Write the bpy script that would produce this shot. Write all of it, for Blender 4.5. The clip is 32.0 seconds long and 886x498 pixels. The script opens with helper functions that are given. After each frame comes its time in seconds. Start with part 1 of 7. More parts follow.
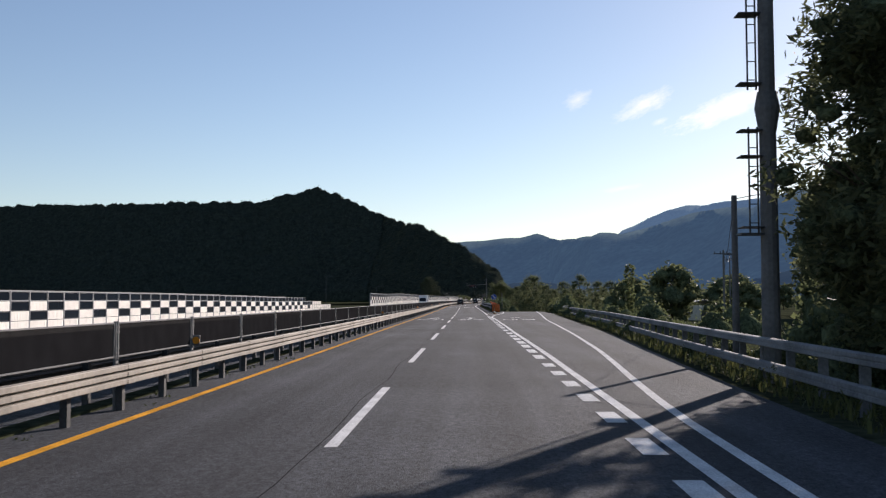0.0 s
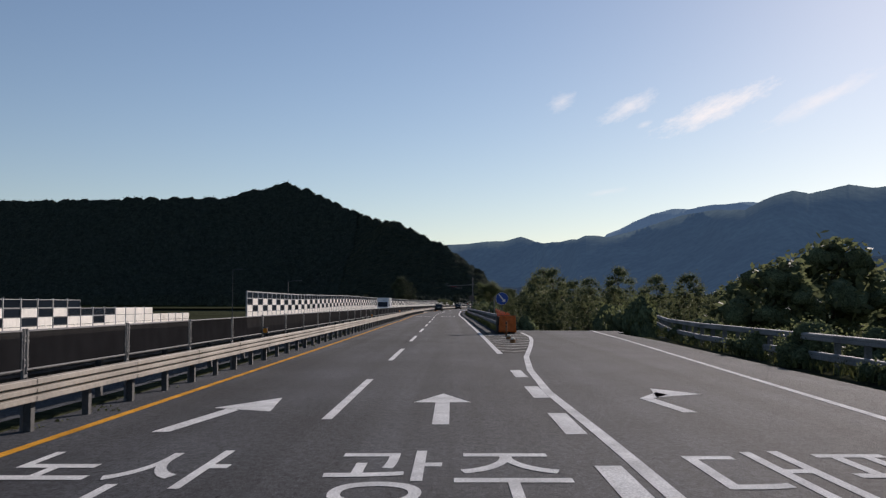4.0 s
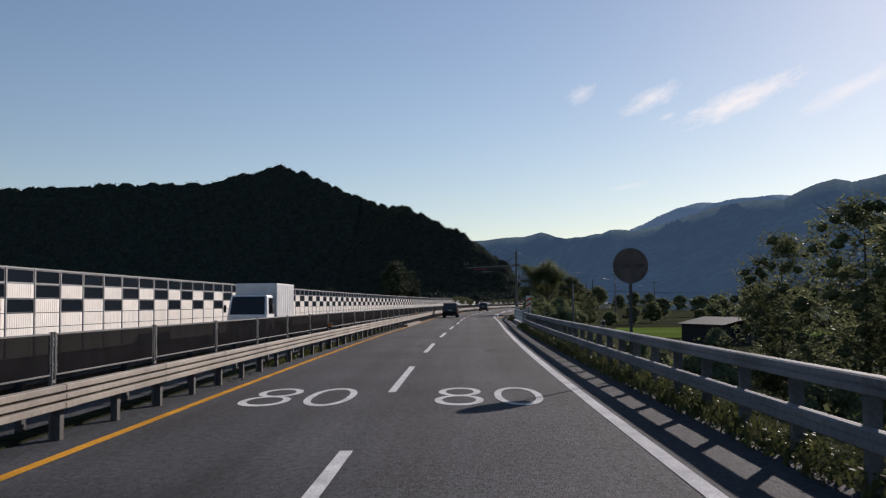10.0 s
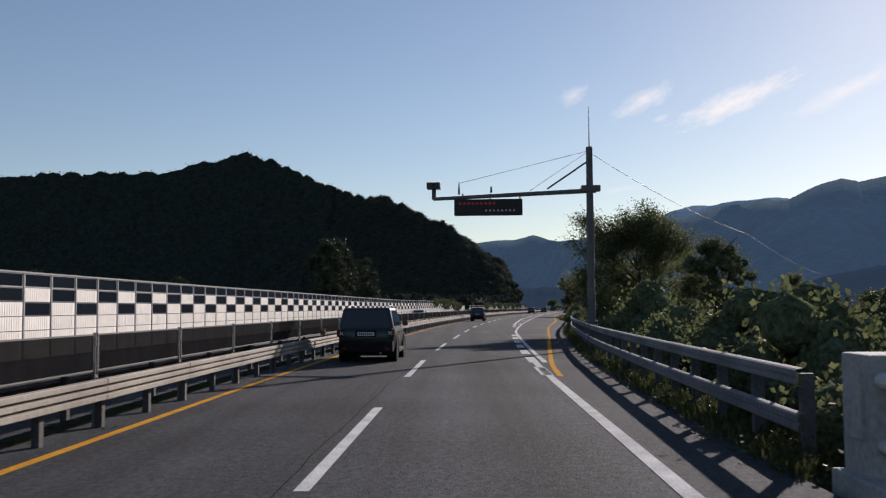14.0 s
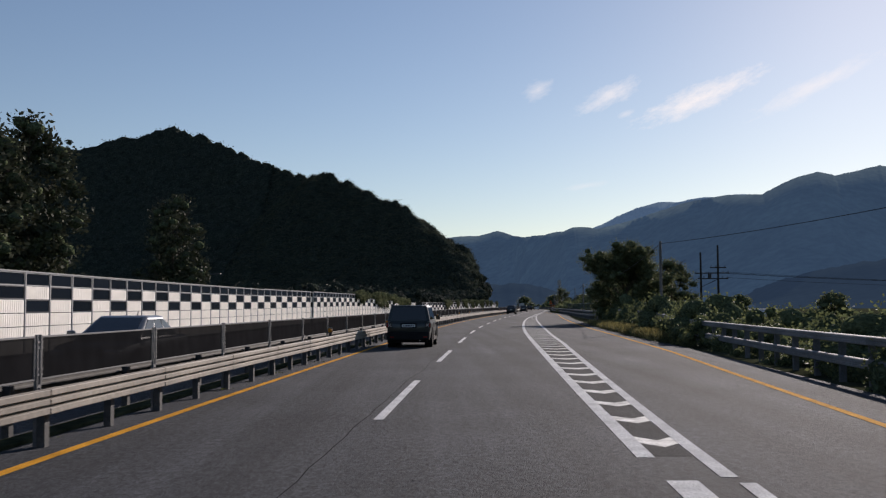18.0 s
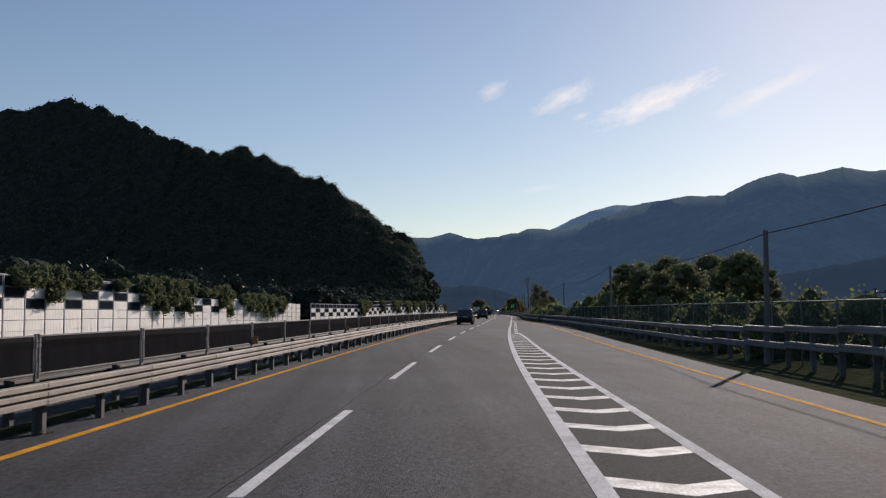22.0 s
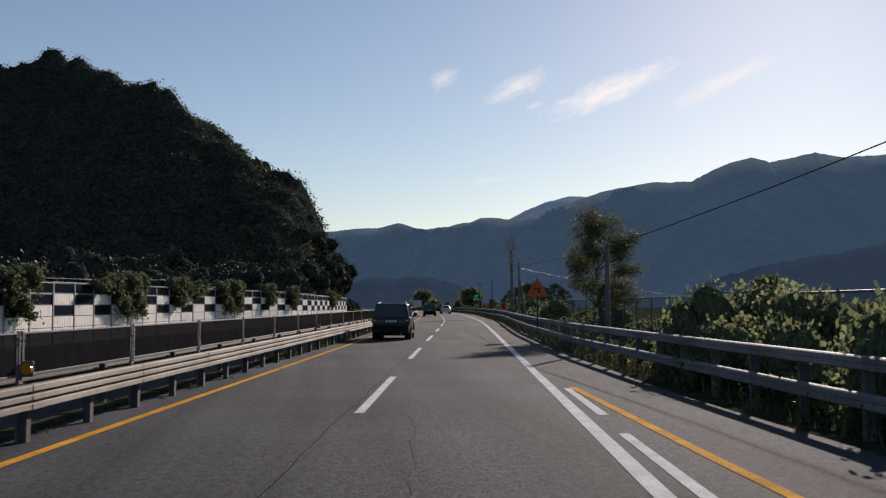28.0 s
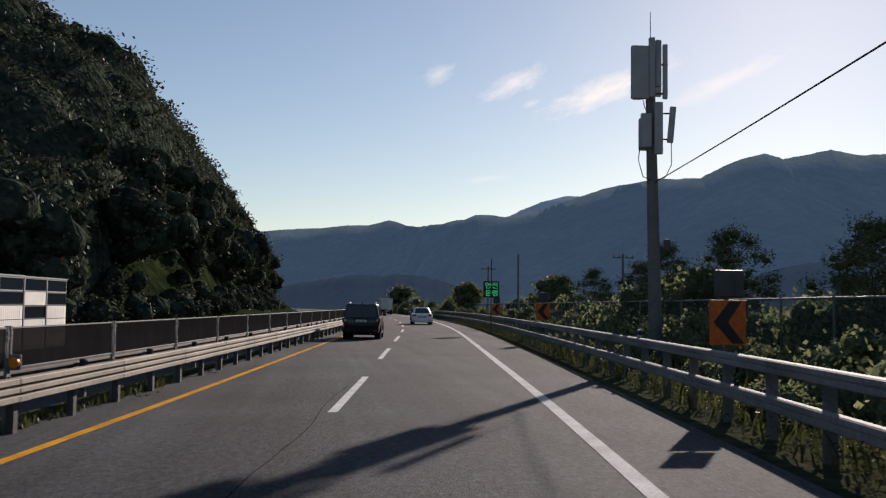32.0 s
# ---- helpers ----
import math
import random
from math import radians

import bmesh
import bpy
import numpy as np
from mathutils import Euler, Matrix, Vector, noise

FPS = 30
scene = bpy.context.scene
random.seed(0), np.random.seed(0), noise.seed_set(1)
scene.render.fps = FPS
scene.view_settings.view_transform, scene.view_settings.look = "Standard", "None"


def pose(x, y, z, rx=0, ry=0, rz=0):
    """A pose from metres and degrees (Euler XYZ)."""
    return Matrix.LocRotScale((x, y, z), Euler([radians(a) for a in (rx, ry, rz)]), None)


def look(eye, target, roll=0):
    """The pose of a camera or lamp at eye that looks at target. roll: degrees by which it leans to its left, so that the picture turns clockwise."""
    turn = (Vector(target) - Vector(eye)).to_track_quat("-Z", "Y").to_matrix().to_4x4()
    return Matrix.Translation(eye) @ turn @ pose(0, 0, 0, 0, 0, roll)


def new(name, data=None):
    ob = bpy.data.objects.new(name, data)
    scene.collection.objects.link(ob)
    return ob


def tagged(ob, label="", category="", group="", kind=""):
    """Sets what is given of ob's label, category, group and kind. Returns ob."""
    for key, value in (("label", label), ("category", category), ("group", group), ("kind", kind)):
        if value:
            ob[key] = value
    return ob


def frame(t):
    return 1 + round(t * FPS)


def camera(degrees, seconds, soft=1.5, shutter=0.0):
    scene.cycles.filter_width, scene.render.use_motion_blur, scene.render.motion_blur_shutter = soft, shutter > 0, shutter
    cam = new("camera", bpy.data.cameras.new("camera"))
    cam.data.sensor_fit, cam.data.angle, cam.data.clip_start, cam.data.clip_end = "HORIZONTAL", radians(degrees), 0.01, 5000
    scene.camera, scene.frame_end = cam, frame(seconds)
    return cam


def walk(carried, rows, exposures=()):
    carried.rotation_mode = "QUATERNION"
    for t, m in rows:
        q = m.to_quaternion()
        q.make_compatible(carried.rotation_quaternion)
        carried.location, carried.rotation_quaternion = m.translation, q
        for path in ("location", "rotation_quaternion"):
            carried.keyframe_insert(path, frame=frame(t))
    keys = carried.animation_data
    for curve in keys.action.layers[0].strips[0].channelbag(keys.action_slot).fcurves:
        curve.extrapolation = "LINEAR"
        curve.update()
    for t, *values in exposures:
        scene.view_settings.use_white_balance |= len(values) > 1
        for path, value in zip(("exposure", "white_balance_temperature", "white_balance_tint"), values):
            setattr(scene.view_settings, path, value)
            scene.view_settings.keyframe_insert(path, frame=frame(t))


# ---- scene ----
EXPOSURE, KELVIN, TINT = 0.0, 6720, 18
cam = camera(49.26, 32.0, soft=1.25, shutter=0.06)
ROWS = [
    (0.0, pose(1.58, -18.33, 1.66, 92.99, 0.12, 1.61)),
    (0.5, pose(1.59, -10.21, 1.66, 93.06, 0.20, 1.44)),
    (1.0, pose(1.62, -1.91, 1.66, 93.09, 0.36, 1.18)),
    (1.5, pose(1.68, 6.62, 1.66, 93.19, 0.39, 0.88)),
    (2.0, pose(1.72, 15.37, 1.66, 93.21, 0.36, 0.62)),
    (2.5, pose(1.76, 24.32, 1.66, 93.24, 0.28, 0.42)),
    (3.0, pose(1.81, 33.42, 1.66, 93.26, 0.19, 0.27)),
    (3.5, pose(1.79, 42.57, 1.66, 93.27, 0.11, 0.41)),
    (5.5, pose(1.80, 78.31, 1.66, 93.24, -0.07, 0.69)),
    (6.0, pose(1.84, 87.47, 1.66, 93.32, -0.06, 0.62)),
    (6.5, pose(1.80, 96.78, 1.66, 93.31, -0.18, 0.54)),
    (7.0, pose(1.76, 106.21, 1.66, 93.33, -0.22, 0.66)),
    (7.5, pose(1.65, 115.75, 1.66, 93.26, -0.29, 0.87)),
    (8.0, pose(1.53, 125.36, 1.66, 93.17, -0.20, 1.26)),
    (8.5, pose(1.35, 135.06, 1.66, 93.21, -0.14, 1.35)),
    (9.0, pose(1.17, 144.78, 1.66, 93.20, 0.02, 1.47)),
    (9.5, pose(1.06, 154.45, 1.66, 93.22, 0.27, 1.55)),
    (10.0, pose(0.88, 164.20, 1.66, 93.22, 0.43, 1.61)),
    (10.5, pose(0.89, 174.15, 1.66, 93.20, 0.52, 1.57)),
    (11.0, pose(0.86, 184.01, 1.66, 93.17, 0.52, 1.55)),
    (11.5, pose(0.94, 193.50, 1.66, 93.19, 0.44, 1.43)),
    (12.0, pose(1.04, 202.91, 1.66, 93.31, 0.38, 1.28)),
    (12.5, pose(1.13, 212.65, 1.66, 93.38, 0.30, 1.20)),
    (13.0, pose(1.14, 223.18, 1.66, 93.39, 0.27, 1.16)),
    (13.5, pose(1.26, 234.70, 1.66, 93.38, 0.25, 1.11)),
    (14.0, pose(1.44, 246.51, 1.66, 93.50, 0.34, 1.00)),
    (14.5, pose(1.63, 257.95, 1.66, 93.38, 0.40, 0.87)),
    (15.0, pose(1.80, 269.11, 1.66, 93.37, 0.18, 0.75)),
    (15.5, pose(1.99, 279.20, 1.66, 93.38, 0.18, 0.45)),
    (17.5, pose(3.59, 318.68, 1.66, 93.46, 0.22, -0.74)),
    (18.0, pose(4.16, 328.63, 1.66, 93.37, 0.31, -1.20)),
    (18.5, pose(4.93, 338.67, 1.66, 93.45, 0.29, -1.55)),
    (19.0, pose(5.69, 348.82, 1.66, 93.49, 0.22, -1.87)),
    (19.5, pose(6.37, 358.81, 1.66, 93.48, 0.27, -2.20)),
    (20.0, pose(7.22, 368.77, 1.66, 93.40, 0.16, -2.52)),
    (20.5, pose(8.11, 378.77, 1.66, 93.41, 0.13, -2.88)),
    (21.0, pose(9.09, 388.52, 1.66, 93.41, 0.05, -3.20)),
    (21.5, pose(10.04, 397.62, 1.66, 93.52, 0.02, -3.62)),
    (22.0, pose(11.14, 406.85, 1.66, 93.59, 0.06, -4.02)),
    (22.5, pose(12.19, 417.06, 1.66, 93.63, -0.04, -4.43)),
    (23.0, pose(13.37, 427.48, 1.66, 93.54, -0.07, -4.75)),
    (23.5, pose(14.47, 437.65, 1.66, 93.53, -0.28, -5.00)),
    (24.0, pose(15.65, 447.74, 1.66, 93.54, -0.39, -5.23)),
    (24.5, pose(16.92, 458.02, 1.66, 93.58, -0.39, -5.53)),
    (25.0, pose(18.27, 468.38, 1.66, 93.50, -0.48, -5.82)),
    (25.5, pose(19.66, 478.75, 1.66, 93.35, -0.37, -6.10)),
    (27.5, pose(25.44, 520.25, 1.66, 93.25, -0.09, -6.86)),
    (28.0, pose(26.90, 530.93, 1.66, 93.27, 0.07, -6.93)),
    (28.5, pose(28.36, 541.30, 1.66, 93.30, 0.09, -7.01)),
    (29.0, pose(29.80, 551.71, 1.66, 93.39, -0.14, -7.09)),
    (29.5, pose(31.36, 562.74, 1.66, 93.31, -0.02, -7.16)),
    (30.0, pose(32.91, 573.78, 1.66, 93.15, -0.17, -7.13)),
    (30.5, pose(34.44, 584.39, 1.66, 93.24, -0.04, -7.23)),
    (31.0, pose(36.02, 595.10, 1.66, 93.26, -0.27, -7.33)),
    (31.5, pose(37.57, 606.23, 1.66, 93.28, -0.47, -7.36)),
    (32.0, pose(39.12, 617.58, 1.66, 93.34, -0.68, -7.37)),
]
walk(cam, ROWS, exposures=[(t, EXPOSURE + e, KELVIN + (0 if t < 20 else 35 * (t - 20)), TINT) for t, e in ((0.0, .42), (.6, .12), (1.2, 0.0), (13.0, 0.0), (15.0, .1), (18.0, 0.0), (24.0, 0.0), (28.0, .05), (29.0, .1), (32.0, .12))])

# heading of the road in degrees, one value every 29.2 m from s = -29.2
HEADING = [0.33, 0.0, 0.04, 0.01, 0.13, 0.38, 0.18, 0.64, -0.29, -0.94, -0.52, -2.34, -3.03, -4.44, -4.72, -6.08, -6.82, -7.65, -8.34, -8.17, -8.0, -8.11, -7.86, -6.39, -6.26, -4.26, -2.26, -0.25, 1.76, 3.77, 5.78, 7.79, 9.8, 11.8, 13.81, 15.82, 17.83, 19.84, 21.85, 23.85]
STEP = 29.2

# ---- world and sun ----
SUN_AZ, SUN_EL = 28.3, 20.3
world = bpy.data.worlds.new("world")
scene.world = world
world.use_nodes = True
wn = world.node_tree.nodes
sky = wn.new("ShaderNodeTexSky")
sky.sky_type = 'NISHITA'
sky.sun_disc = False
sky.sun_elevation = radians(SUN_EL)
sky.sun_rotation = radians(SUN_AZ)
sky.air_density, sky.dust_density, sky.ozone_density = 1.0, 0.17, 2.3
wn["Background"].inputs["Strength"].default_value = 0.088
world.node_tree.links.new(sky.outputs[0], wn["Background"].inputs["Color"])
sun_data = bpy.data.lights.new("sun", 'SUN')
sun_data.energy, sun_data.angle, sun_data.color = 5.2, radians(0.6), (1.0, 0.94, 0.87)
sun_lamp = new("sun", sun_data)
sun_dir = Vector((math.sin(radians(SUN_AZ)) * math.cos(radians(SUN_EL)), math.cos(radians(SUN_AZ)) * math.cos(radians(SUN_EL)), math.sin(radians(SUN_EL))))
sun_lamp.matrix_world = look(sun_dir * 100, (0, 0, 0))

# ---- road geometry ----
_S = np.arange(-160.0, 1100.0, 1.0)
_TH = np.radians(np.interp(_S, np.arange(len(HEADING)) * STEP - STEP, HEADING))
_X = np.concatenate([[0], np.cumsum(-np.sin((_TH[:-1] + _TH[1:]) / 2))])
_Y = np.concatenate([[0], np.cumsum(np.cos((_TH[:-1] + _TH[1:]) / 2))])
_X -= np.interp(0, _S, _X)
_Y -= np.interp(0, _S, _Y)


def heading(s):
    return float(np.interp(s, _S, _TH))


def road_pt(s, lat, z=0.0):
    """Point at s metres along the lane divider, lat metres to its right."""
    a = heading(s)
    return Vector((float(np.interp(s, _S, _X)) + lat * math.cos(a), float(np.interp(s, _S, _Y)) + lat * math.sin(a), z))


def road_pts(s, lat, z):
    s, lat, z = np.broadcast_arrays(np.asarray(s, float), np.asarray(lat, float), np.asarray(z, float))
    a = np.interp(s, _S, _TH)
    return np.stack([np.interp(s, _S, _X) + lat * np.cos(a), np.interp(s, _S, _Y) + lat * np.sin(a), z], -1)


def on_road(s, lat, z=0.0, turn=0.0):
    """Pose whose y axis runs along the road."""
    p = road_pt(s, lat, z)
    return pose(p.x, p.y, p.z, 0, 0, math.degrees(heading(s)) + turn)


def between(s0, lat0, s1, lat1, z=0.0):
    """Pose at the first point whose y axis points to the second."""
    p, q = road_pt(s0, lat0, z), road_pt(s1, lat1, z)
    d = q - p
    return pose(p.x, p.y, p.z, 0, 0, math.degrees(math.atan2(-d.x, d.y)))


# ---- mesh helpers ----
def mesh_from(name, verts, faces, smooth=False):
    me = bpy.data.meshes.new(name)
    me.from_pydata([tuple(v) for v in verts], [], faces)
    me.update()
    if smooth:
        me.shade_smooth()
    return me


def quads_mesh(name, pts):
    """Mesh of separate quads from an array (n, 4, 3)."""
    n = len(pts)
    me = bpy.data.meshes.new(name)
    me.vertices.add(n * 4)
    me.vertices.foreach_set("co", np.ascontiguousarray(pts, dtype=np.float32).ravel())
    me.loops.add(n * 4)
    me.loops.foreach_set("vertex_index", np.arange(n * 4, dtype=np.int32))
    me.polygons.add(n)
    me.polygons.foreach_set("loop_start", np.arange(n, dtype=np.int32) * 4)
    me.update(calc_edges=True)
    me.validate()
    return me


def part(name, data, material, parent=None, label="", m=None):
    """Links a bmesh or mesh as one object under its thing."""
    if isinstance(data, bmesh.types.BMesh):
        me = bpy.data.meshes.new(name)
        data.to_mesh(me)
        data.free()
    else:
        me = data
    if material is not None and not me.materials:
        me.materials.append(material)
    ob = new(name, me)
    if m is not None:
        ob.matrix_basis = m
    if parent is not None:
        ob.parent = parent
    if label:
        ob["label"] = label
    return ob


def thing(name, m, label, category, group="", kind=""):
    ob = new(name)
    ob.empty_display_size = 0.2
    ob.matrix_basis = m
    return tagged(ob, label, category, group, kind)


def box(bm, lo, hi, bevel=0.0):
    x0, y0, z0 = lo
    x1, y1, z1 = hi
    r = bmesh.ops.create_cube(bm, size=1.0, matrix=Matrix.LocRotScale(((x0 + x1) / 2, (y0 + y1) / 2, (z0 + z1) / 2), None, (x1 - x0, y1 - y0, z1 - z0)))
    if bevel > 0:
        es = list({e for v in r["verts"] for e in v.link_edges})
        bmesh.ops.bevel(bm, geom=es, offset=bevel, segments=2, affect='EDGES', profile=0.6)
    return bm


def boxed(lo, hi, bevel=0.0):
    return box(bmesh.new(), lo, hi, bevel)


def tube(bm, a, b, r0, r1=None, n=10):
    """A closed round bar from a to b."""
    a, b = Vector(a), Vector(b)
    d = b - a
    m = Matrix.Translation((a + b) / 2) @ d.to_track_quat("Z", "Y").to_matrix().to_4x4()
    bmesh.ops.create_cone(bm, cap_ends=True, segments=n, radius1=r0, radius2=r0 if r1 is None else r1, depth=d.length, matrix=m)
    return bm


def tubed(a, b, r0, r1=None, n=10):
    return tube(bmesh.new(), a, b, r0, r1, n)


def extrude_y(profile, length, y0=0.0, closed=True):
    """A prism along y from an x-z profile."""
    n = len(profile)
    vs = [(x, y0, z) for x, z in profile] + [(x, y0 + length, z) for x, z in profile]
    fs = [(i, (i + 1) % n, (i + 1) % n + n, i + n) for i in range(n if closed else n - 1)]
    if closed:
        fs += [tuple(range(n - 1, -1, -1)), tuple(range(n, 2 * n))]
    return vs, fs


def strip(name, ss, lat0, lat1, z, thick=0.0):
    """A sheet between two lateral lines; ss stations; lat0, lat1 numbers or functions of s."""
    f0 = lat0 if callable(lat0) else (lambda s: lat0)
    f1 = lat1 if callable(lat1) else (lambda s: lat1)
    a = [road_pt(s, f0(s), z) for s in ss]
    b = [road_pt(s, f1(s), z) for s in ss]
    n = len(ss)
    vs = a + b
    fs = [(i, i + n, i + n + 1, i + 1) for i in range(n - 1)]
    if thick:
        vs = vs + [v - Vector((0, 0, thick)) for v in a + b]
        fs += [(i, i + 1, i + 1 + 2 * n, i + 2 * n) for i in range(n - 1)] + [(i + n, i + 3 * n, i + 1 + 3 * n, i + 1 + n) for i in range(n - 1)]
        fs += [(0, 2 * n, 3 * n, n), (n - 1, 2 * n - 1, 4 * n - 1, 3 * n - 1)]
    return mesh_from(name, vs, fs)


def span(s0, s1, step=4.0):
    return list(np.linspace(s0, s1, max(2, int(round(abs(s1 - s0) / step)) + 1)))


def table(*pairs):
    """A piecewise-linear function from (s, value) pairs."""
    xs, ys = zip(*pairs)
    return lambda s: float(np.interp(s, xs, ys))


# ---- materials ----
def material(name, color, rough=0.6, metal=0.0, noise_scale=0.0, amount=0.0, fine_scale=0.0, fine=0.0, bump=0.0, bump_scale=60.0, spec=0.3, random_amount=0.0, island=False, bump_depth=0.02):
    """Principled material with variation at two scales, bump and per-object variation."""
    m = bpy.data.materials.new(name)
    m.use_nodes = True
    nt = m.node_tree
    b = nt.nodes["Principled BSDF"]
    b.inputs["Roughness"].default_value = rough
    b.inputs["Metallic"].default_value = metal
    b.inputs["Specular IOR Level"].default_value = spec
    co = nt.nodes.new("ShaderNodeTexCoord").outputs["Object"]
    last = None

    def mixed(fac_socket, c_in, dark, gain):
        mx = nt.nodes.new("ShaderNodeMix")
        mx.data_type = 'RGBA'
        mx.blend_type = 'MULTIPLY'
        mx.inputs["Factor"].default_value = 1.0
        if isinstance(c_in, tuple):
            mx.inputs["A"].default_value = c_in
        else:
            nt.links.new(c_in, mx.inputs["A"])
        mr = nt.nodes.new("ShaderNodeMapRange")
        mr.inputs["From Min"].default_value, mr.inputs["From Max"].default_value = 0.3, 0.7
        mr.inputs["To Min"].default_value, mr.inputs["To Max"].default_value = 1 - dark, 1 + gain
        nt.links.new(fac_socket, mr.inputs["Value"])
        nt.links.new(mr.outputs[0], mx.inputs["B"])
        return mx.outputs["Result"]

    c = (*color, 1.0)
    for scale, amt in ((noise_scale, amount), (fine_scale, fine)):
        if amt > 0:
            tex = nt.nodes.new("ShaderNodeTexNoise")
            tex.inputs["Scale"].default_value = scale
            tex.inputs["Detail"].default_value = 5.0
            nt.links.new(co, tex.inputs["Vector"])
            c = mixed(tex.outputs["Fac"], c, amt, amt)
            last = tex
    if random_amount > 0:
        src = nt.nodes.new("ShaderNodeNewGeometry").outputs["Random Per Island"] if island else nt.nodes.new("ShaderNodeObjectInfo").outputs["Random"]
        mr = nt.nodes.new("ShaderNodeMapRange")
        mr.inputs["To Min"].default_value, mr.inputs["To Max"].default_value = 1 - random_amount, 1 + random_amount
        nt.links.new(src, mr.inputs["Value"])
        mx = nt.nodes.new("ShaderNodeMix")
        mx.data_type, mx.blend_type = 'RGBA', 'MULTIPLY'
        mx.inputs["Factor"].default_value = 1.0
        if isinstance(c, tuple):
            mx.inputs["A"].default_value = c
        else:
            nt.links.new(c, mx.inputs["A"])
        nt.links.new(mr.outputs[0], mx.inputs["B"])
        c = mx.outputs["Result"]
    if isinstance(c, tuple):
        b.inputs["Base Color"].default_value = c
    else:
        nt.links.new(c, b.inputs["Base Color"])
    if bump > 0:
        tex = nt.nodes.new("ShaderNodeTexNoise")
        tex.inputs["Scale"].default_value = bump_scale
        tex.inputs["Detail"].default_value = 3.0
        nt.links.new(co, tex.inputs["Vector"])
        bp = nt.nodes.new("ShaderNodeBump")
        bp.inputs["Strength"].default_value = bump
        bp.inputs["Distance"].default_value = bump_depth
        nt.links.new(tex.outputs["Fac"], bp.inputs["Height"])
        nt.links.new(bp.outputs[0], b.inputs["Normal"])
    return m


def foliage(name, color, spread=0.45, translucent=0.35, rough=0.6, gloss=0.1):
    """Leaf material: varies leaf by leaf, lets some light through."""
    m = bpy.data.materials.new(name)
    m.use_nodes = True
    nt = m.node_tree
    b = nt.nodes["Principled BSDF"]
    b.inputs["Roughness"].default_value = rough
    b.inputs["Specular IOR Level"].default_value = gloss
    geo = nt.nodes.new("ShaderNodeNewGeometry")
    ramp = nt.nodes.new("ShaderNodeValToRGB")
    ramp.color_ramp.elements[0].color = (*[v * (1 - spread) for v in color], 1)
    ramp.color_ramp.elements[1].color = (color[0] * (1 + spread) * 1.15, color[1] * (1 + spread), color[2] * (1 + spread * 0.6), 1)
    nt.links.new(geo.outputs["Random Per Island"], ramp.inputs[0])
    nt.links.new(ramp.outputs[0], b.inputs["Base Color"])
    tr = nt.nodes.new("ShaderNodeBsdfTranslucent")
    nt.links.new(ramp.outputs[0], tr.inputs["Color"])
    mix = nt.nodes.new("ShaderNodeMixShader")
    mix.inputs[0].default_value = translucent
    nt.links.new(b.outputs[0], mix.inputs[1])
    nt.links.new(tr.outputs[0], mix.inputs[2])
    nt.links.new(mix.outputs[0], nt.nodes["Material Output"].inputs["Surface"])
    return m


def glow(name, color, strength=1.0):
    m = bpy.data.materials.new(name)
    m.use_nodes = True
    b = m.node_tree.nodes["Principled BSDF"]
    b.inputs["Base Color"].default_value = (*color, 1)
    b.inputs["Emission Color"].default_value = (*color, 1)
    b.inputs["Emission Strength"].default_value = strength
    return m


ASPHALT = material("asphalt", (0.047, 0.050, 0.0555), 0.9, 0, 0.25, 0.2, 28.0, 0.5, 0.7, 60.0, spec=0.12)


def add_tracks(m, strength):
    """Long streaks along the lanes and coarse aggregate over a road material."""
    nt = m.node_tree
    b = nt.nodes["Principled BSDF"]
    src = b.inputs["Base Color"].links[0].from_socket
    co = nt.nodes.new("ShaderNodeTexCoord").outputs["Object"]
    for scale, amt, det in (((1.1, .012, 1), strength, 3), ((.5, .09, 1), strength * .7, 4), ((11, 7, 11), .3, 4), ((70, 70, 70), .55, 2)):
        mp = nt.nodes.new("ShaderNodeMapping")
        mp.inputs["Scale"].default_value = scale
        nt.links.new(co, mp.inputs["Vector"])
        nz = nt.nodes.new("ShaderNodeTexNoise")
        nz.inputs["Scale"].default_value = 1.0
        nz.inputs["Detail"].default_value = det
        nt.links.new(mp.outputs[0], nz.inputs["Vector"])
        mr = nt.nodes.new("ShaderNodeMapRange")
        mr.inputs["From Min"].default_value, mr.inputs["From Max"].default_value = .3, .7
        mr.inputs["To Min"].default_value, mr.inputs["To Max"].default_value = 1 - amt, 1 + amt
        nt.links.new(nz.outputs["Fac"], mr.inputs["Value"])
        mx = nt.nodes.new("ShaderNodeMix")
        mx.data_type, mx.blend_type = 'RGBA', 'MULTIPLY'
        mx.inputs["Factor"].default_value = 1.0
        nt.links.new(src, mx.inputs["A"])
        nt.links.new(mr.outputs[0], mx.inputs["B"])
        src = mx.outputs["Result"]
    nt.links.new(src, b.inputs["Base Color"])


add_tracks(ASPHALT, .3)
PAINT = material("road_paint_white", (0.60, 0.60, 0.59), 0.9, 0, 1.5, 0.22, 40.0, 0.3, 0.3, 100.0, spec=0.02)
YELLOW = material("road_paint_yellow", (0.60, 0.29, 0.035), 0.9, 0, 1.5, 0.25, 40.0, 0.3, 0.3, 100.0, spec=0.02)
STEEL = material("galvanised_steel", (0.27, 0.238, 0.20), 0.7, 0.05, 0.7, 0.2, 12.0, 0.15, 0.1, 40.0, random_amount=0.1)
VERGE_POST = material("grey_verge_post", (0.11, 0.112, 0.115), 0.8, 0.0, 2.0, 0.3, 20.0, 0.2, 0.1, 60.0, random_amount=0.2)
# Same galvanised steel with the verge rails' backlit shade in its colour.
VERGE_STEEL = material("backlit_galvanised_steel", (0.17, 0.173, 0.178), 0.75, 0.05, 0.7, 0.25, 12.0, 0.2, 0.1, 40.0, random_amount=0.1)
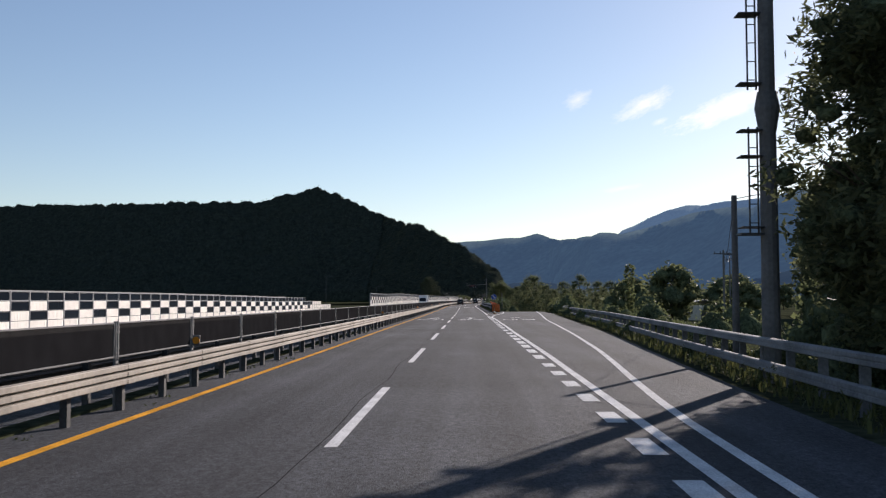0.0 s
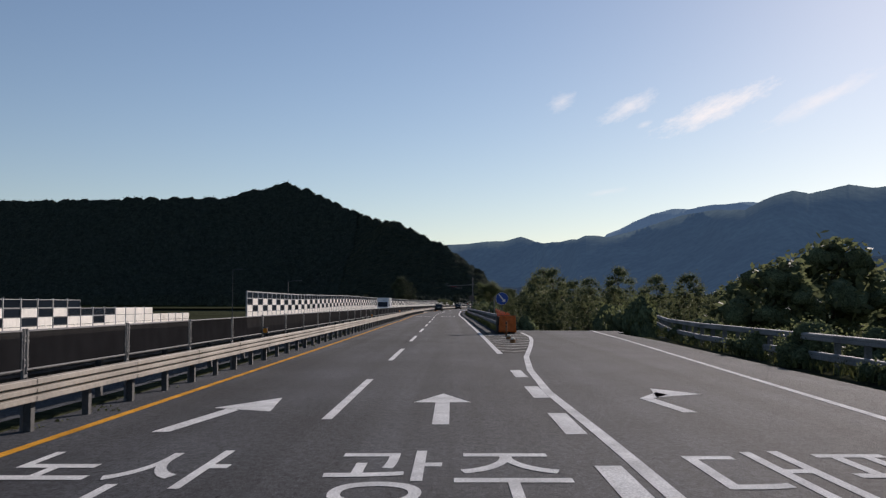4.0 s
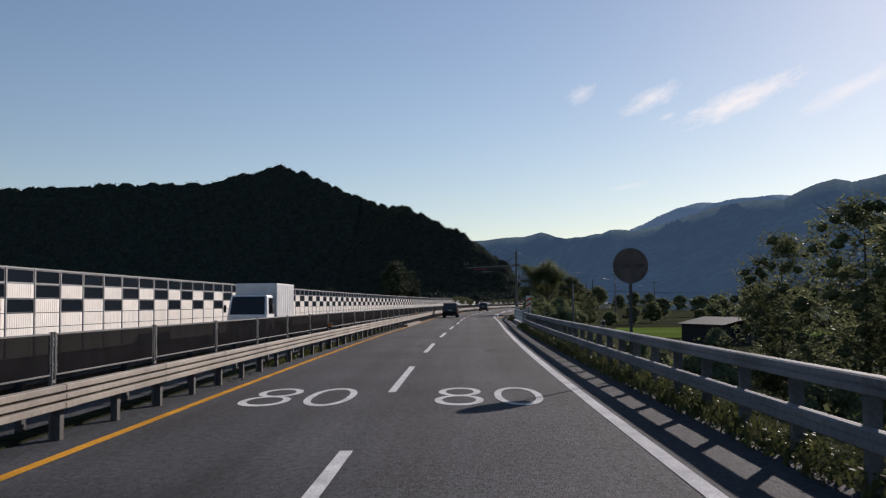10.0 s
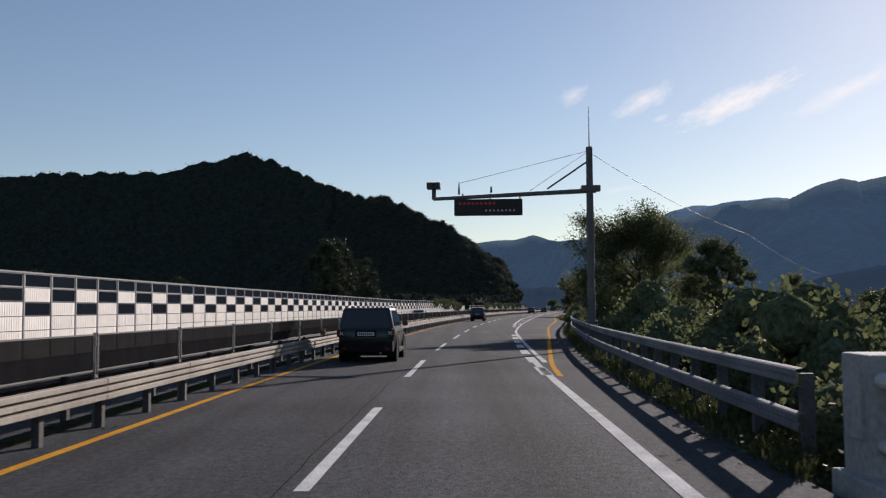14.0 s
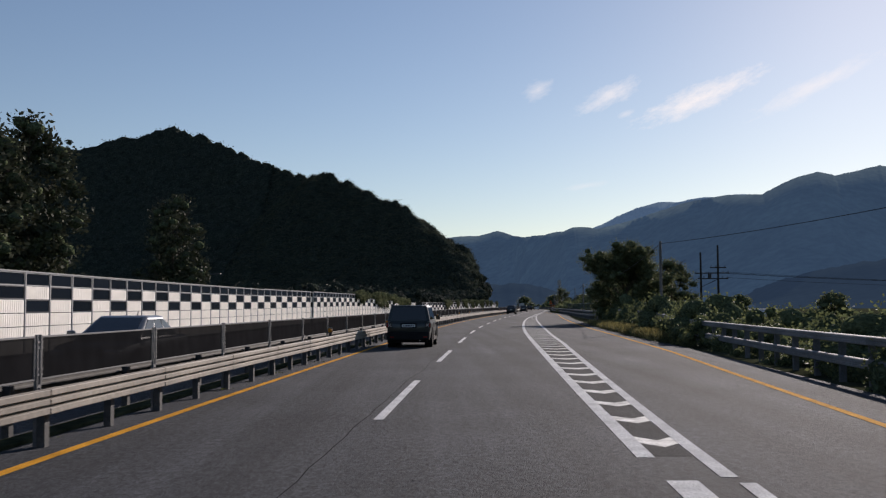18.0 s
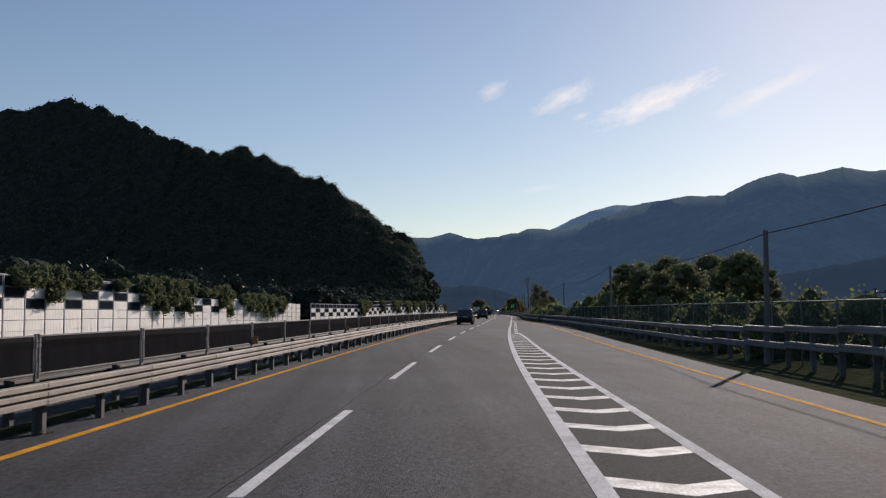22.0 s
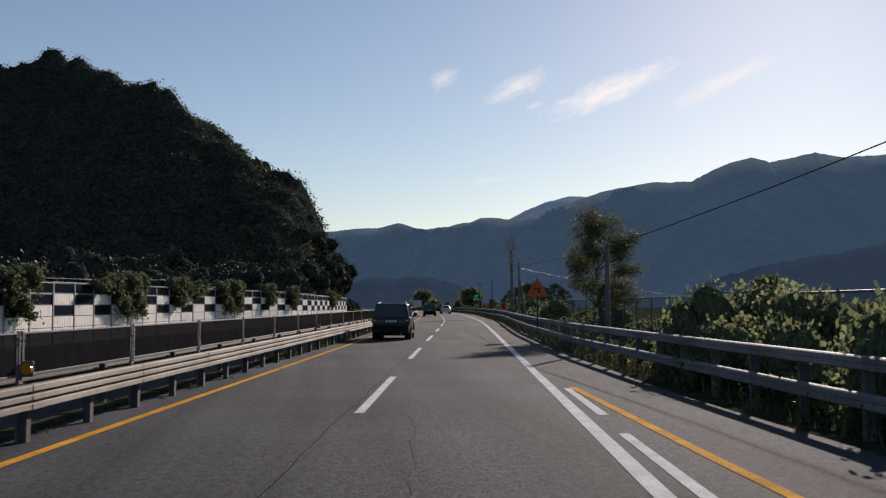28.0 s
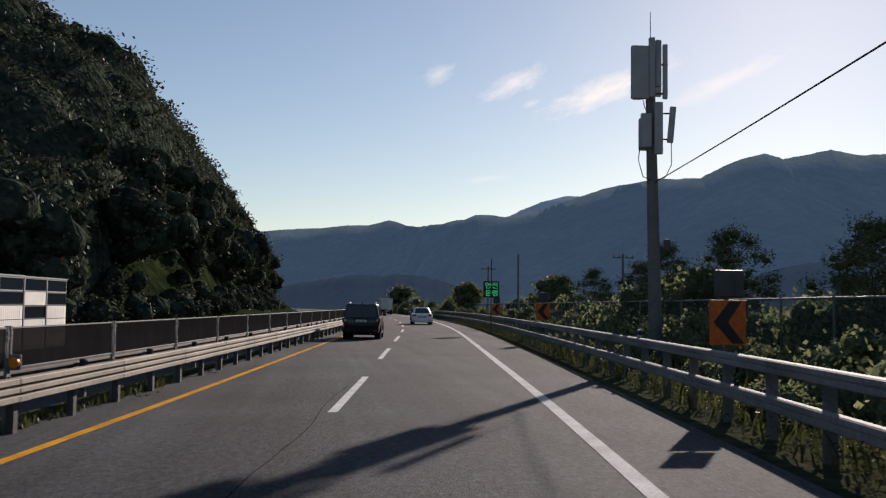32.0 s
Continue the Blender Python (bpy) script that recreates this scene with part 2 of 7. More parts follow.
POST_STEEL = material("post_steel", (0.065, 0.064, 0.063), 0.75, 0.1, 2.0, 0.3, 20.0, 0.2, 0.1, 60.0, random_amount=0.2)
CONCRETE = material("concrete", (0.36, 0.35, 0.33), 0.85, 0, 0.8, 0.2, 14.0, 0.2, 0.4, 50.0, random_amount=0.08)
DIRTY_CONCRETE = material("stained_concrete", (0.20, 0.18, 0.16), 0.9, 0, 1.2, 0.3, 14.0, 0.3, 0.4, 50.0)
WALL_WHITE = material("ribbed_white_panel", (0.88, 0.82, 0.73), 0.62, 0.0, 1.2, 0.08, 25.0, 0.06, 0.05, 80.0, spec=1.0, random_amount=0.05)
WALL_DARK = material("tinted_pane", (0.010, 0.015, 0.022), 0.2, 0.0, 0.0, 0, 0, 0, spec=0.04, random_amount=0.2)
FRAME_DARK = material("dark_pane_frame", (0.03, 0.034, 0.042), 0.5, 0.1, 2.0, 0.2)
FENCE_STEEL = material("fence_green_steel", (0.10, 0.12, 0.11), 0.6, 0.1, 2.0, 0.3, random_amount=0.15)
RAIL_POST = material("glare_fence_steel", (0.13, 0.13, 0.13), 0.6, 0.2, 2.0, 0.2, random_amount=0.1)
WALL_STEEL = material("wall_post_steel", (0.24, 0.245, 0.25), 0.6, 0.15, 2.0, 0.15, random_amount=0.08)
GROUND = material("soil_and_grass", (0.046, 0.050, 0.030), 0.95, 0, 0.05, 0.4, 3.0, 0.4, 0.7, 12.0, spec=0.0)
HILL = material("forest_floor", (0.022, 0.030, 0.013), 0.95, 0, 0.05, 0.4, 1.0, 0.5, 0.8, 6.0, spec=0.0)

WORN_PAINT = material("worn_road_paint", (0.50, 0.50, 0.48), 0.7, 0, 3.0, 0.45, 30.0, 0.4, 0.4, 90.0)
DIRTY_PAINT = material("dirty_gore_paint", (0.27, 0.265, 0.25), 0.9, 0, 2.2, 0.55, 16.0, 0.6, 0.5, 60.0, spec=0.03)
GORE_DIRT = material("gritty_gore_asphalt", (0.060, 0.058, 0.054), 0.95, 0, 1.2, 0.45, 20.0, 0.6, 0.8, 50.0, spec=0.04)
CRACK = material("asphalt_crack", (0.036, 0.036, 0.037), 0.95, 0, 1.0, 0.4, spec=0.0)
GORE = material("dark_gore_asphalt", (0.033, 0.034, 0.036), 0.95, 0, 0.6, 0.3, 26.0, 0.6, 0.8, 50.0, spec=0.08)
PATCH = material("worn_asphalt_patch", (0.033, 0.034, 0.036), 0.9, 0, 2.5, 0.3, 60.0, 0.35, 0.4, 90.0, spec=0.1)
SEAM = material("asphalt_seam", (0.016, 0.016, 0.017), 0.95, 0, 2.0, 0.3, spec=0.0)
RICE = material("rice", (0.10, 0.15, 0.035), 0.9, 0, 0.15, 0.25, 4.0, 0.3, 0.6, 10.0, spec=0.0)


def mountain_material(name, color, haze_emission):
    """Wooded backdrop slope kilometres off; its bright-air haze is painted as faint emission."""
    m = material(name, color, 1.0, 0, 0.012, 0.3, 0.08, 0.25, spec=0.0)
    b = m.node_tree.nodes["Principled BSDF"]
    b.inputs["Emission Color"].default_value = (*haze_emission, 1)
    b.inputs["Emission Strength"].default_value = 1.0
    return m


# Second colour: bluish haze painted as emission, brighter for the farther ridge.
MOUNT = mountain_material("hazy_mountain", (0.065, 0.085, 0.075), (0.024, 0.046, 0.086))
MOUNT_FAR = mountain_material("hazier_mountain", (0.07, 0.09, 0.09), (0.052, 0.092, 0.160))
MOUNT_NEAR = mountain_material("hazy_foothill", (0.012, 0.018, 0.020), (0.018, 0.033, 0.060))


def net_material(name, color, clear):
    """Fine mesh: partly see-through sheet."""
    m = material(name, color, 0.9, 0.0, 2.0, 0.2, spec=0.0)
    nt = m.node_tree
    tr = nt.nodes.new("ShaderNodeBsdfTransparent")
    mix = nt.nodes.new("ShaderNodeMixShader")
    mix.inputs[0].default_value = clear
    nt.links.new(nt.nodes["Principled BSDF"].outputs[0], mix.inputs[1])
    nt.links.new(tr.outputs[0], mix.inputs[2])
    nt.links.new(mix.outputs[0], nt.nodes["Material Output"].inputs["Surface"])
    return m


NET = net_material("dark_wire_net", (0.014, 0.014, 0.015), 0.02)
# Far rail steel, its colour darkened to hold the shade behind the median.
SHADED_STEEL = material("shaded_rail_steel", (0.075, 0.072, 0.068), 0.8, 0.0, 1.5, 0.3, 14.0, 0.2)
GREEN_NET = net_material("green_wire_net", (0.05, 0.075, 0.065), 0.6)
AMBER = material("amber_lens", (0.75, 0.28, 0.03), 0.25)
RAIL_WHITE = material("painted_rail", (0.50, 0.51, 0.51), 0.5, 0.0, 1.5, 0.15, 20.0, 0.15, random_amount=0.05)

POLE = material("concrete_pole", (0.11, 0.11, 0.112), 0.8, 0, 1.5, 0.2, 12.0, 0.15)
DARK_STEEL = material("dark_steel", (0.05, 0.052, 0.056), 0.5, 0.3, 4.0, 0.2)
DARK_WOOD = material("dark_wood", (0.035, 0.03, 0.026), 0.9, 0, 4.0, 0.3, 20.0, 0.2)
DARK_COVER = material("dark_plastic_cover", (0.028, 0.027, 0.026), 0.7, 0, 3.0, 0.4, 14.0, 0.3)
BLACK = material("black_rubber", (0.015, 0.015, 0.016), 0.6, 0, 6.0, 0.2)
ORANGE = material("scuffed_orange", (0.46, 0.095, 0.014), 0.55, 0, 4.0, 0.25, 18.0, 0.2)
ORANGE_RED = material("faded_orange_red", (0.58, 0.10, 0.03), 0.6, 0, 5.0, 0.3)
BROWN = material("weathered_orange_brown", (0.20, 0.085, 0.03), 0.7, 0, 6.0, 0.35)
CREAM = material("cream_plaster", (0.62, 0.56, 0.44), 0.7, 0, 2.0, 0.15)
BLUE = material("sign_blue", (0.012, 0.055, 0.26), 0.4, 0, 3.0, 0.12)
# Backlit dark of the round sign's plate is put into this base colour.
SIGN_SHADED = material("sign_in_shade", (0.09, 0.075, 0.07), 0.6, 0, 5.0, 0.35, 16.0, 0.2)
BOARD = material("message_board_black", (0.012, 0.012, 0.013), 0.5, 0, 4.0, 0.2)
RED_LED = glow("red_led", (0.35, 0.015, 0.015), 0.05)
GREEN_LED = glow("green_led", (0.02, 0.55, 0.22), 0.55)
ANTENNA = material("antenna_grey", (0.26, 0.27, 0.29), 0.6, 0, 2.0, 0.1)
SHEET = material("corrugated_sheet", (0.24, 0.25, 0.26), 0.85, 0.0, 1.0, 0.2, 8.0, 0.15)
ROOF_ORANGE = material("orange_roof", (0.55, 0.30, 0.14), 0.7, 0, 2.0, 0.2)
PLASTIC = material("greenhouse_plastic", (0.34, 0.36, 0.37), 0.9, 0, 0.8, 0.15, spec=0.02)

# ---- ground, roads and markings ----
emb = table((-160, 15), (60, 15), (104, 15), (110, 5.3), (255, 5.3), (262, 6.8), (285, 9.5), (330, 14), (500, 14), (560, 11), (1100, 11))
wall_lat = table((-160, -12.5), (120, -12.5), (320, -13.4), (420, -16.6), (515, -19.8), (560, -18.2), (660, -13.1), (720, -13.0), (1100, -13))


def ground_sheet():
    ss = list(np.arange(-160, 1060, 10.0))
    prof = [(-160, -2.6), (-70, -1.5), (-26, -0.12), (-3.0, -0.10), (3.0, -0.10), (0, -0.10), (4, -1.2), (9, -2.6), (140, -2.6)]
    verts, faces = [], []
    for s in ss:
        e = emb(s)
        for i, (lat, z) in enumerate(prof):
            verts.append(road_pt(s, lat + (e if i > 4 else 0), z))
    k = len(prof)
    for i in range(len(ss) - 1):
        for j in range(k - 1):
            faces.append((i * k + j, i * k + j + 1, (i + 1) * k + j + 1, (i + 1) * k + j))
    b = len(verts)
    R = 6000
    verts += [(-R, -R, -2.65), (R, -R, -2.65), (R, R, -2.65), (-R, R, -2.65)]
    faces.append((b, b + 1, b + 2, b + 3))
    ob = part("ground", mesh_from("ground", verts, faces), GROUND)
    return tagged(ob, "flat valley ground with rough grass and bare soil", "ground", kind="structure")


ground_sheet()
right_edge = table((-160, 5.0), (-30, 5.0), (0, 6.6), (30, 8.4), (60, 9.6), (95, 11.2), (112, 11.4), (113, 4.75), (262, 4.75), (300, 7.0), (340, 8.6), (365, 9.0), (500, 9.0), (530, 7.4), (552, 5.4), (575, 5.2), (1060, 5.2))
road_s = sorted(set(list(np.arange(-160, 1050, 5.0)) + [112.0, 113.0]))
road = part("road", strip("road", road_s, -4.05, right_edge, 0.0, 0.12), ASPHALT)
tagged(road, "grey asphalt main road with worn wheel tracks", "road", kind="structure")
road2 = part("opposite_road", strip("opposite_road", list(np.arange(-160, 1050, 5.0)), lambda s: (-19.5 if s < 122 else wall_lat(s) + 0.3), -4.35, -0.02, 0.06), ASPHALT)
tagged(road2, "grey asphalt carriageway beyond the median fence", "road", kind="structure")
# Soil material darkens the kerb to stand for the shaded, dirty median.
kerb = part("median_kerb", strip("median_kerb", span(-160, 1040, 5), -4.36, -4.04, 0.05, 0.2), GROUND)
tagged(kerb, "low dark soil-coloured kerb under the median guardrail", "kerb", kind="structure")

# exit ramp that drops away to the right
ramp_lat = table((108, 8.5), (120, 10.0), (140, 12.5), (170, 16.0), (230, 24.0))
ramp_z = table((108, -0.012), (118, -0.15), (140, -0.95), (170, -2.0), (230, -2.5))
rs = span(108, 230, 4)
vs = [road_pt(s, ramp_lat(s) - 2.9, ramp_z(s)) for s in rs] + [road_pt(s, ramp_lat(s) + 3.4, ramp_z(s)) for s in rs]
n_ = len(rs)
exit_ramp = part("exit_ramp", mesh_from("exit_ramp", vs, [(i, i + n_, i + n_ + 1, i + 1) for i in range(n_ - 1)]), ASPHALT)
part("ramp_line", mesh_from("ramp_line", [road_pt(s, ramp_lat(s) + 2.0, ramp_z(s) + .008) for s in rs] + [road_pt(s, ramp_lat(s) + 2.16, ramp_z(s) + .008) for s in rs], [(i, i + n_, i + n_ + 1, i + 1) for i in range(n_ - 1)]), PAINT, exit_ramp)
tagged(exit_ramp, "asphalt exit ramp dropping away from the main road", "road", kind="structure")

P = 14.6
MZ = 0.006


def mark(name, s0, s1, lat0, lat1, mat, step=4.0):
    return part(name, strip(name, span(s0, s1, step), lat0, lat1, MZ), mat, road)


def line(name, fn, s0, s1, w, mat, step=3.0):
    return mark(name, s0, s1, lambda s: fn(s) - w / 2, lambda s: fn(s) + w / 2, mat, step)


dash_me = mesh_from("lane_dash", [(-.075, 0, MZ), (.075, 0, MZ), (.075, 7.4, MZ), (-.075, 7.4, MZ)], [(0, 1, 2, 3)])
for k in range(-9, 66):
    part("lane_dash", dash_me, PAINT, road, m=on_road(k * P - 7.4, 0))
line("yellow_line", table((-160, -3.15), (26, -3.18), (154, -3.08), (213, -3.28), (250, -3.26), (338, -3.28), (400, -3.2), (440, -3.17), (543, -3.2), (590, -3.0), (630, -2.88), (1040, -2.9)), -160, 1040, 0.15, YELLOW, 5)
main_edge = table((80, 3.42), (100, 3.45), (120, 3.47), (153, 3.45), (215, 3.5), (262, 3.48), (282, 3.42), (296, 3.34), (310, 3.25), (330, 3.3), (345, 3.34), (400, 3.33), (437, 3.26), (480, 3.36), (520, 3.33), (541, 3.31), (560, 3.36), (590, 3.45), (628, 3.53), (1040, 3.56))
line("edge_line", main_edge, 84, 276, 0.19, PAINT, 4)
line("edge_line", main_edge, 339.5, 1040, 0.2, PAINT, 4)
# exit lane: short broad dashes, solid companion line, outer line
short_me = mesh_from("short_dash", [(-.14, 0, MZ), (.14, 0, MZ), (.14, 1.5, MZ), (-.14, 1.5, MZ)], [(0, 1, 2, 3)])
dash_lat = table((-60, 3.55), (10, 3.55), (24, 3.52), (32, 3.48), (45, 3.45), (60, 3.4), (90, 3.4))
for s, n in [(5.6 - 2.7 * i, 1.25) for i in range(18)] + [(8.7, 1.9), (11.85, 1.95), (14.98, 2.1), (18.0, 2.1), (21.1, 2.2), (24.2, 2.25), (27.85, 2.3), (32.3, 2.45), (36.9, 2.4), (40.9, 2.4), (45.0, 2.45), (49.7, 2.35), (54.4, 2.4), (59.2, 2.4), (64.0, 2.4), (68.8, 2.4), (73.6, 2.4)]:
    ob = part("short_dash", short_me, PAINT, road, m=on_road(s, dash_lat(s)))
    ob.scale = (1, n / 1.5, 1)
line("solid_line", table((-60, 3.85), (-10, 3.87), (5, 3.88), (10, 3.89), (20, 3.85), (26, 3.81), (33, 3.79), (44, 3.79), (50, 3.75), (63, 3.72), (70, 3.62), (76, 3.78), (82, 4.15), (90, 4.95), (96, 5.5), (101, 5.84), (108, 5.92)), -42, 108, 0.17, PAINT, 2)
line("outer_line", table((-60, 3.9), (-25, 4.1), (-10, 4.38), (-4, 4.55), (2, 4.95), (8, 5.4), (14, 5.8), (28, 6.5), (45, 7.2), (60, 7.75), (75, 8.6), (97, 9.9), (112, 10.6)), -20, 112, 0.16, PAINT, 3)


def chevron(s, la, lm, lb, tip, w, mat=WORN_PAINT):
    """A painted V between two lines, pointing back along the road."""
    pts = [(s + tip, la), (s, lm), (s + tip * 0.8, lb)]
    vs = [road_pt(a, b, .003) for a, b in pts] + [road_pt(a + w, b, .003) for a, b in pts]
    return part("chevron_mark", mesh_from("chevron_mark", vs, [(0, 1, 4, 3), (1, 2, 5, 4)]), mat, road)


part("gore_surface", strip("gore_surface", span(84.5, 108, 2), 3.52, table((84, 4.3), (90, 4.9), (96, 5.45), (101, 5.8), (108, 5.9)), .0022), GORE_DIRT, road)
g1 = table((84, 4.35), (90, 4.95), (96, 5.5), (101, 5.84), (108, 5.92))
for i in range(9):
    s = 85.2 + 2.35 * i
    chevron(s, 3.5, (3.5 + g1(s)) / 2, g1(s), 0.9, 0.62, DIRTY_PAINT)
g2 = table((339, 3.93), (352, 4.2), (372, 4.6), (398, 4.82), (420, 4.72), (437, 4.55), (456, 4.38), (466, 4.28), (475, 4.05))
part("gore_surface", strip("gore_surface", span(339.6, 475, 3), lambda s: main_edge(s) + .1, lambda s: g2(s) - .1, .0022), GORE, road)
line("gore_line", g2, 338.3, 476, 0.17, PAINT, 3)
line("solid_line", table((276, 3.74), (284, 3.72), (300, 3.6), (312, 3.5), (325, 3.72), (338, 4.02)), 276, 338, 0.16, PAINT, 3)
for i in range(59):
    s = 340.3 + 2.3 * i
    if g2(s) - main_edge(s) > 0.45:
        chevron(s, main_edge(s), main_edge(s) * 0.45 + g2(s) * 0.55, g2(s), 0.5, 0.56)
merge_me = mesh_from("merge_dash", [(-.15, 0, MZ), (.15, 0, MZ), (.15, 3.2, MZ), (-.15, 3.2, MZ)], [(0, 1, 2, 3)])
thin_me = mesh_from("merge_dash", [(-.03, 0, MZ), (.13, 0, MZ), (.07, 4.6, MZ), (-.07, 4.6, MZ)], [(0, 1, 2, 3)])
for s0, n, step, lat in ((270.5, 7, 5.45, 3.36), (329.5, 2, 5.4, 3.44), (474.0, 12, 6.65, 3.86)):
    for i in range(n):
        s = s0 + i * step
        part("merge_dash", merge_me if s < 536 else thin_me, PAINT, road, m=on_road(s, 3.42 - 0.012 * (s - 270) / 5 if s0 < 300 else lat if s < 536 else 3.64))
yel2 = table((268, 3.65), (274, 3.81), (284, 4.4), (302, 5.3), (330, 6.4), (340, 6.9), (364, 7.9), (385, 8.1), (421, 7.95), (483, 7.65), (505, 7.2), (522, 6.1), (531, 5.35), (541, 4.4), (553, 3.72))
line("yellow_line", yel2, 270, 552, 0.15, YELLOW, 3)


def text_mesh(name, body, width, height, thin=0.0):
    """Text laid flat in the x-y plane, scaled to width and height, centred on x."""
    cu = bpy.data.curves.new(name, 'FONT')
    cu.body = body
    cu.offset = thin
    cu.fill_mode = 'FRONT'
    ob = new(name, cu)
    me = bpy.data.meshes.new_from_object(ob)
    bpy.data.objects.remove(ob)
    co = np.empty(len(me.vertices) * 3, np.float32)
    me.vertices.foreach_get("co", co)
    co = co.reshape(-1, 3)
    if len(co):
        lo, hi = co.min(0), co.max(0)
        co[:, 0] = ((co[:, 0] - lo[0]) / (hi[0] - lo[0]) - 0.5) * width
        co[:, 1] = (co[:, 1] - lo[1]) / (hi[1] - lo[1]) * height
        co[:, 2] = 0
        me.vertices.foreach_set("co", co.ravel())
    me.update()
    return me


for lat in (-1.55, 1.8):
    part("speed_mark", text_mesh("speed_mark", "80", 1.9, 3.3, -.018), PAINT, road, m=on_road(180.0, lat, MZ))
for lat, body, w in ((-1.62, "논산", 2.3), (1.75, "광주", 2.4), (5.6, "대평", 2.6)):
    part("direction_text", text_mesh("direction_text", body, w, 3.0), PAINT, road, m=on_road(59.6, lat, MZ))


def arrow_mark(lat, s, pts, faces):
    part("arrow_mark", mesh_from("arrow_mark", [(x, y, MZ) for x, y in pts], faces), PAINT, road, m=on_road(s, lat))


ARROW = [(-.12, 0), (.12, 0), (.12, 3.0), (-.12, 3.0), (-.48, 3.0), (.48, 3.0), (0, 4.6)]
arrow_mark(1.65, 65.0, ARROW, [(0, 1, 2, 3), (4, 5, 6)])
arrow_mark(-1.75, 64.2, [(-.35, 0), (-.12, 0), (.22, 2.6), (.0, 2.9), (-.25, 2.9), (.75, 2.4), (.55, 4.6)], [(0, 1, 2, 3), (4, 5, 6)])
arrow_mark(5.45, 66.5, [(-.1, 0), (.12, 0), (-.1, 2.2), (-.35, 2.2), (.3, 2.9), (.2, 3.4), (.0, 2.4), (.95, 3.0), (.25, 4.2)], [(0, 1, 2, 3), (3, 2, 4, 5), (6, 7, 8)])
# sealed patch and seams in the asphalt
seam = table((-160, -.12), (150, -.25), (330, -.22), (1040, -.15))
for a, b in ((-20, 60), (90, 150), (235, 300), (330, 640)):
    part("asphalt_seam", strip("asphalt_seam", span(a, b, .8), lambda s: seam(s) - .006 + .11 * noise.noise((s * .23, 0, 0)) + .03 * noise.noise((s * 1.3, 4, 0)), lambda s: seam(s) + .006 + .11 * noise.noise((s * .23, 0, 0)) + .03 * noise.noise((s * 1.3, 4, 0)), .003), SEAM, road)
ragged = lambda s, k: .07 * noise.noise((s * 4, k, 0)) + .03 * noise.noise((s * 13, k, 0))
for a, b, l0, l1 in ((197.0, 198.15, 2.02, 3.0), (198.2, 199.2, 1.95, 2.75)):
    swell = lambda s, a=a, b=b: math.sqrt(max(0, 1 - (2 * (s - a) / (b - a) - 1) ** 2))
    part("asphalt_patch", strip("asphalt_patch", span(a, b, .06), lambda s: l0 + ragged(s, 1), lambda s: l0 + .2 + (l1 - l0 - .2) * swell(s) + ragged(s, 2), .0035), PATCH, road)
    for edge in (a, b - .03):
        part("patch_edge", strip("patch_edge", [edge, edge + .03], lambda s: l0 + .02, lambda s: l0 + .5, .0045), SEAM, road)

# cracks in the asphalt
CRACKS = ((70, .9, 12, .1), (138, -2.1, 10, .25), (300, 1.5, 12, .15), (452, -1.6, 12, .35), (464, 1.7, 6, .1), (536, 1.4, 12, -.2), (590, -.9, 12, .15), (626, -1.5, 9, .25))
for k, (s0, lat, n, drift) in enumerate(CRACKS):
    f = lambda s, k=k, s0=s0, lat=lat, drift=drift: lat + drift * (s - s0) * .25 + .22 * noise.noise((s * .6, k * 3.7, 0)) + .06 * noise.noise((s * 3.1, k * 1.7, 0))
    part("crack", strip("crack", span(s0, s0 + n, .3), lambda s: f(s) - .003, lambda s: f(s) + .003, .003), CRACK, road)
for k, s0 in enumerate((31, 158, 271, 470, 583)):
    a = [Vector((u, s0 + .25 * noise.noise((u * .9, k * 2.3, 0)), 0)) for u in np.arange(-2.9, 3.2, .25)]
    q = [road_pt(v.y, v.x, .0032) for v in a] + [road_pt(v.y + .009, v.x, .0032) for v in a]
    m = len(a)
    part("crack", mesh_from("crack", q, [(i, i + 1, i + 1 + m, i + m) for i in range(m - 1)]), CRACK, road)

# rice field and far plots on the lower ground
for nm, a, b, l0, l1, mat, lab in (("rice_field", 279, 326, 19, 50, RICE, "bright green rice field on the valley floor"), ("bare_plot", 220, 270, 34, 90, GROUND, "bare brown plot of soil beside the farm sheds")):
    tagged(part(nm, strip(nm, span(a, b, 10), l0, l1, -2.55, 0.2), mat), lab, "field", kind="structure")

# ---- hills ----
RIDGE = np.array([(-1500, 1250, 120), (-900, 1080, 112), (-600, 1000, 96), (-263, 903, 90), (-202, 907, 91), (-147, 914, 105), (-124, 894, 96), (-55, 830, 61), (-39, 771, 56), (0, 710, 32), (22, 767, 14), (30, 790, 10), (54, 827, 2)], float)


def ridge_height(x, y):
    """Height of the wooded hill beside the road."""
    x, y = np.asarray(x, float), np.asarray(y, float)
    best = np.zeros_like(x)
    for (x0, y0, z0), (x1, y1, z1) in zip(RIDGE[:-1], RIDGE[1:]):
        dx, dy = x1 - x0, y1 - y0
        t = np.clip(((x - x0) * dx + (y - y0) * dy) / (dx * dx + dy * dy), 0, 1)
        d = np.hypot(x - x0 - t * dx, y - y0 - t * dy)
        z = z0 + t * (z1 - z0)
        w = 1.28 * z + 5
        u = np.clip(d / w, 0, 1)
        best = np.maximum(best, z * (1 - u) ** 1.12)
    return best


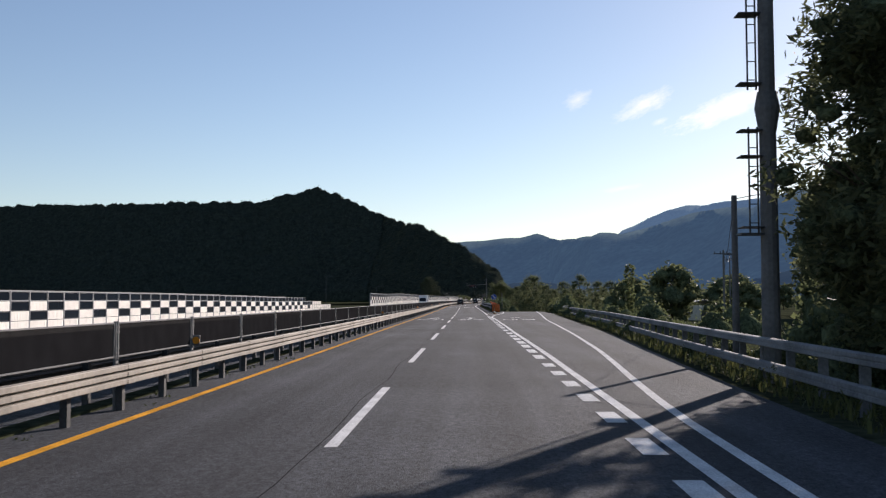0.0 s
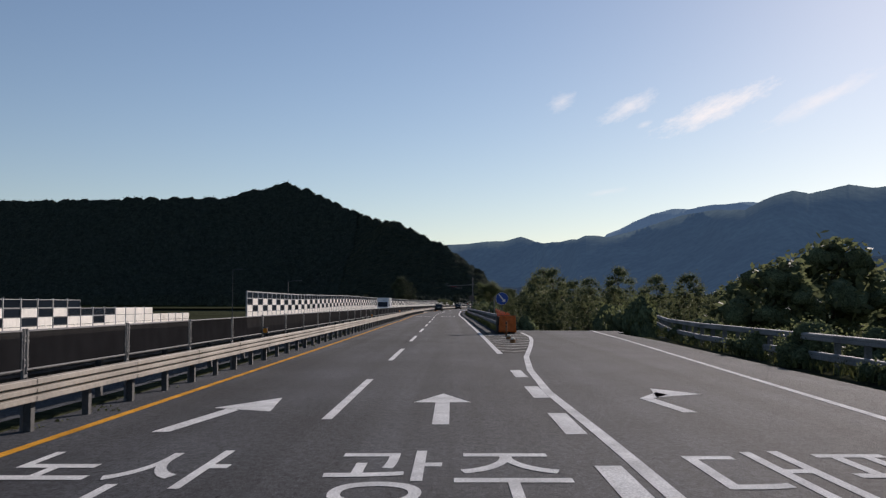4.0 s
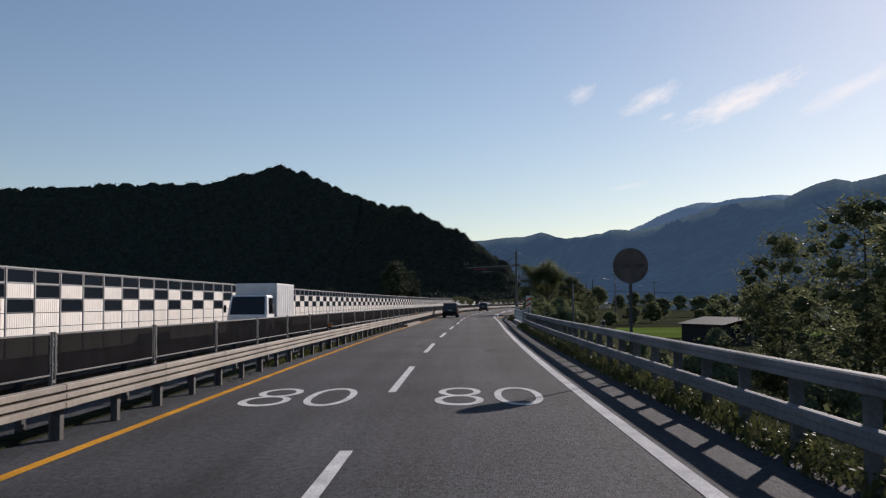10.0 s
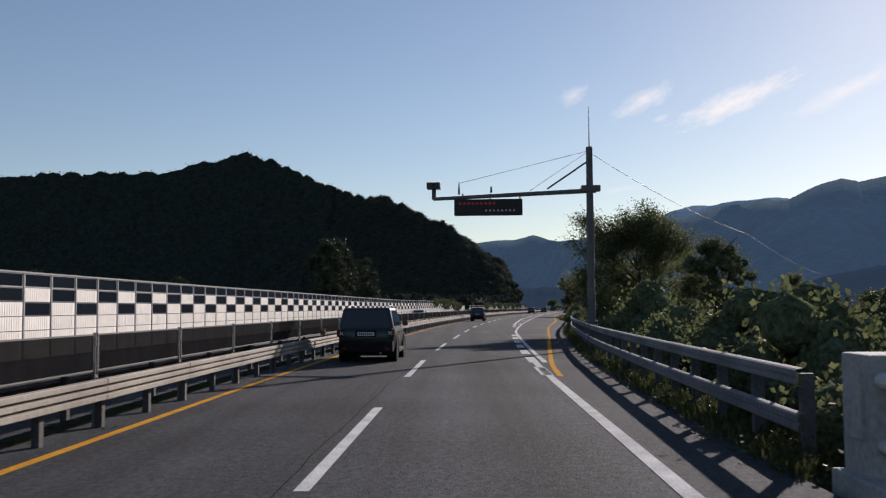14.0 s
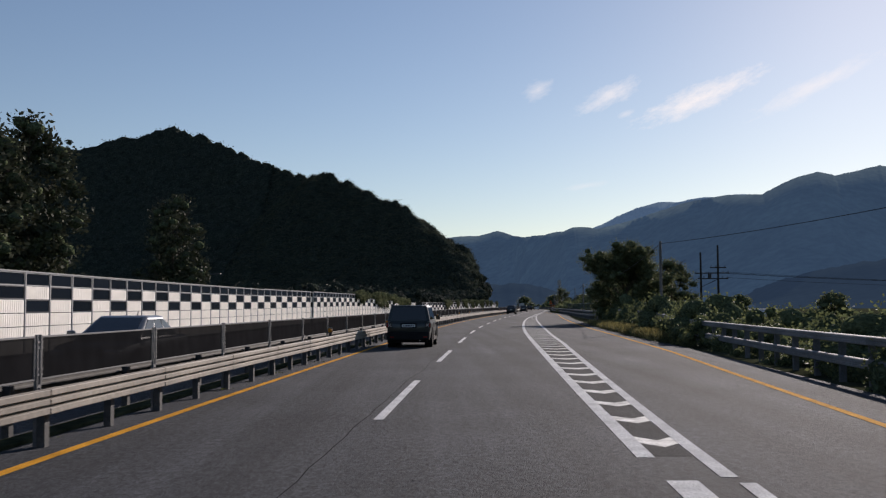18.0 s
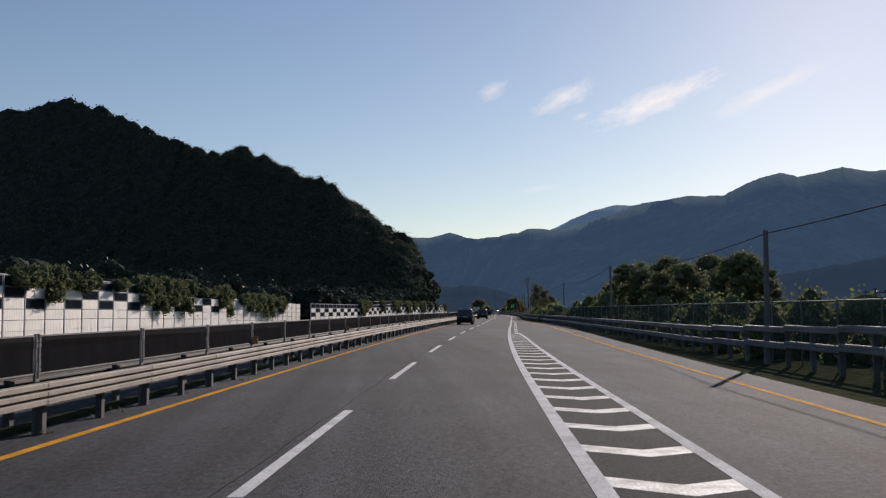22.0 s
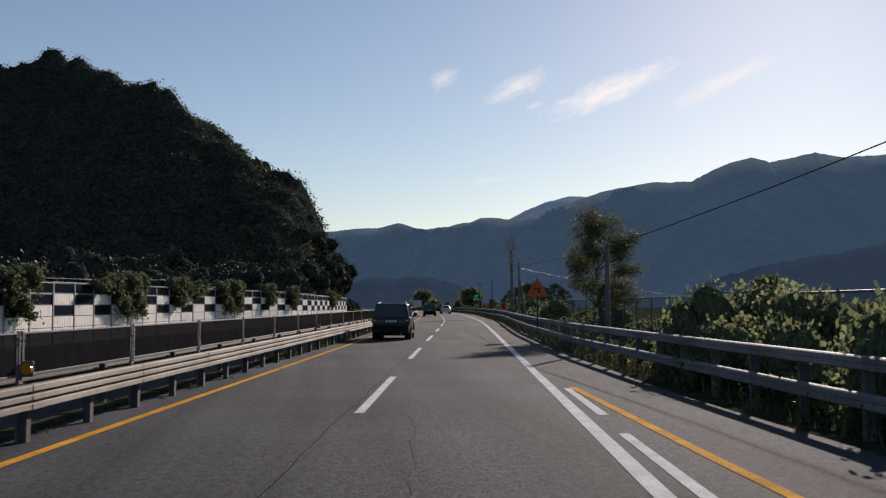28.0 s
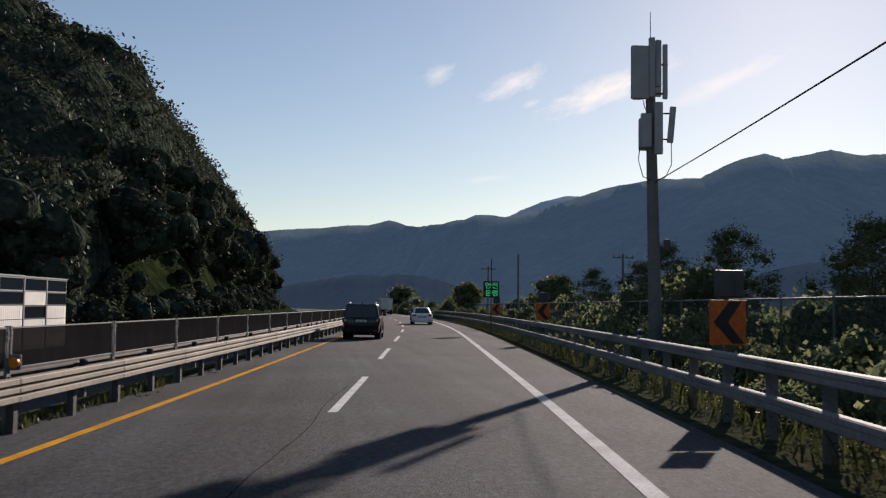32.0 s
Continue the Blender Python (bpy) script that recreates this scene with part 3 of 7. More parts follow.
def road_distance(x, y):
    """Lateral distance from the lane divider (positive to the right)."""
    p = np.stack([np.asarray(x, float).ravel(), np.asarray(y, float).ravel()], -1)
    ss = np.arange(-150, 1090, 6.0)
    c = road_pts(ss, 0, 0)[:, :2]
    th = np.interp(ss, _S, _TH)
    out = np.empty(len(p))
    for i in range(0, len(p), 4000):
        d = ((p[i:i + 4000, None] - c[None]) ** 2).sum(-1)
        n = d.argmin(1)
        off = p[i:i + 4000] - c[n]
        out[i:i + 4000] = off[:, 0] * np.cos(th[n]) + off[:, 1] * np.sin(th[n])
    return out.reshape(np.shape(x))


def hill_z(x, y):
    h = ridge_height(x, y)
    lat = road_distance(x, y)
    f = np.clip((-14.0 - lat) / 10.9, 0, 1)
    return h * (f * f * (3 - 2 * f)) - 0.3


def hill_object():
    xs, ys = np.arange(-1300, 80, 7.0), np.arange(480, 1300, 7.0)
    X, Y = np.meshgrid(xs, ys, indexing="ij")
    Z = hill_z(X, Y)
    nx, ny = len(xs), len(ys)
    idx = np.arange(nx * ny).reshape(nx, ny)
    keep = np.maximum.reduce([Z[:-1, :-1], Z[1:, :-1], Z[1:, 1:], Z[:-1, 1:]]) > -0.25
    f = np.stack([idx[:-1, :-1], idx[1:, :-1], idx[1:, 1:], idx[:-1, 1:]], -1)[keep]
    me = mesh_from("hill", np.stack([X, Y, Z], -1).reshape(-1, 3).tolist(), f.tolist(), True)
    return tagged(part("hill", me, HILL), "dark wooded hill rising beside the road", "hill", kind="structure")


hill_object()


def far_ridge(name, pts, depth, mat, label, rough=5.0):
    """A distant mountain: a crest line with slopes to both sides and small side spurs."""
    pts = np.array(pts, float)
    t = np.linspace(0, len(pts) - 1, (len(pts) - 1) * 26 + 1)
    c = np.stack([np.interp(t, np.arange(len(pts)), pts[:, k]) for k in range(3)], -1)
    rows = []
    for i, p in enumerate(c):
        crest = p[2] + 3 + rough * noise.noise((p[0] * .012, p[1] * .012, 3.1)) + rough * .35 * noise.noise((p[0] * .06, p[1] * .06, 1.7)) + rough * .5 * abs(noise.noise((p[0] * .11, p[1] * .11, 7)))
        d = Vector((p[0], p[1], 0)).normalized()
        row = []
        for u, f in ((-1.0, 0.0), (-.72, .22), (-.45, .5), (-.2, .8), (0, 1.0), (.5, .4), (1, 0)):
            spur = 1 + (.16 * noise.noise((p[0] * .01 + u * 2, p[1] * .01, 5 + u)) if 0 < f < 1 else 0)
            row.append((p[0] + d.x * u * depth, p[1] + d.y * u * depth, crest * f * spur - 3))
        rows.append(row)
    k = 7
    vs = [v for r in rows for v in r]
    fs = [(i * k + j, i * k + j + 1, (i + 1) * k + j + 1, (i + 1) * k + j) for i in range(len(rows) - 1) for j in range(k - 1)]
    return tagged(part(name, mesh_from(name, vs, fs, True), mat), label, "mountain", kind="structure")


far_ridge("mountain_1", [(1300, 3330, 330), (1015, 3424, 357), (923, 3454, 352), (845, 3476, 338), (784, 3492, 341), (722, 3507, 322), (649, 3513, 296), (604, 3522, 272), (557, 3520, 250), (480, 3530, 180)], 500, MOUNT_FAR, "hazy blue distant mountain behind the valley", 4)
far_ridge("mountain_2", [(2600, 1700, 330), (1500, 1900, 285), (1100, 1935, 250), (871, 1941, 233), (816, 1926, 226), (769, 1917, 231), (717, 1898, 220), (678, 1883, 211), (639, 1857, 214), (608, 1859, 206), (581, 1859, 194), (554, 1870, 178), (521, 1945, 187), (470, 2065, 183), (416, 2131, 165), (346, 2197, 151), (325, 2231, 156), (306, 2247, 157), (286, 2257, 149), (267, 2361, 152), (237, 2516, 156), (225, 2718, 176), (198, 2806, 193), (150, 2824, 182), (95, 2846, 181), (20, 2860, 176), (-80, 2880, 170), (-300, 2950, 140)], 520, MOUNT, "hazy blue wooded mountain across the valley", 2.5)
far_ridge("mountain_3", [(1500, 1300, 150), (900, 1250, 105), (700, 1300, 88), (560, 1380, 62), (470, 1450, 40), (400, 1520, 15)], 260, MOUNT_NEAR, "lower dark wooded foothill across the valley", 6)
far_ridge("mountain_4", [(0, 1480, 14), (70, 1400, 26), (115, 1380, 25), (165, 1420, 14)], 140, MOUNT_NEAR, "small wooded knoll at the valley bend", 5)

# ---- guardrails, fences and noise walls ----
def shared(fn, *a):
    bm = fn(*a)
    me = bpy.data.meshes.new("piece")
    bm.to_mesh(me)
    bm.free()
    return me


def wave_beam(length, z0, z1, depth, side, shape=None):
    """A folded steel rail: three ribs and two grooves, 5 mm thick."""
    d = depth
    shape = shape or ((0, .3), (.03, .9), (.06, 1), (.25, 1), (.28, .85), (.315, .15), (.355, .15), (.39, .85), (.42, 1), (.58, 1), (.61, .85), (.645, .15), (.685, .15), (.72, .85), (.75, 1), (.94, 1), (.97, .9), (1, .3))
    prof = [(side * d * x, z0 + (z1 - z0) * u) for u, x in shape]
    back = [(x - side * 0.012, z) for x, z in reversed(prof)]
    vs, fs = extrude_y(prof + back, length)
    if side < 0:
        fs = [tuple(reversed(f)) for f in fs]
    return mesh_from("beam", vs, fs)


BEAM_L = wave_beam(4.03, 0.40, 0.71, 0.085, 1)
POST_L = shared(boxed, (-.05, -.06, -.12), (.05, .06, .66))
SPLICE_L = wave_beam(0.32, 0.397, 0.713, 0.092, 1)


def median_rail(s0, n):
    """A 4 m by n run of the median guardrail."""
    t = thing("guardrail", on_road(s0, -3.66), "galvanised steel guardrail on square posts along the median", "guardrail", "median guardrail runs")
    inv = t.matrix_basis.inverted()
    for i in range(n):
        s = s0 + 4 * i
        part("beam", BEAM_L, STEEL, t, m=inv @ between(s, -3.62, s + 4, -3.62))
        part("splice", SPLICE_L, STEEL, t, m=inv @ between(s, -3.62, s + 4, -3.62))
        for k in (0.2, 2.2):
            part("post", POST_L, POST_STEEL, t, m=inv @ on_road(s + k, -3.72))
    return t


for j in range(-2, 37):
    median_rail(20.0 * j + 0.05, 5)


BEAM_O = wave_beam(4.03, 0.36, 0.70, 0.065, -1)


def far_median_rail(s0, n):
    t = thing("guardrail", on_road(s0, -4.5), "grey steel guardrail of the opposite carriageway behind the median", "guardrail", "opposite guardrail runs")
    inv = t.matrix_basis.inverted()
    for i in range(n):
        s = s0 + 4 * i
        part("beam", BEAM_O, SHADED_STEEL, t, m=inv @ between(s, -4.62, s + 4, -4.62))
        part("post", POST_L, POST_STEEL, t, m=inv @ on_road(s + .4, -4.54))
    return t


for j in range(-2, 37):
    far_median_rail(20.0 * j + 0.6, 5)


def frame_mesh():
    bm = bmesh.new()
    for a, b in (((0, .09, .80), (0, 3.91, .80)), ((0, .09, 1.31), (0, 3.91, 1.31)), ((0, .09, .80), (0, .09, 1.31)), ((0, 3.91, .80), (0, 3.91, 1.31))):
        tube(bm, a, b, .014, n=6)
    return bm


FRAME_F = shared(frame_mesh)
NET_F = mesh_from("net", [(0, .09, .80), (0, 3.91, .80), (0, 3.91, 1.31), (0, .09, 1.31)], [(0, 1, 2, 3)])


def double_post():
    """Two flat uprights with bolted clips."""
    bm = bmesh.new()
    for y in (-.04, .05):
        box(bm, (-.02, y - .010, 0), (.02, y + .010, 1.34))
        for z in (.86, .93, 1.18, 1.25):
            box(bm, (.015, y - .022, z - .014), (.03, y + .022, z + .014))
    box(bm, (-.02, -.03, .7), (.02, .04, .74))
    return bm


POST_F = shared(double_post)


def disc_mesh(r, t, n=20):
    bm = bmesh.new()
    bmesh.ops.create_cone(bm, cap_ends=True, segments=n, radius1=r, radius2=r, depth=t, matrix=Matrix.Rotation(math.pi / 2, 4, 'X'))
    return bm


AMBER_ME = shared(disc_mesh, .07, .03)
HOOD_ME = shared(boxed, (-.075, -.02, -.1), (.075, .03, .1), .025)


def median_fence(s0, n):
    t = thing("glare_fence", on_road(s0, -3.8), "dark mesh anti-glare fence in a steel frame above the median rail", "fence", "median fence runs")
    inv = t.matrix_basis.inverted()
    for i in range(n):
        s = s0 + 4 * i
        m = inv @ between(s, -3.8, s + 4, -3.8)
        part("frame", FRAME_F, RAIL_POST, t, m=m)
        part("net", NET_F, NET, t, "dark fine wire mesh", m=m)
        part("post", POST_F, RAIL_POST, t, m=m)
    return t


for j in range(-2, 37):
    median_fence(20.0 * j + 0.25, 5)
for i, s in enumerate((-2, 38, 78, 118, 158, 198, 246, 278, 330, 358.4, 374.4, 394.4, 410, 430, 450, 470, 510, 530, 546, 566, 590, 606, 634)):
    t = thing("delineator", on_road(round(s / 4) * 4 + .3, -3.72, .88), "round amber reflector in a grey hood on the median fence", "reflector", "median reflectors")
    part("hood", HOOD_ME, RAIL_POST, t)
    part("lens", AMBER_ME, AMBER, t, "amber lens", m=Matrix.Translation((0, -.035, 0)))

t = thing("concrete_block", on_road(233, -3.45), "low weathered concrete base under the median guardrail", "barrier")
for i in range(4):
    part("block", boxed((-.16, .02, -.05), (.2, 3.46, .17), .03), DIRTY_CONCRETE, t, m=t.matrix_basis.inverted() @ on_road(233 + 3.5 * i, -3.45))


# two-rail guard on the verge
FLAT = ((0, .1), (.05, .7), (.13, 1), (.42, 1), (.46, .8), (.54, .8), (.58, 1), (.87, 1), (.95, .7), (1, .1))
BEAM_U = wave_beam(4.03, 0.80, 1.0, 0.085, -1, FLAT)
BEAM_D = wave_beam(4.03, 0.30, 0.52, 0.075, -1, FLAT)
POST_R = shared(boxed, (-.07, -.055, -.5), (.07, .055, .93))


def verge_rail(s0, n, lat, z=lambda s: 0.0, label="galvanised two-beam guardrail on steel posts along the verge"):
    t = thing("guardrail", on_road(s0, lat(s0), z(s0)), label, "guardrail", "verge guardrail runs")
    inv = t.matrix_basis.inverted()
    for i in range(n):
        s = s0 + 4 * i
        m = inv @ between(s, lat(s), s + 4, lat(s + 4), z(s + 2))
        part("upper_beam", BEAM_U, VERGE_STEEL, t, m=m)
        part("lower_beam", BEAM_D, VERGE_STEEL, t, m=m)
        for k in (0.2, 2.2):
            part("post", POST_R, VERGE_POST, t, m=inv @ on_road(s + k, lat(s + k) + .09, z(s + 2)))
    return t


rail0 = table((-40, 6.2), (-6, 7.2), (14, 8.3), (40, 10.0), (70, 11.2), (92, 12.2), (104, 13.6), (120, 16.5))
rail1 = table((108, 4.95), (260, 5.05))
rail2 = table((257, 5.1), (279, 5.8), (311, 7.2), (340, 9.0), (380, 10.6), (400, 11.7), (425, 11.8), (445, 10.9), (460, 10.7), (480, 10.0), (500, 9.4), (515, 8.5), (544, 6.8), (553, 6.2), (566, 5.5), (588, 5.3), (608, 5.55), (633, 6.05), (655, 6.2), (900, 6.2))
for j in range(8):
    verge_rail(-40 + 20.0 * j, 5, rail0, lambda s: -0.12)
for j in range(6):
    verge_rail(109 + 20.0 * j, 5, rail1)
verge_rail(228.6, 1, rail1)
rise2 = table((370, 0), (395, .3), (428, .3), (448, 0))
for j in range(25):
    verge_rail(257 + 20.0 * j, 5, rail2, rise2)

# bridge parapet with square end pillars
t = thing("bridge_parapet", on_road(233.6, 5.15), "pale painted bridge parapet with square posts and two round rails", "railing")
inv = t.matrix_basis.inverted()
for s, hw in ((232.75, .3), (255.6, .22)):
    p = part("pillar", boxed((-hw, -.35, -.4), (hw, .35, 1.22), .03), CONCRETE, t, m=inv @ on_road(s, 5.2 if s < 240 else 5.32))
    part("panel", boxed((-hw - .04, -.18, .45), (-hw + .01, .18, 1.05), .01), CONCRETE, p)
for i in range(11):
    part("post", boxed((-.07, -.07, .12), (.07, .07, .98), .015), RAIL_WHITE, t, m=inv @ on_road(234.4 + 2.03 * i, 5.2))
for i in range(11):
    a, b = 233.05 + 2.05 * i, 233.05 + 2.05 * (i + 1)
    for z, r in ((1.0, .075), (.42, .065)):
        part("rail", tubed((0, 0, z), (0, (road_pt(b, 5.2) - road_pt(a, 5.2)).length, z), r, n=10), RAIL_WHITE, t, m=inv @ between(a, 5.2, b, 5.2))
part("kerb", boxed((-.25, 0, -.15), (.25, 22.9, .14), .02), CONCRETE, t, m=inv @ between(233.0, 5.2, 256, 5.2))

# noise walls
PANEL_H = 0.475
wall_base = table((119, -.3), (140, -.3), (190, .02), (300, .05), (390, .07), (440, .28), (455, .27), (478, .03))
white_base = table((483, -.1), (500, -.35), (516, -.6))
bend_base = table((513, -.55), (537, -.55), (565, -.27), (605, -.2), (620, -.35), (660, -.42))
bend_lat = table((513, -18.69), (537, -17.4), (571, -15.8), (590, -14.9), (604, -13.7), (612, -12.7), (620, -12.15), (640, -12.2), (660, -12.33))
set_lat = table((418, -16.4), (440, -17.6), (450, -17.95), (482, -18.35))
back_lat = table((483, -20.7), (516, -20.35))
first_base = table((-45, -.28), (50, -.28), (90, -.45))


def ribbed(rows):
    """White metal panel with upright ribs, folded from one sheet, 1.9 m wide."""
    prof = [(-.03, .05), (.02, .05)]
    for i in range(11):
        y = .12 + i * .157
        prof += [(.02, y), (.03, y + .014), (.03, y + .076), (.02, y + .09)]
    prof += [(.02, 1.95), (-.03, 1.95)]
    n = len(prof)
    zs = []
    for r in range(rows):
        zs += [(r * PANEL_H + .012, 0), ((r + 1) * PANEL_H - .012, 0)]
    vs = [(x, y, z) for z, _ in zs for x, y in prof]
    fs = []
    for k in range(len(zs) - 1):
        if k % 2 == 0:
            fs += [(k * n + i, k * n + (i + 1) % n, (k + 1) * n + (i + 1) % n, (k + 1) * n + i) for i in range(n)]
        else:
            back = [0, n - 1]
            fs += [(k * n + i, k * n + (i + 1) % n, (k + 1) * n + (i + 1) % n, (k + 1) * n + i) for i in back[1:]]
    for k in range(len(zs)):
        cap = [k * n + i for i in range(n)]
        fs.append(tuple(cap if k % 2 else reversed(cap)))
    return mesh_from("panel", vs, fs)


def pane_mesh():
    bm = bmesh.new()
    box(bm, (-.006, .09, .04), (.006, 1.91, PANEL_H - .04))
    return bm


def pane_frame():
    bm = bmesh.new()
    for lo, hi in (((-.025, .06, 0), (.025, 1.94, .04)), ((-.025, .06, PANEL_H - .04), (.025, 1.94, PANEL_H)), ((-.025, .06, .04), (.025, .09, PANEL_H - .04)), ((-.025, 1.91, .04), (.025, 1.94, PANEL_H - .04))):
        box(bm, lo, hi)
    return bm


RIB_ME, PANE_ME, PFRAME_ME, LOW_ME = ribbed(1), shared(pane_mesh), shared(pane_frame), ribbed(2)
for me, mt in ((LOW_ME, WALL_WHITE), (RIB_ME, WALL_WHITE), (PANE_ME, WALL_DARK), (PFRAME_ME, FRAME_DARK)):
    me.materials.append(mt)
TFRAME_ME = shared(pane_frame)
TFRAME_ME.materials.append(WALL_STEEL)
POST_CACHE = {}


def wall_post(h):
    if h not in POST_CACHE:
        POST_CACHE[h] = shared(boxed, (-.06, -.035, -.1), (.045, .035, h + .06))
    return POST_CACHE[h]


def noise_wall(s0, cols, lat, height_of, kind_of, first, label):
    t = thing("noise_barrier", on_road(s0, lat(s0)), label, "noise barrier", "noise barrier runs")
    inv = t.matrix_basis.inverted()
    for i in range(cols):
        s = s0 + 2 * i
        rows, base = height_of(s)
        m = inv @ between(s, lat(s), s + 2, lat(s + 2), base)
        part("post", wall_post(round(rows * PANEL_H, 3)), WALL_STEEL, t, m=m)
        part("lower_panel", LOW_ME, None, t, m=m)
        for r in range(2, rows):
            k = kind_of(s, rows - 1 - r, (first + i) % 2)
            mm = m @ Matrix.Translation((0, 0, r * PANEL_H))
            if k == "white":
                part("panel", RIB_ME, None, t, m=mm)
            else:
                f = part("pane_frame", TFRAME_ME if r == rows - 1 else PFRAME_ME, None, t, m=mm)
                part("pane", PANE_ME, None, f, "dark tinted see-through pane")
    s1 = s0 + 2 * cols
    a, b = (height_of(q)[0] * PANEL_H + height_of(q)[1] for q in (s0, s1 - 2))
    if abs(a - b) < 0.2:
        for i in range(0, cols, 5):
            n = min(5, cols - i)
            p0, p1 = road_pt(s0 + 2 * i, lat(s0 + 2 * i)), road_pt(s0 + 2 * (i + n), lat(s0 + 2 * (i + n)))
            part("cap", boxed((-.05, 0, 0), (.05, (p1 - p0).length, .05)), WALL_STEEL, t, m=inv @ between(s0 + 2 * i, lat(s0 + 2 * i), s0 + 2 * (i + n), lat(s0 + 2 * (i + n)), height_of(s0 + 2 * i)[0] * PANEL_H + height_of(s0 + 2 * i)[1]))
    return t


def checker(s, from_top, odd):
    if from_top == 0:
        return "dark"
    if from_top == 1:
        return "white" if odd else "dark"
    if from_top == 2:
        return "dark" if odd else "white"
    return "white"


def all_white(s, from_top, odd):
    return "white"


WL = "white ribbed noise barrier with a checker of dark panes"
for j in range(15):
    noise_wall(119.7 + 20 * j, 10, wall_lat, lambda s: (6, wall_base(s)), checker, 0, WL)
for j in range(4):
    noise_wall(418.5 + 20 * j, 10 if j < 3 else 1, set_lat, lambda s: (6, wall_base(s)), checker, 0, WL)
for j in range(2):
    noise_wall(483.2 + 16 * j, 8, back_lat, lambda s: (6, white_base(s)), all_white, 0, "plain white ribbed noise barrier set back behind the next one")
for j in range(8):
    noise_wall(513.1 + 20 * j, 10 if j < 7 else 2, bend_lat, lambda s: (6, bend_base(s)), checker, 1, WL)
lat0 = lambda s: -20.0
for j in range(9):
    s0 = -45.5 + 20 * j
    noise_wall(s0, 10 if j < 8 else 9, lat0, lambda s: (5 if s < 108 else (4 if s < 122 else 3), first_base(s)), lambda s, r, o: checker(s, r, o) if s < 114 else "white", 0, WL)

# wire fence behind the verge rail
fence_lat = table((420, 12.3), (445, 11.9), (470, 11.4), (489, 10.6), (521, 9.4), (560, 9.0), (594, 8.6), (648, 9.6), (720, 9.6), (900, 9.8))
FPOST = shared(tubed, (0, 0, -.6), (0, 0, 1.95), .03, .03, 8)
FRAIL = shared(tubed, (0, 0, 1.9), (0, 3.0, 1.9), .025, .025, 8)
FNET = mesh_from("net", [(0, 0, -.1), (0, 3.0, -.1), (0, 3.0, 1.9), (0, 0, 1.9)], [(0, 1, 2, 3)])
for j in range(18):
    s0 = 420 + 18.0 * j
    t = thing("wire_fence", on_road(s0, fence_lat(s0)), "green wire fence with a steel top rail, partly overgrown", "fence", "wire fence runs")
    inv = t.matrix_basis.inverted()
    for i in range(6):
        s = s0 + 3 * i
        m = inv @ between(s, fence_lat(s), s + 3, fence_lat(s + 3))
        part("post", FPOST, FENCE_STEEL, t, m=m)
        part("top_rail", FRAIL, FENCE_STEEL, t, m=m)
        part("net", FNET, GREEN_NET, t, "green wire mesh", m=m)

# ---- vegetation ----
rng = np.random.default_rng(11)


def leaf_quads(centers, size, aspect=0.5, up=0.25, jitter=0.35):
    """Leaf-shaped quads at the given points, turned at random, bent a little upward."""
    n = len(centers)
    d = rng.normal(size=(n, 3))
    d[:, 2] = d[:, 2] * 0.6 + up
    d /= np.linalg.norm(d, axis=1, keepdims=True)
    e = np.cross(d, rng.normal(size=(n, 3)))
    e /= np.linalg.norm(e, axis=1, keepdims=True) + 1e-9
    L = size * (1 + jitter * rng.uniform(-1, 1, (n, 1)))
    a, b = d * L, e * L * aspect
    c = centers
    return np.stack([c - a * .5, c + b * .5 + a * .05, c + a * .5, c - b * .5 + a * .05], 1)


def clump_points(centers, radii, per, flat=0.8, inner=0.55):
    """Points spread through the outer part of round clumps."""
    k = len(centers)
    d = rng.normal(size=(k, per, 3))
    d /= np.linalg.norm(d, axis=2, keepdims=True)
    r = inner + (1 - inner) * rng.uniform(0, 1, (k, per, 1)) ** 0.6
    r *= 1 + 0.18 * rng.normal(size=(k, per, 1))
    p = d * r * np.asarray(radii)[:, None, None]
    p[..., 2] *= flat
    return (np.asarray(centers)[:, None] + p).reshape(-1, 3)


def ball(level):
    bm = bmesh.new()
    bmesh.ops.create_icosphere(bm, subdivisions=level, radius=1.0)
    v = np.array([q.co for q in bm.verts])
    f = np.array([[q.index for q in t.verts] for t in bm.faces])
    bm.free()
    return v, f


BALL_S, BALL_M = ball(1), ball(2)


def lumps(centers, radii, base, rough=.2):
    """Uneven round cores, one for each centre; radii (n, 3)."""
    v, f = base
    n = len(centers)
    ph = rng.uniform(0, 6.28, (n, 1, 4))
    d = 1 + rough * (np.sin(2.3 * v[None, :, 0] + 1.7 * v[None, :, 2] + ph[..., 0]) * .6 + np.sin(3.9 * v[None, :, 1] + ph[..., 1]) * np.sin(3.3 * v[None, :, 2] + ph[..., 2]))
    p = np.asarray(centers)[:, None] + v[None] * d[..., None] * np.asarray(radii)[:, None]
    return p.reshape(-1, 3), (f[None] + (np.arange(n) * len(v))[:, None, None]).reshape(-1, 3)


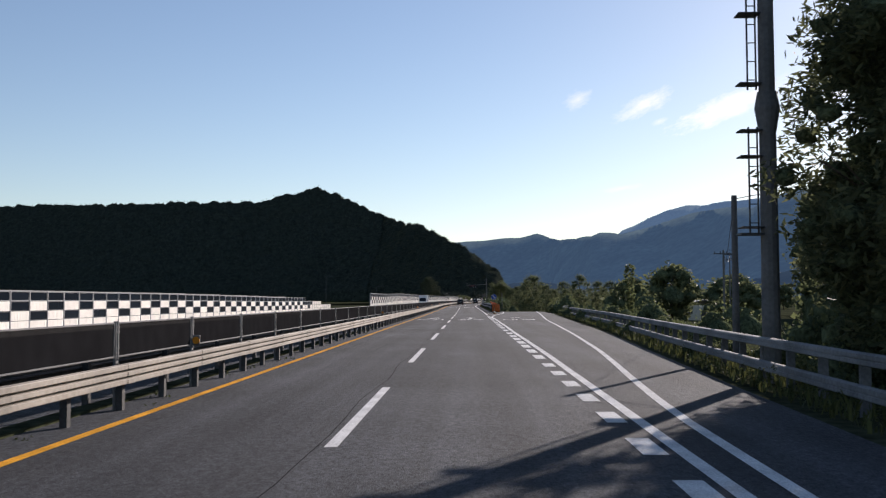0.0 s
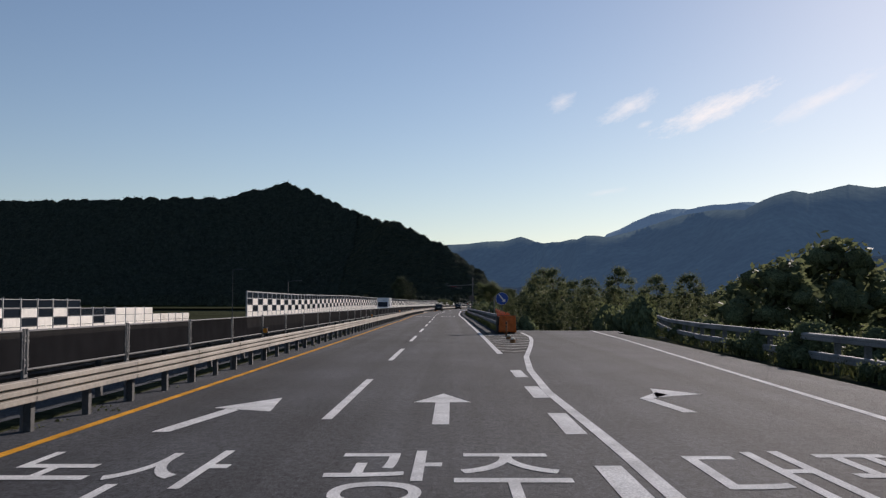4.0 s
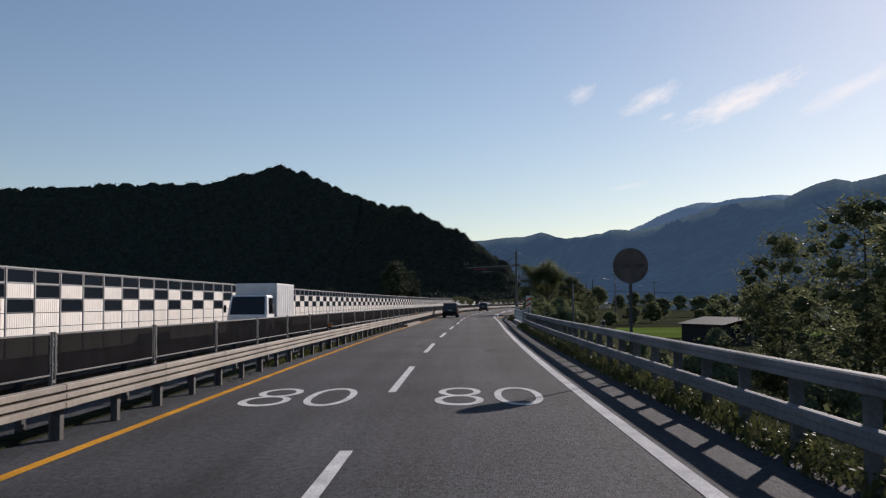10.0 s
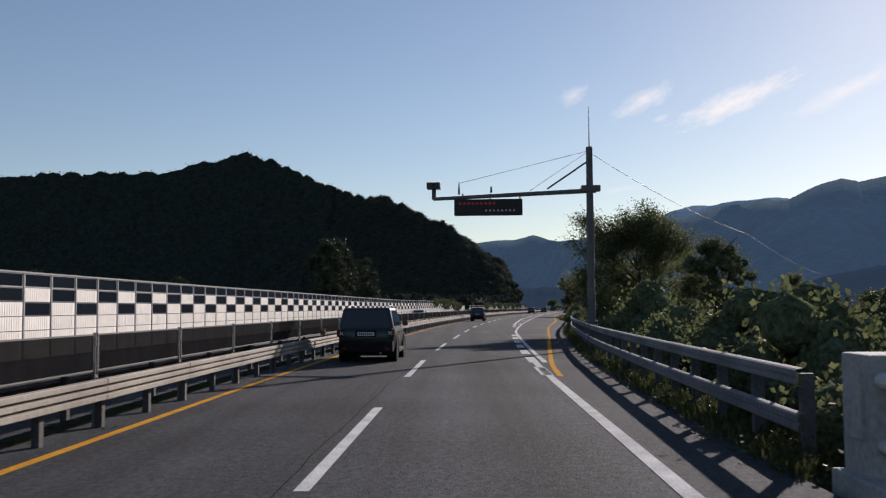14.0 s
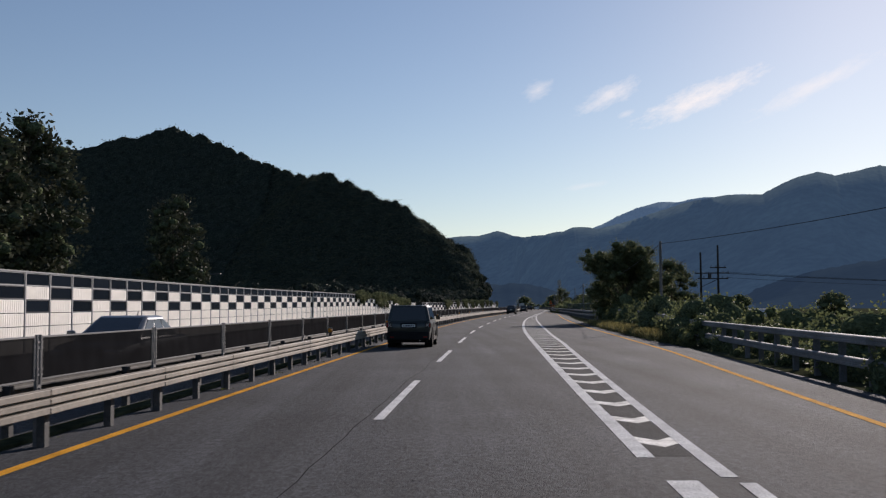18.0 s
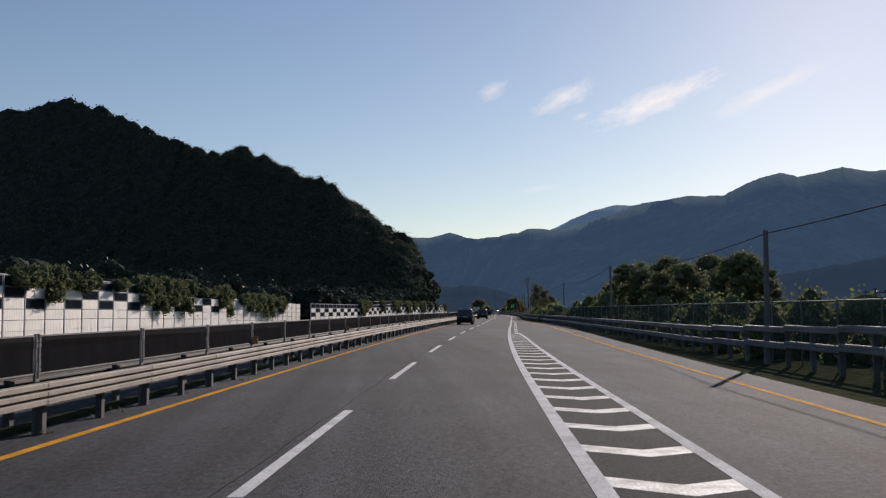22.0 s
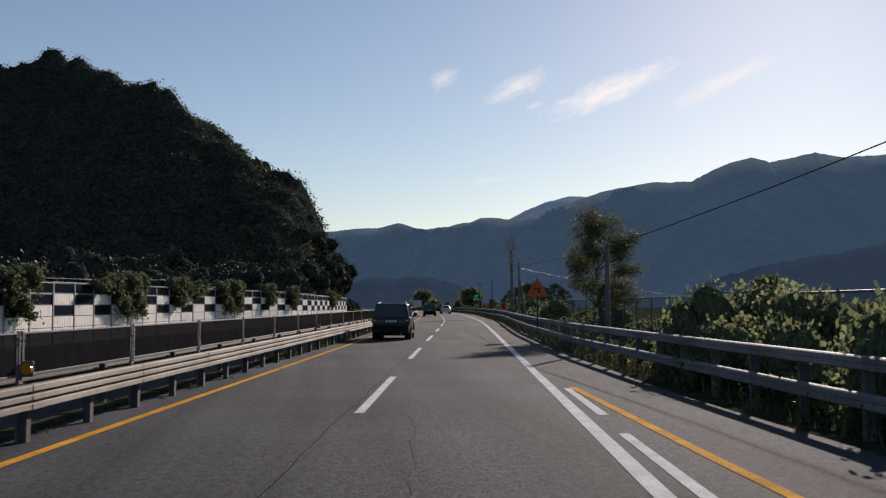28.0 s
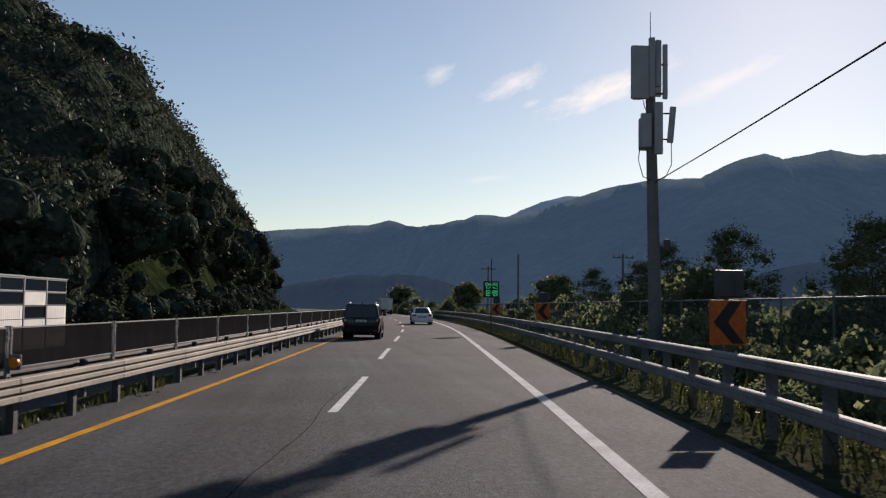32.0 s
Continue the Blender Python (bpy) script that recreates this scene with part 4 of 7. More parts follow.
def leafy_mesh(name, core, quads, inner):
    """One mesh of dense leaf masses (inner) and the loose leaves round them, whose material is added last."""
    cv, cf = core
    n, m = len(cf), len(quads)
    me = bpy.data.meshes.new(name)
    me.vertices.add(len(cv) + m * 4)
    me.vertices.foreach_set("co", np.concatenate([cv, quads.reshape(-1, 3)]).astype(np.float32).ravel())
    me.loops.add(n * 3 + m * 4)
    me.loops.foreach_set("vertex_index", np.concatenate([cf.ravel(), np.arange(m * 4) + len(cv)]).astype(np.int32))
    me.polygons.add(n + m)
    me.polygons.foreach_set("loop_start", np.concatenate([np.arange(n) * 3, n * 3 + np.arange(m) * 4]).astype(np.int32))
    me.polygons.foreach_set("material_index", np.concatenate([np.zeros(n), np.ones(m)]).astype(np.int32))
    me.materials.append(inner)
    me.update(calc_edges=True)
    me.validate()
    return me


def crown_centers(n, w, h, z0, power=0.5, cone=0.0):
    """Clump centres in an uneven ellipsoid crown of width w from z0 up by h."""
    a = rng.uniform(0, 2 * math.pi, n)
    u = rng.uniform(0, 1, n)
    z = z0 + h * u
    prof = np.sin(np.pi * np.clip(u * .86 + .10, 0, 1)) ** 0.8 * (1 - cone * u)
    r = w / 2 * prof * rng.uniform(0, 1, n) ** power
    return np.stack([r * np.cos(a), r * np.sin(a), z], -1)


def limb_mesh(height, r, limbs, spread, base=0.3, twist=0.0):
    """A tapered trunk with limbs."""
    bm = bmesh.new()
    pts = [Vector((twist * math.sin(i * 1.3) * .12 * i, twist * math.cos(i * 1.7) * .1 * i, height * i / 5)) for i in range(6)]
    for i in range(5):
        tube(bm, pts[i] - Vector((0, 0, .4 if i == 0 else .02)), pts[i + 1], r * (1 - i * .17), r * (1 - (i + 1) * .17), 8)
    for k in range(limbs):
        a = k * 2.4 + rng.uniform(0, .8)
        u = base + (0.95 - base) * k / max(1, limbs - 1)
        p = Vector((0, 0, height * u))
        q = p + Vector((math.cos(a) * spread * (1.1 - u * .6), math.sin(a) * spread * (1.1 - u * .6), height * .2))
        tube(bm, p, q, r * .42 * (1.2 - u), r * .12, 6)
        for s2 in (-.5, .5):
            m = p.lerp(q, .6)
            tube(bm, m, m + Vector((math.cos(a + s2) * spread * .4, math.sin(a + s2) * spread * .4, height * .12)), r * .16, r * .05, 5)
    me = bpy.data.meshes.new("trunk")
    bm.to_mesh(me)
    bm.free()
    return me


def make_tree_kind(height, width, clear, clumps, per, size, trunk_r, limbs, clump_r=None, cone=0.0, aspect=0.5, power=0.5, flat=.8, core=.62):
    cr = clump_r or width * .17
    c = crown_centers(clumps, width - cr * 1.2, height - clear - cr * .6, clear + cr * .4, power, cone)
    radii = cr * rng.uniform(.7, 1.25, clumps)
    crown = leafy_mesh("crown", lumps(c, np.stack([radii, radii, radii * flat], -1) * core, BALL_S, .25), leaf_quads(clump_points(c, radii, per, flat), size, aspect), MASS)
    trunk = limb_mesh(height * .86, trunk_r, limbs, width * .36, base=max(.25, clear / height))
    return trunk, crown


def branch_kind(height, width, clear, limbs, leaf, per, r0, spray=.42, aspect=.4, low=.75, core=.7):
    """A tree of forking limbs with sprays of leaves along the outer twigs, uneven in outline."""
    bm = bmesh.new()
    twigs = []

    def grow(p, d, length, r, depth):
        n = 3 if depth < 2 else 2
        for i in range(n):
            d = (d + Vector(rng.normal(size=3)) * .16 + Vector((0, 0, .10))).normalized()
            q = p + d * (length / n)
            tube(bm, p, q, r * (1 - .22 * i), r * (.78 - .22 * i), 6 if depth < 1 else 4)
            if depth > 0 or i > 0:
                twigs.append((p.copy(), q.copy(), depth))
            if depth < 2 and i > 0:
                for _ in range(2):
                    side = d.cross(Vector(rng.normal(size=3))).normalized()
                    grow(q, (d * .7 + side * .75 + Vector((0, 0, .05))).normalized(), length * .5, r * .45, depth + 1)
            p = q

    top = height * .62
    k = 6
    line_ = [Vector((.10 * width * .3 * math.sin(i * 1.1), .10 * width * .3 * math.cos(i * 1.6) - .03, top * i / k)) for i in range(k + 1)]
    for i in range(k):
        tube(bm, line_[i] - Vector((0, 0, .4 if i == 0 else .02)), line_[i + 1], r0 * (1 - .11 * i), r0 * (1 - .11 * (i + 1)), 8)
    for j in range(limbs):
        u = j / max(1, limbs - 1)
        z = clear + (top - clear) * u
        f = z / top * k
        p = line_[min(int(f), k - 1)].lerp(line_[min(int(f) + 1, k)], f - int(f))
        a = j * 2.4 + rng.uniform(-.3, .3)
        reach = width * .5 * (low + (1 - low) * math.sin(math.pi * min(1, u * .9 + .2))) * rng.uniform(.7, 1.05)
        up = .25 + 1.1 * u
        grow(p, Vector((math.cos(a), math.sin(a), up)).normalized(), max(reach, (height - z) * .62 * u), r0 * (.5 - .22 * u), 0)
    me = bpy.data.meshes.new("trunk")
    bm.to_mesh(me)
    bm.free()
    pts = []
    for p, q, depth in twigs:
        m = int(per * (.35 if depth == 0 else 1) * rng.uniform(.6, 1.3))
        u = rng.uniform(0, 1.15, (m, 1))
        pts.append(np.array(p) * (1 - u) + np.array(q) * u + rng.normal(size=(m, 3)) * spray * np.array((1, 1, .7)) * .55)
    ends = np.array([q for p, q, depth in twigs if depth > 0])
    r = spray * rng.uniform(.55, 1.0, (len(ends), 1)) * np.array((1, 1, .75))
    return me, leafy_mesh("crown", lumps(ends, r * core, BALL_S, .3), leaf_quads(np.concatenate(pts), leaf, aspect, .15), MASS)


def plant_tree(kind, s, lat, z, scale, label, mat, turn=0.0, stretch=1.0, group=""):
    trunk, crown = kind
    t = thing("tree", on_road(s, lat, z, turn), label, "tree", group)
    t.scale = (scale, scale, scale * stretch)
    part("trunk", trunk, BARK, t)
    part("crown", crown, None, t)
    if not crown.materials or crown.materials[-1] == MASS:
        crown.materials.append(mat)
    return t


MASS = material("dense_leaf_mass", (0.082, 0.100, 0.056), 1.0, 0, 1.5, 0.3, 9.0, 0.6, 1.0, 9.0, spec=0.0, bump_depth=0.12)
# Darker than the forest leaves: shade inside the crowns is put into this colour.
FOREST_SHADE_CORE = material("shade_dark_forest_core", (0.034, 0.042, 0.033), 1.0, 0, 0.3, 0.3, 1.6, 0.65, 1.0, 1.7, spec=0.0, bump_depth=0.7)
LEAF_DARK = foliage("leaves_dark", (0.084, 0.104, 0.058), .4, .5)
LEAF = foliage("leaves_green", (0.100, 0.124, 0.066), .35, .52)
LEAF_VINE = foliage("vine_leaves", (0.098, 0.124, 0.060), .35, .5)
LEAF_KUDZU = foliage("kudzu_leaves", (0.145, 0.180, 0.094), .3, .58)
# Blue of both forest leaf colours is raised to paint in some aerial haze.
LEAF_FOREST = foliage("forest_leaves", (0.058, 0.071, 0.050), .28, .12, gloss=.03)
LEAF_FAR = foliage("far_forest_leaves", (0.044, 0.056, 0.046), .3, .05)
GRASS = foliage("grass_blades", (0.070, 0.085, 0.034), .4, .30)
WEED = foliage("weed_leaves", (0.058, 0.074, 0.034), .45, .3)
GRASS_DRY = foliage("dry_grass_blades", (0.17, 0.165, 0.075), .45, .35)
BARK = material("bark", (0.07, 0.055, 0.04), 0.95, 0, 3.0, 0.3, 20.0, 0.3, 0.6, 30.0)

T_BROAD = make_tree_kind(8, 8, 1.6, 130, 125, 0.18, .17, 8, clump_r=.9, core=.5)
T_LOCUST = branch_kind(6.9, 8.2, .4, 17, .16, 140, .19, spray=.66, aspect=.36, core=.6)
T_AIRY = branch_kind(7.2, 6.4, .5, 17, .125, 95, .17, spray=.6, core=.12)
T_YARD = branch_kind(6.8, 2.9, 1.6, 14, .10, 48, .10, spray=.42, aspect=.42, core=.02)
T_BROAD2 = make_tree_kind(8, 7, .9, 120, 110, 0.17, .15, 8, clump_r=.8, power=.6, core=.5)
T_WILLOW = make_tree_kind(7, 6, .3, 130, 100, 0.19, .12, 7, clump_r=.58, aspect=.28, power=.6, core=.36)
T_FERN = make_tree_kind(11, 7.8, .4, 260, 170, 0.26, .18, 9, clump_r=.72, aspect=.28, power=.6, flat=.85, core=.4)
T_TALL = make_tree_kind(12, 7, 1.0, 110, 70, 0.32, .2, 9, clump_r=.85, core=.5)
T_FARBIG = make_tree_kind(26, 26, .5, 170, 187, 0.557, .6, 6, clump_r=3.0, power=.42)
T_FAR = make_tree_kind(7, 8, .4, 26, 43, 0.638, .2, 5, clump_r=1.5)


def bush_kind(w, d, h, clumps, per, size, aspect=.75):
    a = rng.uniform(0, 2 * math.pi, clumps)
    r = rng.uniform(0, 1, clumps) ** .5
    z = h * .72 * np.sqrt(np.clip(1 - r ** 2, 0, 1)) * rng.uniform(.35, 1.0, clumps)
    c = np.stack([r * np.cos(a) * w * .4, r * np.sin(a) * d * .4, z + .1], -1)
    cr = h * .29 * rng.uniform(.7, 1.3, clumps)
    core = lumps(c, np.stack([cr, cr, cr * .8], -1) * .74, BALL_S, .22)
    return leafy_mesh("bush", core, leaf_quads(clump_points(c, cr, per, .8, .62), size, aspect, .35), MASS)


BUSHES = [bush_kind(3.4, 5.0, 2.0, 24, 92, .115), bush_kind(2.8, 4.2, 1.7, 22, 92, .11), bush_kind(3.0, 6.0, 1.5, 25, 92, .11), bush_kind(2.2, 3.0, 2.4, 20, 92, .12)]
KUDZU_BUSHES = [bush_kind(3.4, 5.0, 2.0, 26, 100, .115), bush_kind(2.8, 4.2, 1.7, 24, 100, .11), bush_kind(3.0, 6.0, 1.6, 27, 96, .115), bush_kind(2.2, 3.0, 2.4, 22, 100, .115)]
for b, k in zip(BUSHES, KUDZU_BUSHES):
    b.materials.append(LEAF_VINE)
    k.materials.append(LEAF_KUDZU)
BUSH_N = [0]


def bush(s, lat, scale=1.0, z=-.2, high=1.0, label="green vine-covered bush beside the guardrail", kudzu=False):
    i = BUSH_N[0]
    BUSH_N[0] += 1
    ob = new("bush", (KUDZU_BUSHES if kudzu else BUSHES)[i % 4])
    ob.matrix_basis = on_road(s, lat, z, (i * 67) % 40 - 20 + (180 if i % 2 else 0)) @ Matrix.Diagonal((scale, scale, scale * high, 1))
    return tagged(ob, label, "bush", "roadside bushes")


def hedge(s0, s1, lat, step, scale, z=-.2, high=1.0, spread=.6, label="green vine-covered bush beside the guardrail", kudzu=False):
    s = s0
    while s < s1:
        bush(s + rng.uniform(-.5, .5), lat(s) + rng.uniform(-spread, spread), scale * rng.uniform(.8, 1.2), z, high * rng.uniform(.85, 1.2), label, kudzu)
        s += step * rng.uniform(.8, 1.2)


def drape_column(w, h, n):
    """Leaves wrapped round an upright post, thicker at the top."""
    z = h * rng.uniform(0, 1, n)
    a = rng.uniform(0, 2 * math.pi, n)
    r = w * .5 * (.35 + .65 * (z / h) ** 2) * np.sqrt(np.clip((h - z) / .6 + .15, 0, 1)) * rng.uniform(.5, 1.1, n)
    me = quads_mesh("vine_post", leaf_quads(np.stack([r * np.cos(a), r * np.sin(a), z], -1), .26, .6, .1))
    me.materials.append(LEAF_VINE)
    return me


# start of the clip: overgrown verge and the tree beside the mast
hedge(2, 112, lambda s: rail0(s) + 1.8, 5.0, .72, -.35)
hedge(20, 108, lambda s: rail0(s) + 5.5, 8.0, 1.15, -1.3)
hedge(12, 64, lambda s: rail0(s) + .3, 7.5, .48, -.2, spread=.35)
hedge(64, 108, lambda s: rail0(s) + .4, 5.5, .6, -.2, spread=.4)
plant_tree(T_FERN, 0.6, 10.9, -.3, .93, "tall dense tree with long feathery leaves beside the mast", LEAF_DARK, 20)
plant_tree(T_FERN, 3.6, 12.8, -.6, .92, "tall dense tree with long feathery leaves beside the mast", LEAF_DARK, 130)
for s, lat in ((1.5, 11.3), (5.5, 11.6), (9.0, 12.6)):
    bush(s, lat, 1.25, -.4, 1.5, "dense green undergrowth at the foot of the tall tree")
plant_tree(T_FARBIG, 200, 90.5, -2.6, 1.36, "huge dark tree overgrown with vines on the valley floor", LEAF_DARK, 0)
for s, lat, sc, hi in ((118, 24, 1.0, 1.0), (128, 32, 1.3, 1), (150, 46, 1.2, .9), (165, 36, 1.0, 1), (140, 60, 1.5, 1.0), (112, 38, 1, .9), (180, 56, 1.3, 1), (210, 66, 1.2, 1), (230, 90, 1.5, 1), (260, 120, 1.6, 1)):
    plant_tree(T_FAR, s, lat, -2.6, sc, "green tree on the valley floor", LEAF, s * 7, hi, "valley trees")

ob = new("vine_post", drape_column(.95, 6.4, 900))
ob.matrix_basis = on_road(53.5, 13.4, -2.2)
tagged(ob, "tall post wrapped in dark vines beside the exit lane", "vine")

# willows and thicket beyond the exit ramp
hedge(128, 224, lambda s: 9.3, 6.0, 1.0, -2.2, 1.1, .8)
for s, lat, sc, st in ((132, 19, .8, 1), (140, 17.5, .85, 1), (148, 16, .9, 1), (156, 14.6, .95, .95), (163, 14, 1.0, 1.05), (170, 13.4, 1.05, 1), (176, 14.5, 1.15, 1), (183, 13.2, 1.1, .95), (190, 14.6, 1.15, 1.05), (197, 14.0, 1.05, .95), (204, 13.4, .9, 1), (150, 24, 1.1, 1), (165, 24, 1.15, 1), (182, 24, 1.2, 1), (196, 22, 1.05, 1)):
    plant_tree(T_WILLOW, s, lat + (2.2 if s < 172 else .8), -2.4, sc * (.9 if s < 172 else 1.05), "leafy willow in the thicket beside the road", LEAF, s * 31, st, "roadside willows")

hedge(125, 232, lambda s: 14.2 + (s - 116) * .115, 5.4, 1.35, -1.6, 1.35, .8, "dense green thicket beyond the exit ramp")

# bridge end and the trees behind the sign gantry
hedge(258, 330, lambda s: rail2(s) + 2.2 + (s - 258) * .012, 4.2, 1.05, -.3, 1.15, .7)
hedge(262, 330, lambda s: rail2(s) + 5.2, 6.0, 1.25, -.8, 1.2, .8)
bush(252, 6.6, .7, -.6)
bush(256.5, 6.5, .85, -.3, 1.3)
for s in range(206, 250, 5):
    bush(s, 8.2 + (s % 3) * .7, .62, -1.7)
plant_tree(T_AIRY, 303, 10.4, -.3, 1.08, "airy leafy tree with forking limbs behind the sign gantry", LEAF_VINE, 190)
plant_tree(T_BROAD2, 297, 13.6, -.5, .7, "leafy tree behind the sign gantry", LEAF_DARK, 80)
plant_tree(T_WILLOW, 310, 14.5, -.6, .85, "leafy tree behind the sign gantry", LEAF, 50)
plant_tree(T_WILLOW, 290, 15.5, -1.2, .6, "small leafy tree beside the hedge", LEAF, 50)
# valley floor beyond the bridge
for i in range(12):
    s, lat = 204 + (i * 7.7) % 66, 11.5 + (i * 5.3) % 24
    bush(s, lat, .6 + .4 * ((i * .37) % 1), -2.7, 1.1, "dense green scrub on the low ground beside the bridge")
for s, lat, sc in ((240, 31, .7), (250, 42, .9), (268, 50, .9), (286, 60, 1.0), (300, 70, 1.0), (318, 62, .8)):
    plant_tree(T_FAR, s, lat, -2.6, sc, "green tree on the valley floor", LEAF, s * 7, 1.0, "valley trees")
for s, lat, sc, hi in ((330, 46, 1.0, 1), (352, 56, .9, 1), (400, 60, 1.1, .9), (410, 90, 1.3, 1), (420, 40, .9, .8), (440, 52, 1.0, .8), (470, 76, 1.2, .8), (520, 90, 1.4, .8), (560, 70, 1.2, .8), (600, 110, 1.5, .9), (380, 120, 1.4, 1), (340, 90, 1.2, .9), (480, 120, 1.5, 1), (620, 60, 1.1, .9), (680, 50, 1.2, 1), (740, 40, 1.2, 1), (780, 30, 1.3, 1), (830, 26, 1.3, 1), (860, 18, 1.4, .9), (880, 40, 1.4, 1), (800, 60, 1.5, 1)):
    plant_tree(T_FAR, s, lat, -2.6, sc, "green tree on the valley floor", LEAF, s * 7, hi, "valley trees")

for i in range(16):
    plant_tree(T_FAR, 330 + (i * 17) % 46, 22 + i * 5.2, -2.6, .42 + .3 * ((i * .37) % 1), "dark bushy tree beyond the rice field", LEAF_DARK, i * 53, .9, "field trees")

# long hedge and single trees beside the extra lane
hedge(334, 378, lambda s: rail2(s) + .5, 4.6, .55, -.3, 1.0, .3)
hedge(370, 411, lambda s: rail2(s) + .1, 3.4, .85, -.1, 1.15, .3)
hedge(411, 424, lambda s: rail2(s) - .1, 6.0, .5, -.2, 1.0, .3)
hedge(330, 420, lambda s: rail2(s) + 1.8, 4.4, .9, -.35, 1.0, .5)
hedge(336, 420, lambda s: rail2(s) + 4.5, 6.5, 1.2, -.6, 1.15, .8)
for s, lat, sc in ((418, 12.6, 1.5), (421.5, 12.4, 1.6), (425, 12.6, 1.5), (423, 15, 1.7)):
    bush(s, lat, sc, -.2, 1.3, "dense green bush at the foot of the round tree")
plant_tree(T_LOCUST, 420.4, 13.0, -.3, .92, "round leafy tree beside the extra lane", LEAF_DARK, 0)
plant_tree(T_BROAD2, 426, 17.8, -.8, .85, "round leafy tree beside the extra lane", LEAF_DARK, 90)
hedge(422, 442, lambda s: max(fence_lat(s), rail2(s)) + 2.3, 3.2, .9, -.25, 1.15, .2)
hedge(443, 486, lambda s: fence_lat(s) + .5, 6.0, .72, -.25, 1.3, .2)
hedge(445, 486, lambda s: fence_lat(s) + 4.5, 5.0, 1.35, -.6, 1.2)
for s, lat, sc in ((486, 15.5, .68), (492, 18, .8), (498, 15.5, .78), (504, 19, .95), (510, 15.5, .9), (516, 17.5, .95), (508, 24, 1.0), (496, 24, .95), (522, 15, .72), (528, 18, .8)):
    plant_tree(T_BROAD2 if s % 4 else T_BROAD, s, lat, -.9, sc, "leafy tree in the roadside grove", LEAF, s * 13, 1.0, "roadside grove")
hedge(486, 530, lambda s: fence_lat(s) + 2.6, 4.2, 1.15, -.5, 1.3, .6)

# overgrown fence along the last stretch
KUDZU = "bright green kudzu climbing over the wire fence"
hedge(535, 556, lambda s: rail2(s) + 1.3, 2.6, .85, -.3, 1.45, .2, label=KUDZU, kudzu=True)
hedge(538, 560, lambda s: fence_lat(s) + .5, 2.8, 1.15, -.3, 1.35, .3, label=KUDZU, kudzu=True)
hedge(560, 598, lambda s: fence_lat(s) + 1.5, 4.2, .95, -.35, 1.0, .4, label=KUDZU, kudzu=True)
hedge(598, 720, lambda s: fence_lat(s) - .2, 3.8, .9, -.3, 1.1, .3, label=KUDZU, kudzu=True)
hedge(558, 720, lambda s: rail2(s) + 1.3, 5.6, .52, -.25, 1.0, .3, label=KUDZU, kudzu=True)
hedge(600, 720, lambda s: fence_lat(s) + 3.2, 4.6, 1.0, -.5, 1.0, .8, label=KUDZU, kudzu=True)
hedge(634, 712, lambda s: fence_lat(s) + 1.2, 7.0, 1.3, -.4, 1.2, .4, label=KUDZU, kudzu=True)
hedge(722, 840, lambda s: 8.5, 7.0, 1.1, -.3, 1.1, .8)
plant_tree(T_YARD, 578.4, 8.05, -.3, 1.0, "slender leafy tree behind the wire fence", LEAF_DARK, 0)
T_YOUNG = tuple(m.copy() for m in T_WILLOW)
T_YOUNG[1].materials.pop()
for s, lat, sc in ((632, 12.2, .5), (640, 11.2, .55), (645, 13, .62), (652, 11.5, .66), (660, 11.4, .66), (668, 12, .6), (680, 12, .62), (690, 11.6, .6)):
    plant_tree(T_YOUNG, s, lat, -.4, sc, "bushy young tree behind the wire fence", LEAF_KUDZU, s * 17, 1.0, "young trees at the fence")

# trees behind the noise wall
for s, lat, sc, k in ((374.5, -21.2, .93, T_TALL), (370.3, -21.6, .9, T_TALL), (395, -21.2, .8, T_TALL), (398.5, -22.6, .58, T_TALL), (300, -24, .35, T_TALL), (330, -26, .4, T_TALL)):
    plant_tree(k, s, lat, -.3, sc, "tall leafy tree behind the noise barrier", LEAF_FOREST, s * 3, 1.0, "trees behind the barrier")


# vines that hang over the top of the noise wall
def drape_mesh(w, h, n):
    """A dense clump of vine on the wall's top with strands that hang down its face."""
    c = np.stack([rng.uniform(-.2, .25, n), rng.uniform(-w / 2, w / 2, n), rng.uniform(-.35, .45, n)], -1)
    k = n // 2
    low = np.stack([rng.uniform(.1, .3, k), rng.normal(size=k) * w * .2, -h * rng.uniform(.2, .9, k)], -1)
    c = np.concatenate([c, low])
    r = rng.uniform(.22, .42, len(c))
    core = lumps(c, np.stack([r, r, r], -1) * .7, BALL_S, .25)
    m = int(n * 12)
    tail = np.stack([rng.uniform(.05, .3, m), rng.uniform(-w / 2, w / 2, m), -h * rng.uniform(0, 1.1, m) ** 1.4], -1)
    return leafy_mesh("drape", core, leaf_quads(np.concatenate([clump_points(c, r, 80, .9, .6), tail]), .13, .7, .1), MASS)


DRAPES = [drape_mesh(2.4, 1.0, 16), drape_mesh(2.6, .35, 15), drape_mesh(2.8, 1.5, 20)]
for d in DRAPES:
    d.materials.append(LEAF_DARK)


def wall_vine(s, i, lat, top, k=1.0):
    ob = new("wall_vine", DRAPES[i])
    ob.matrix_basis = on_road(s, lat(s) + .12, top(s) + 6 * PANEL_H, (s * 13) % 16 - 8) @ Matrix.Diagonal((1, k, k, 1))
    tagged(ob, "dark green vine hanging over the top of the noise barrier", "vine", "wall vines")


for s, i in ((448.2, 1), (451.2, 0), (454.3, 1), (463.1, 0), (465.5, 2), (468, 0), (470.3, 2), (479.2, 0)):
    wall_vine(s, i, set_lat, wall_base)
for s, i in ((459, 1), (474, 1), (476, 1)):
    wall_vine(s, i, set_lat, wall_base, .6)
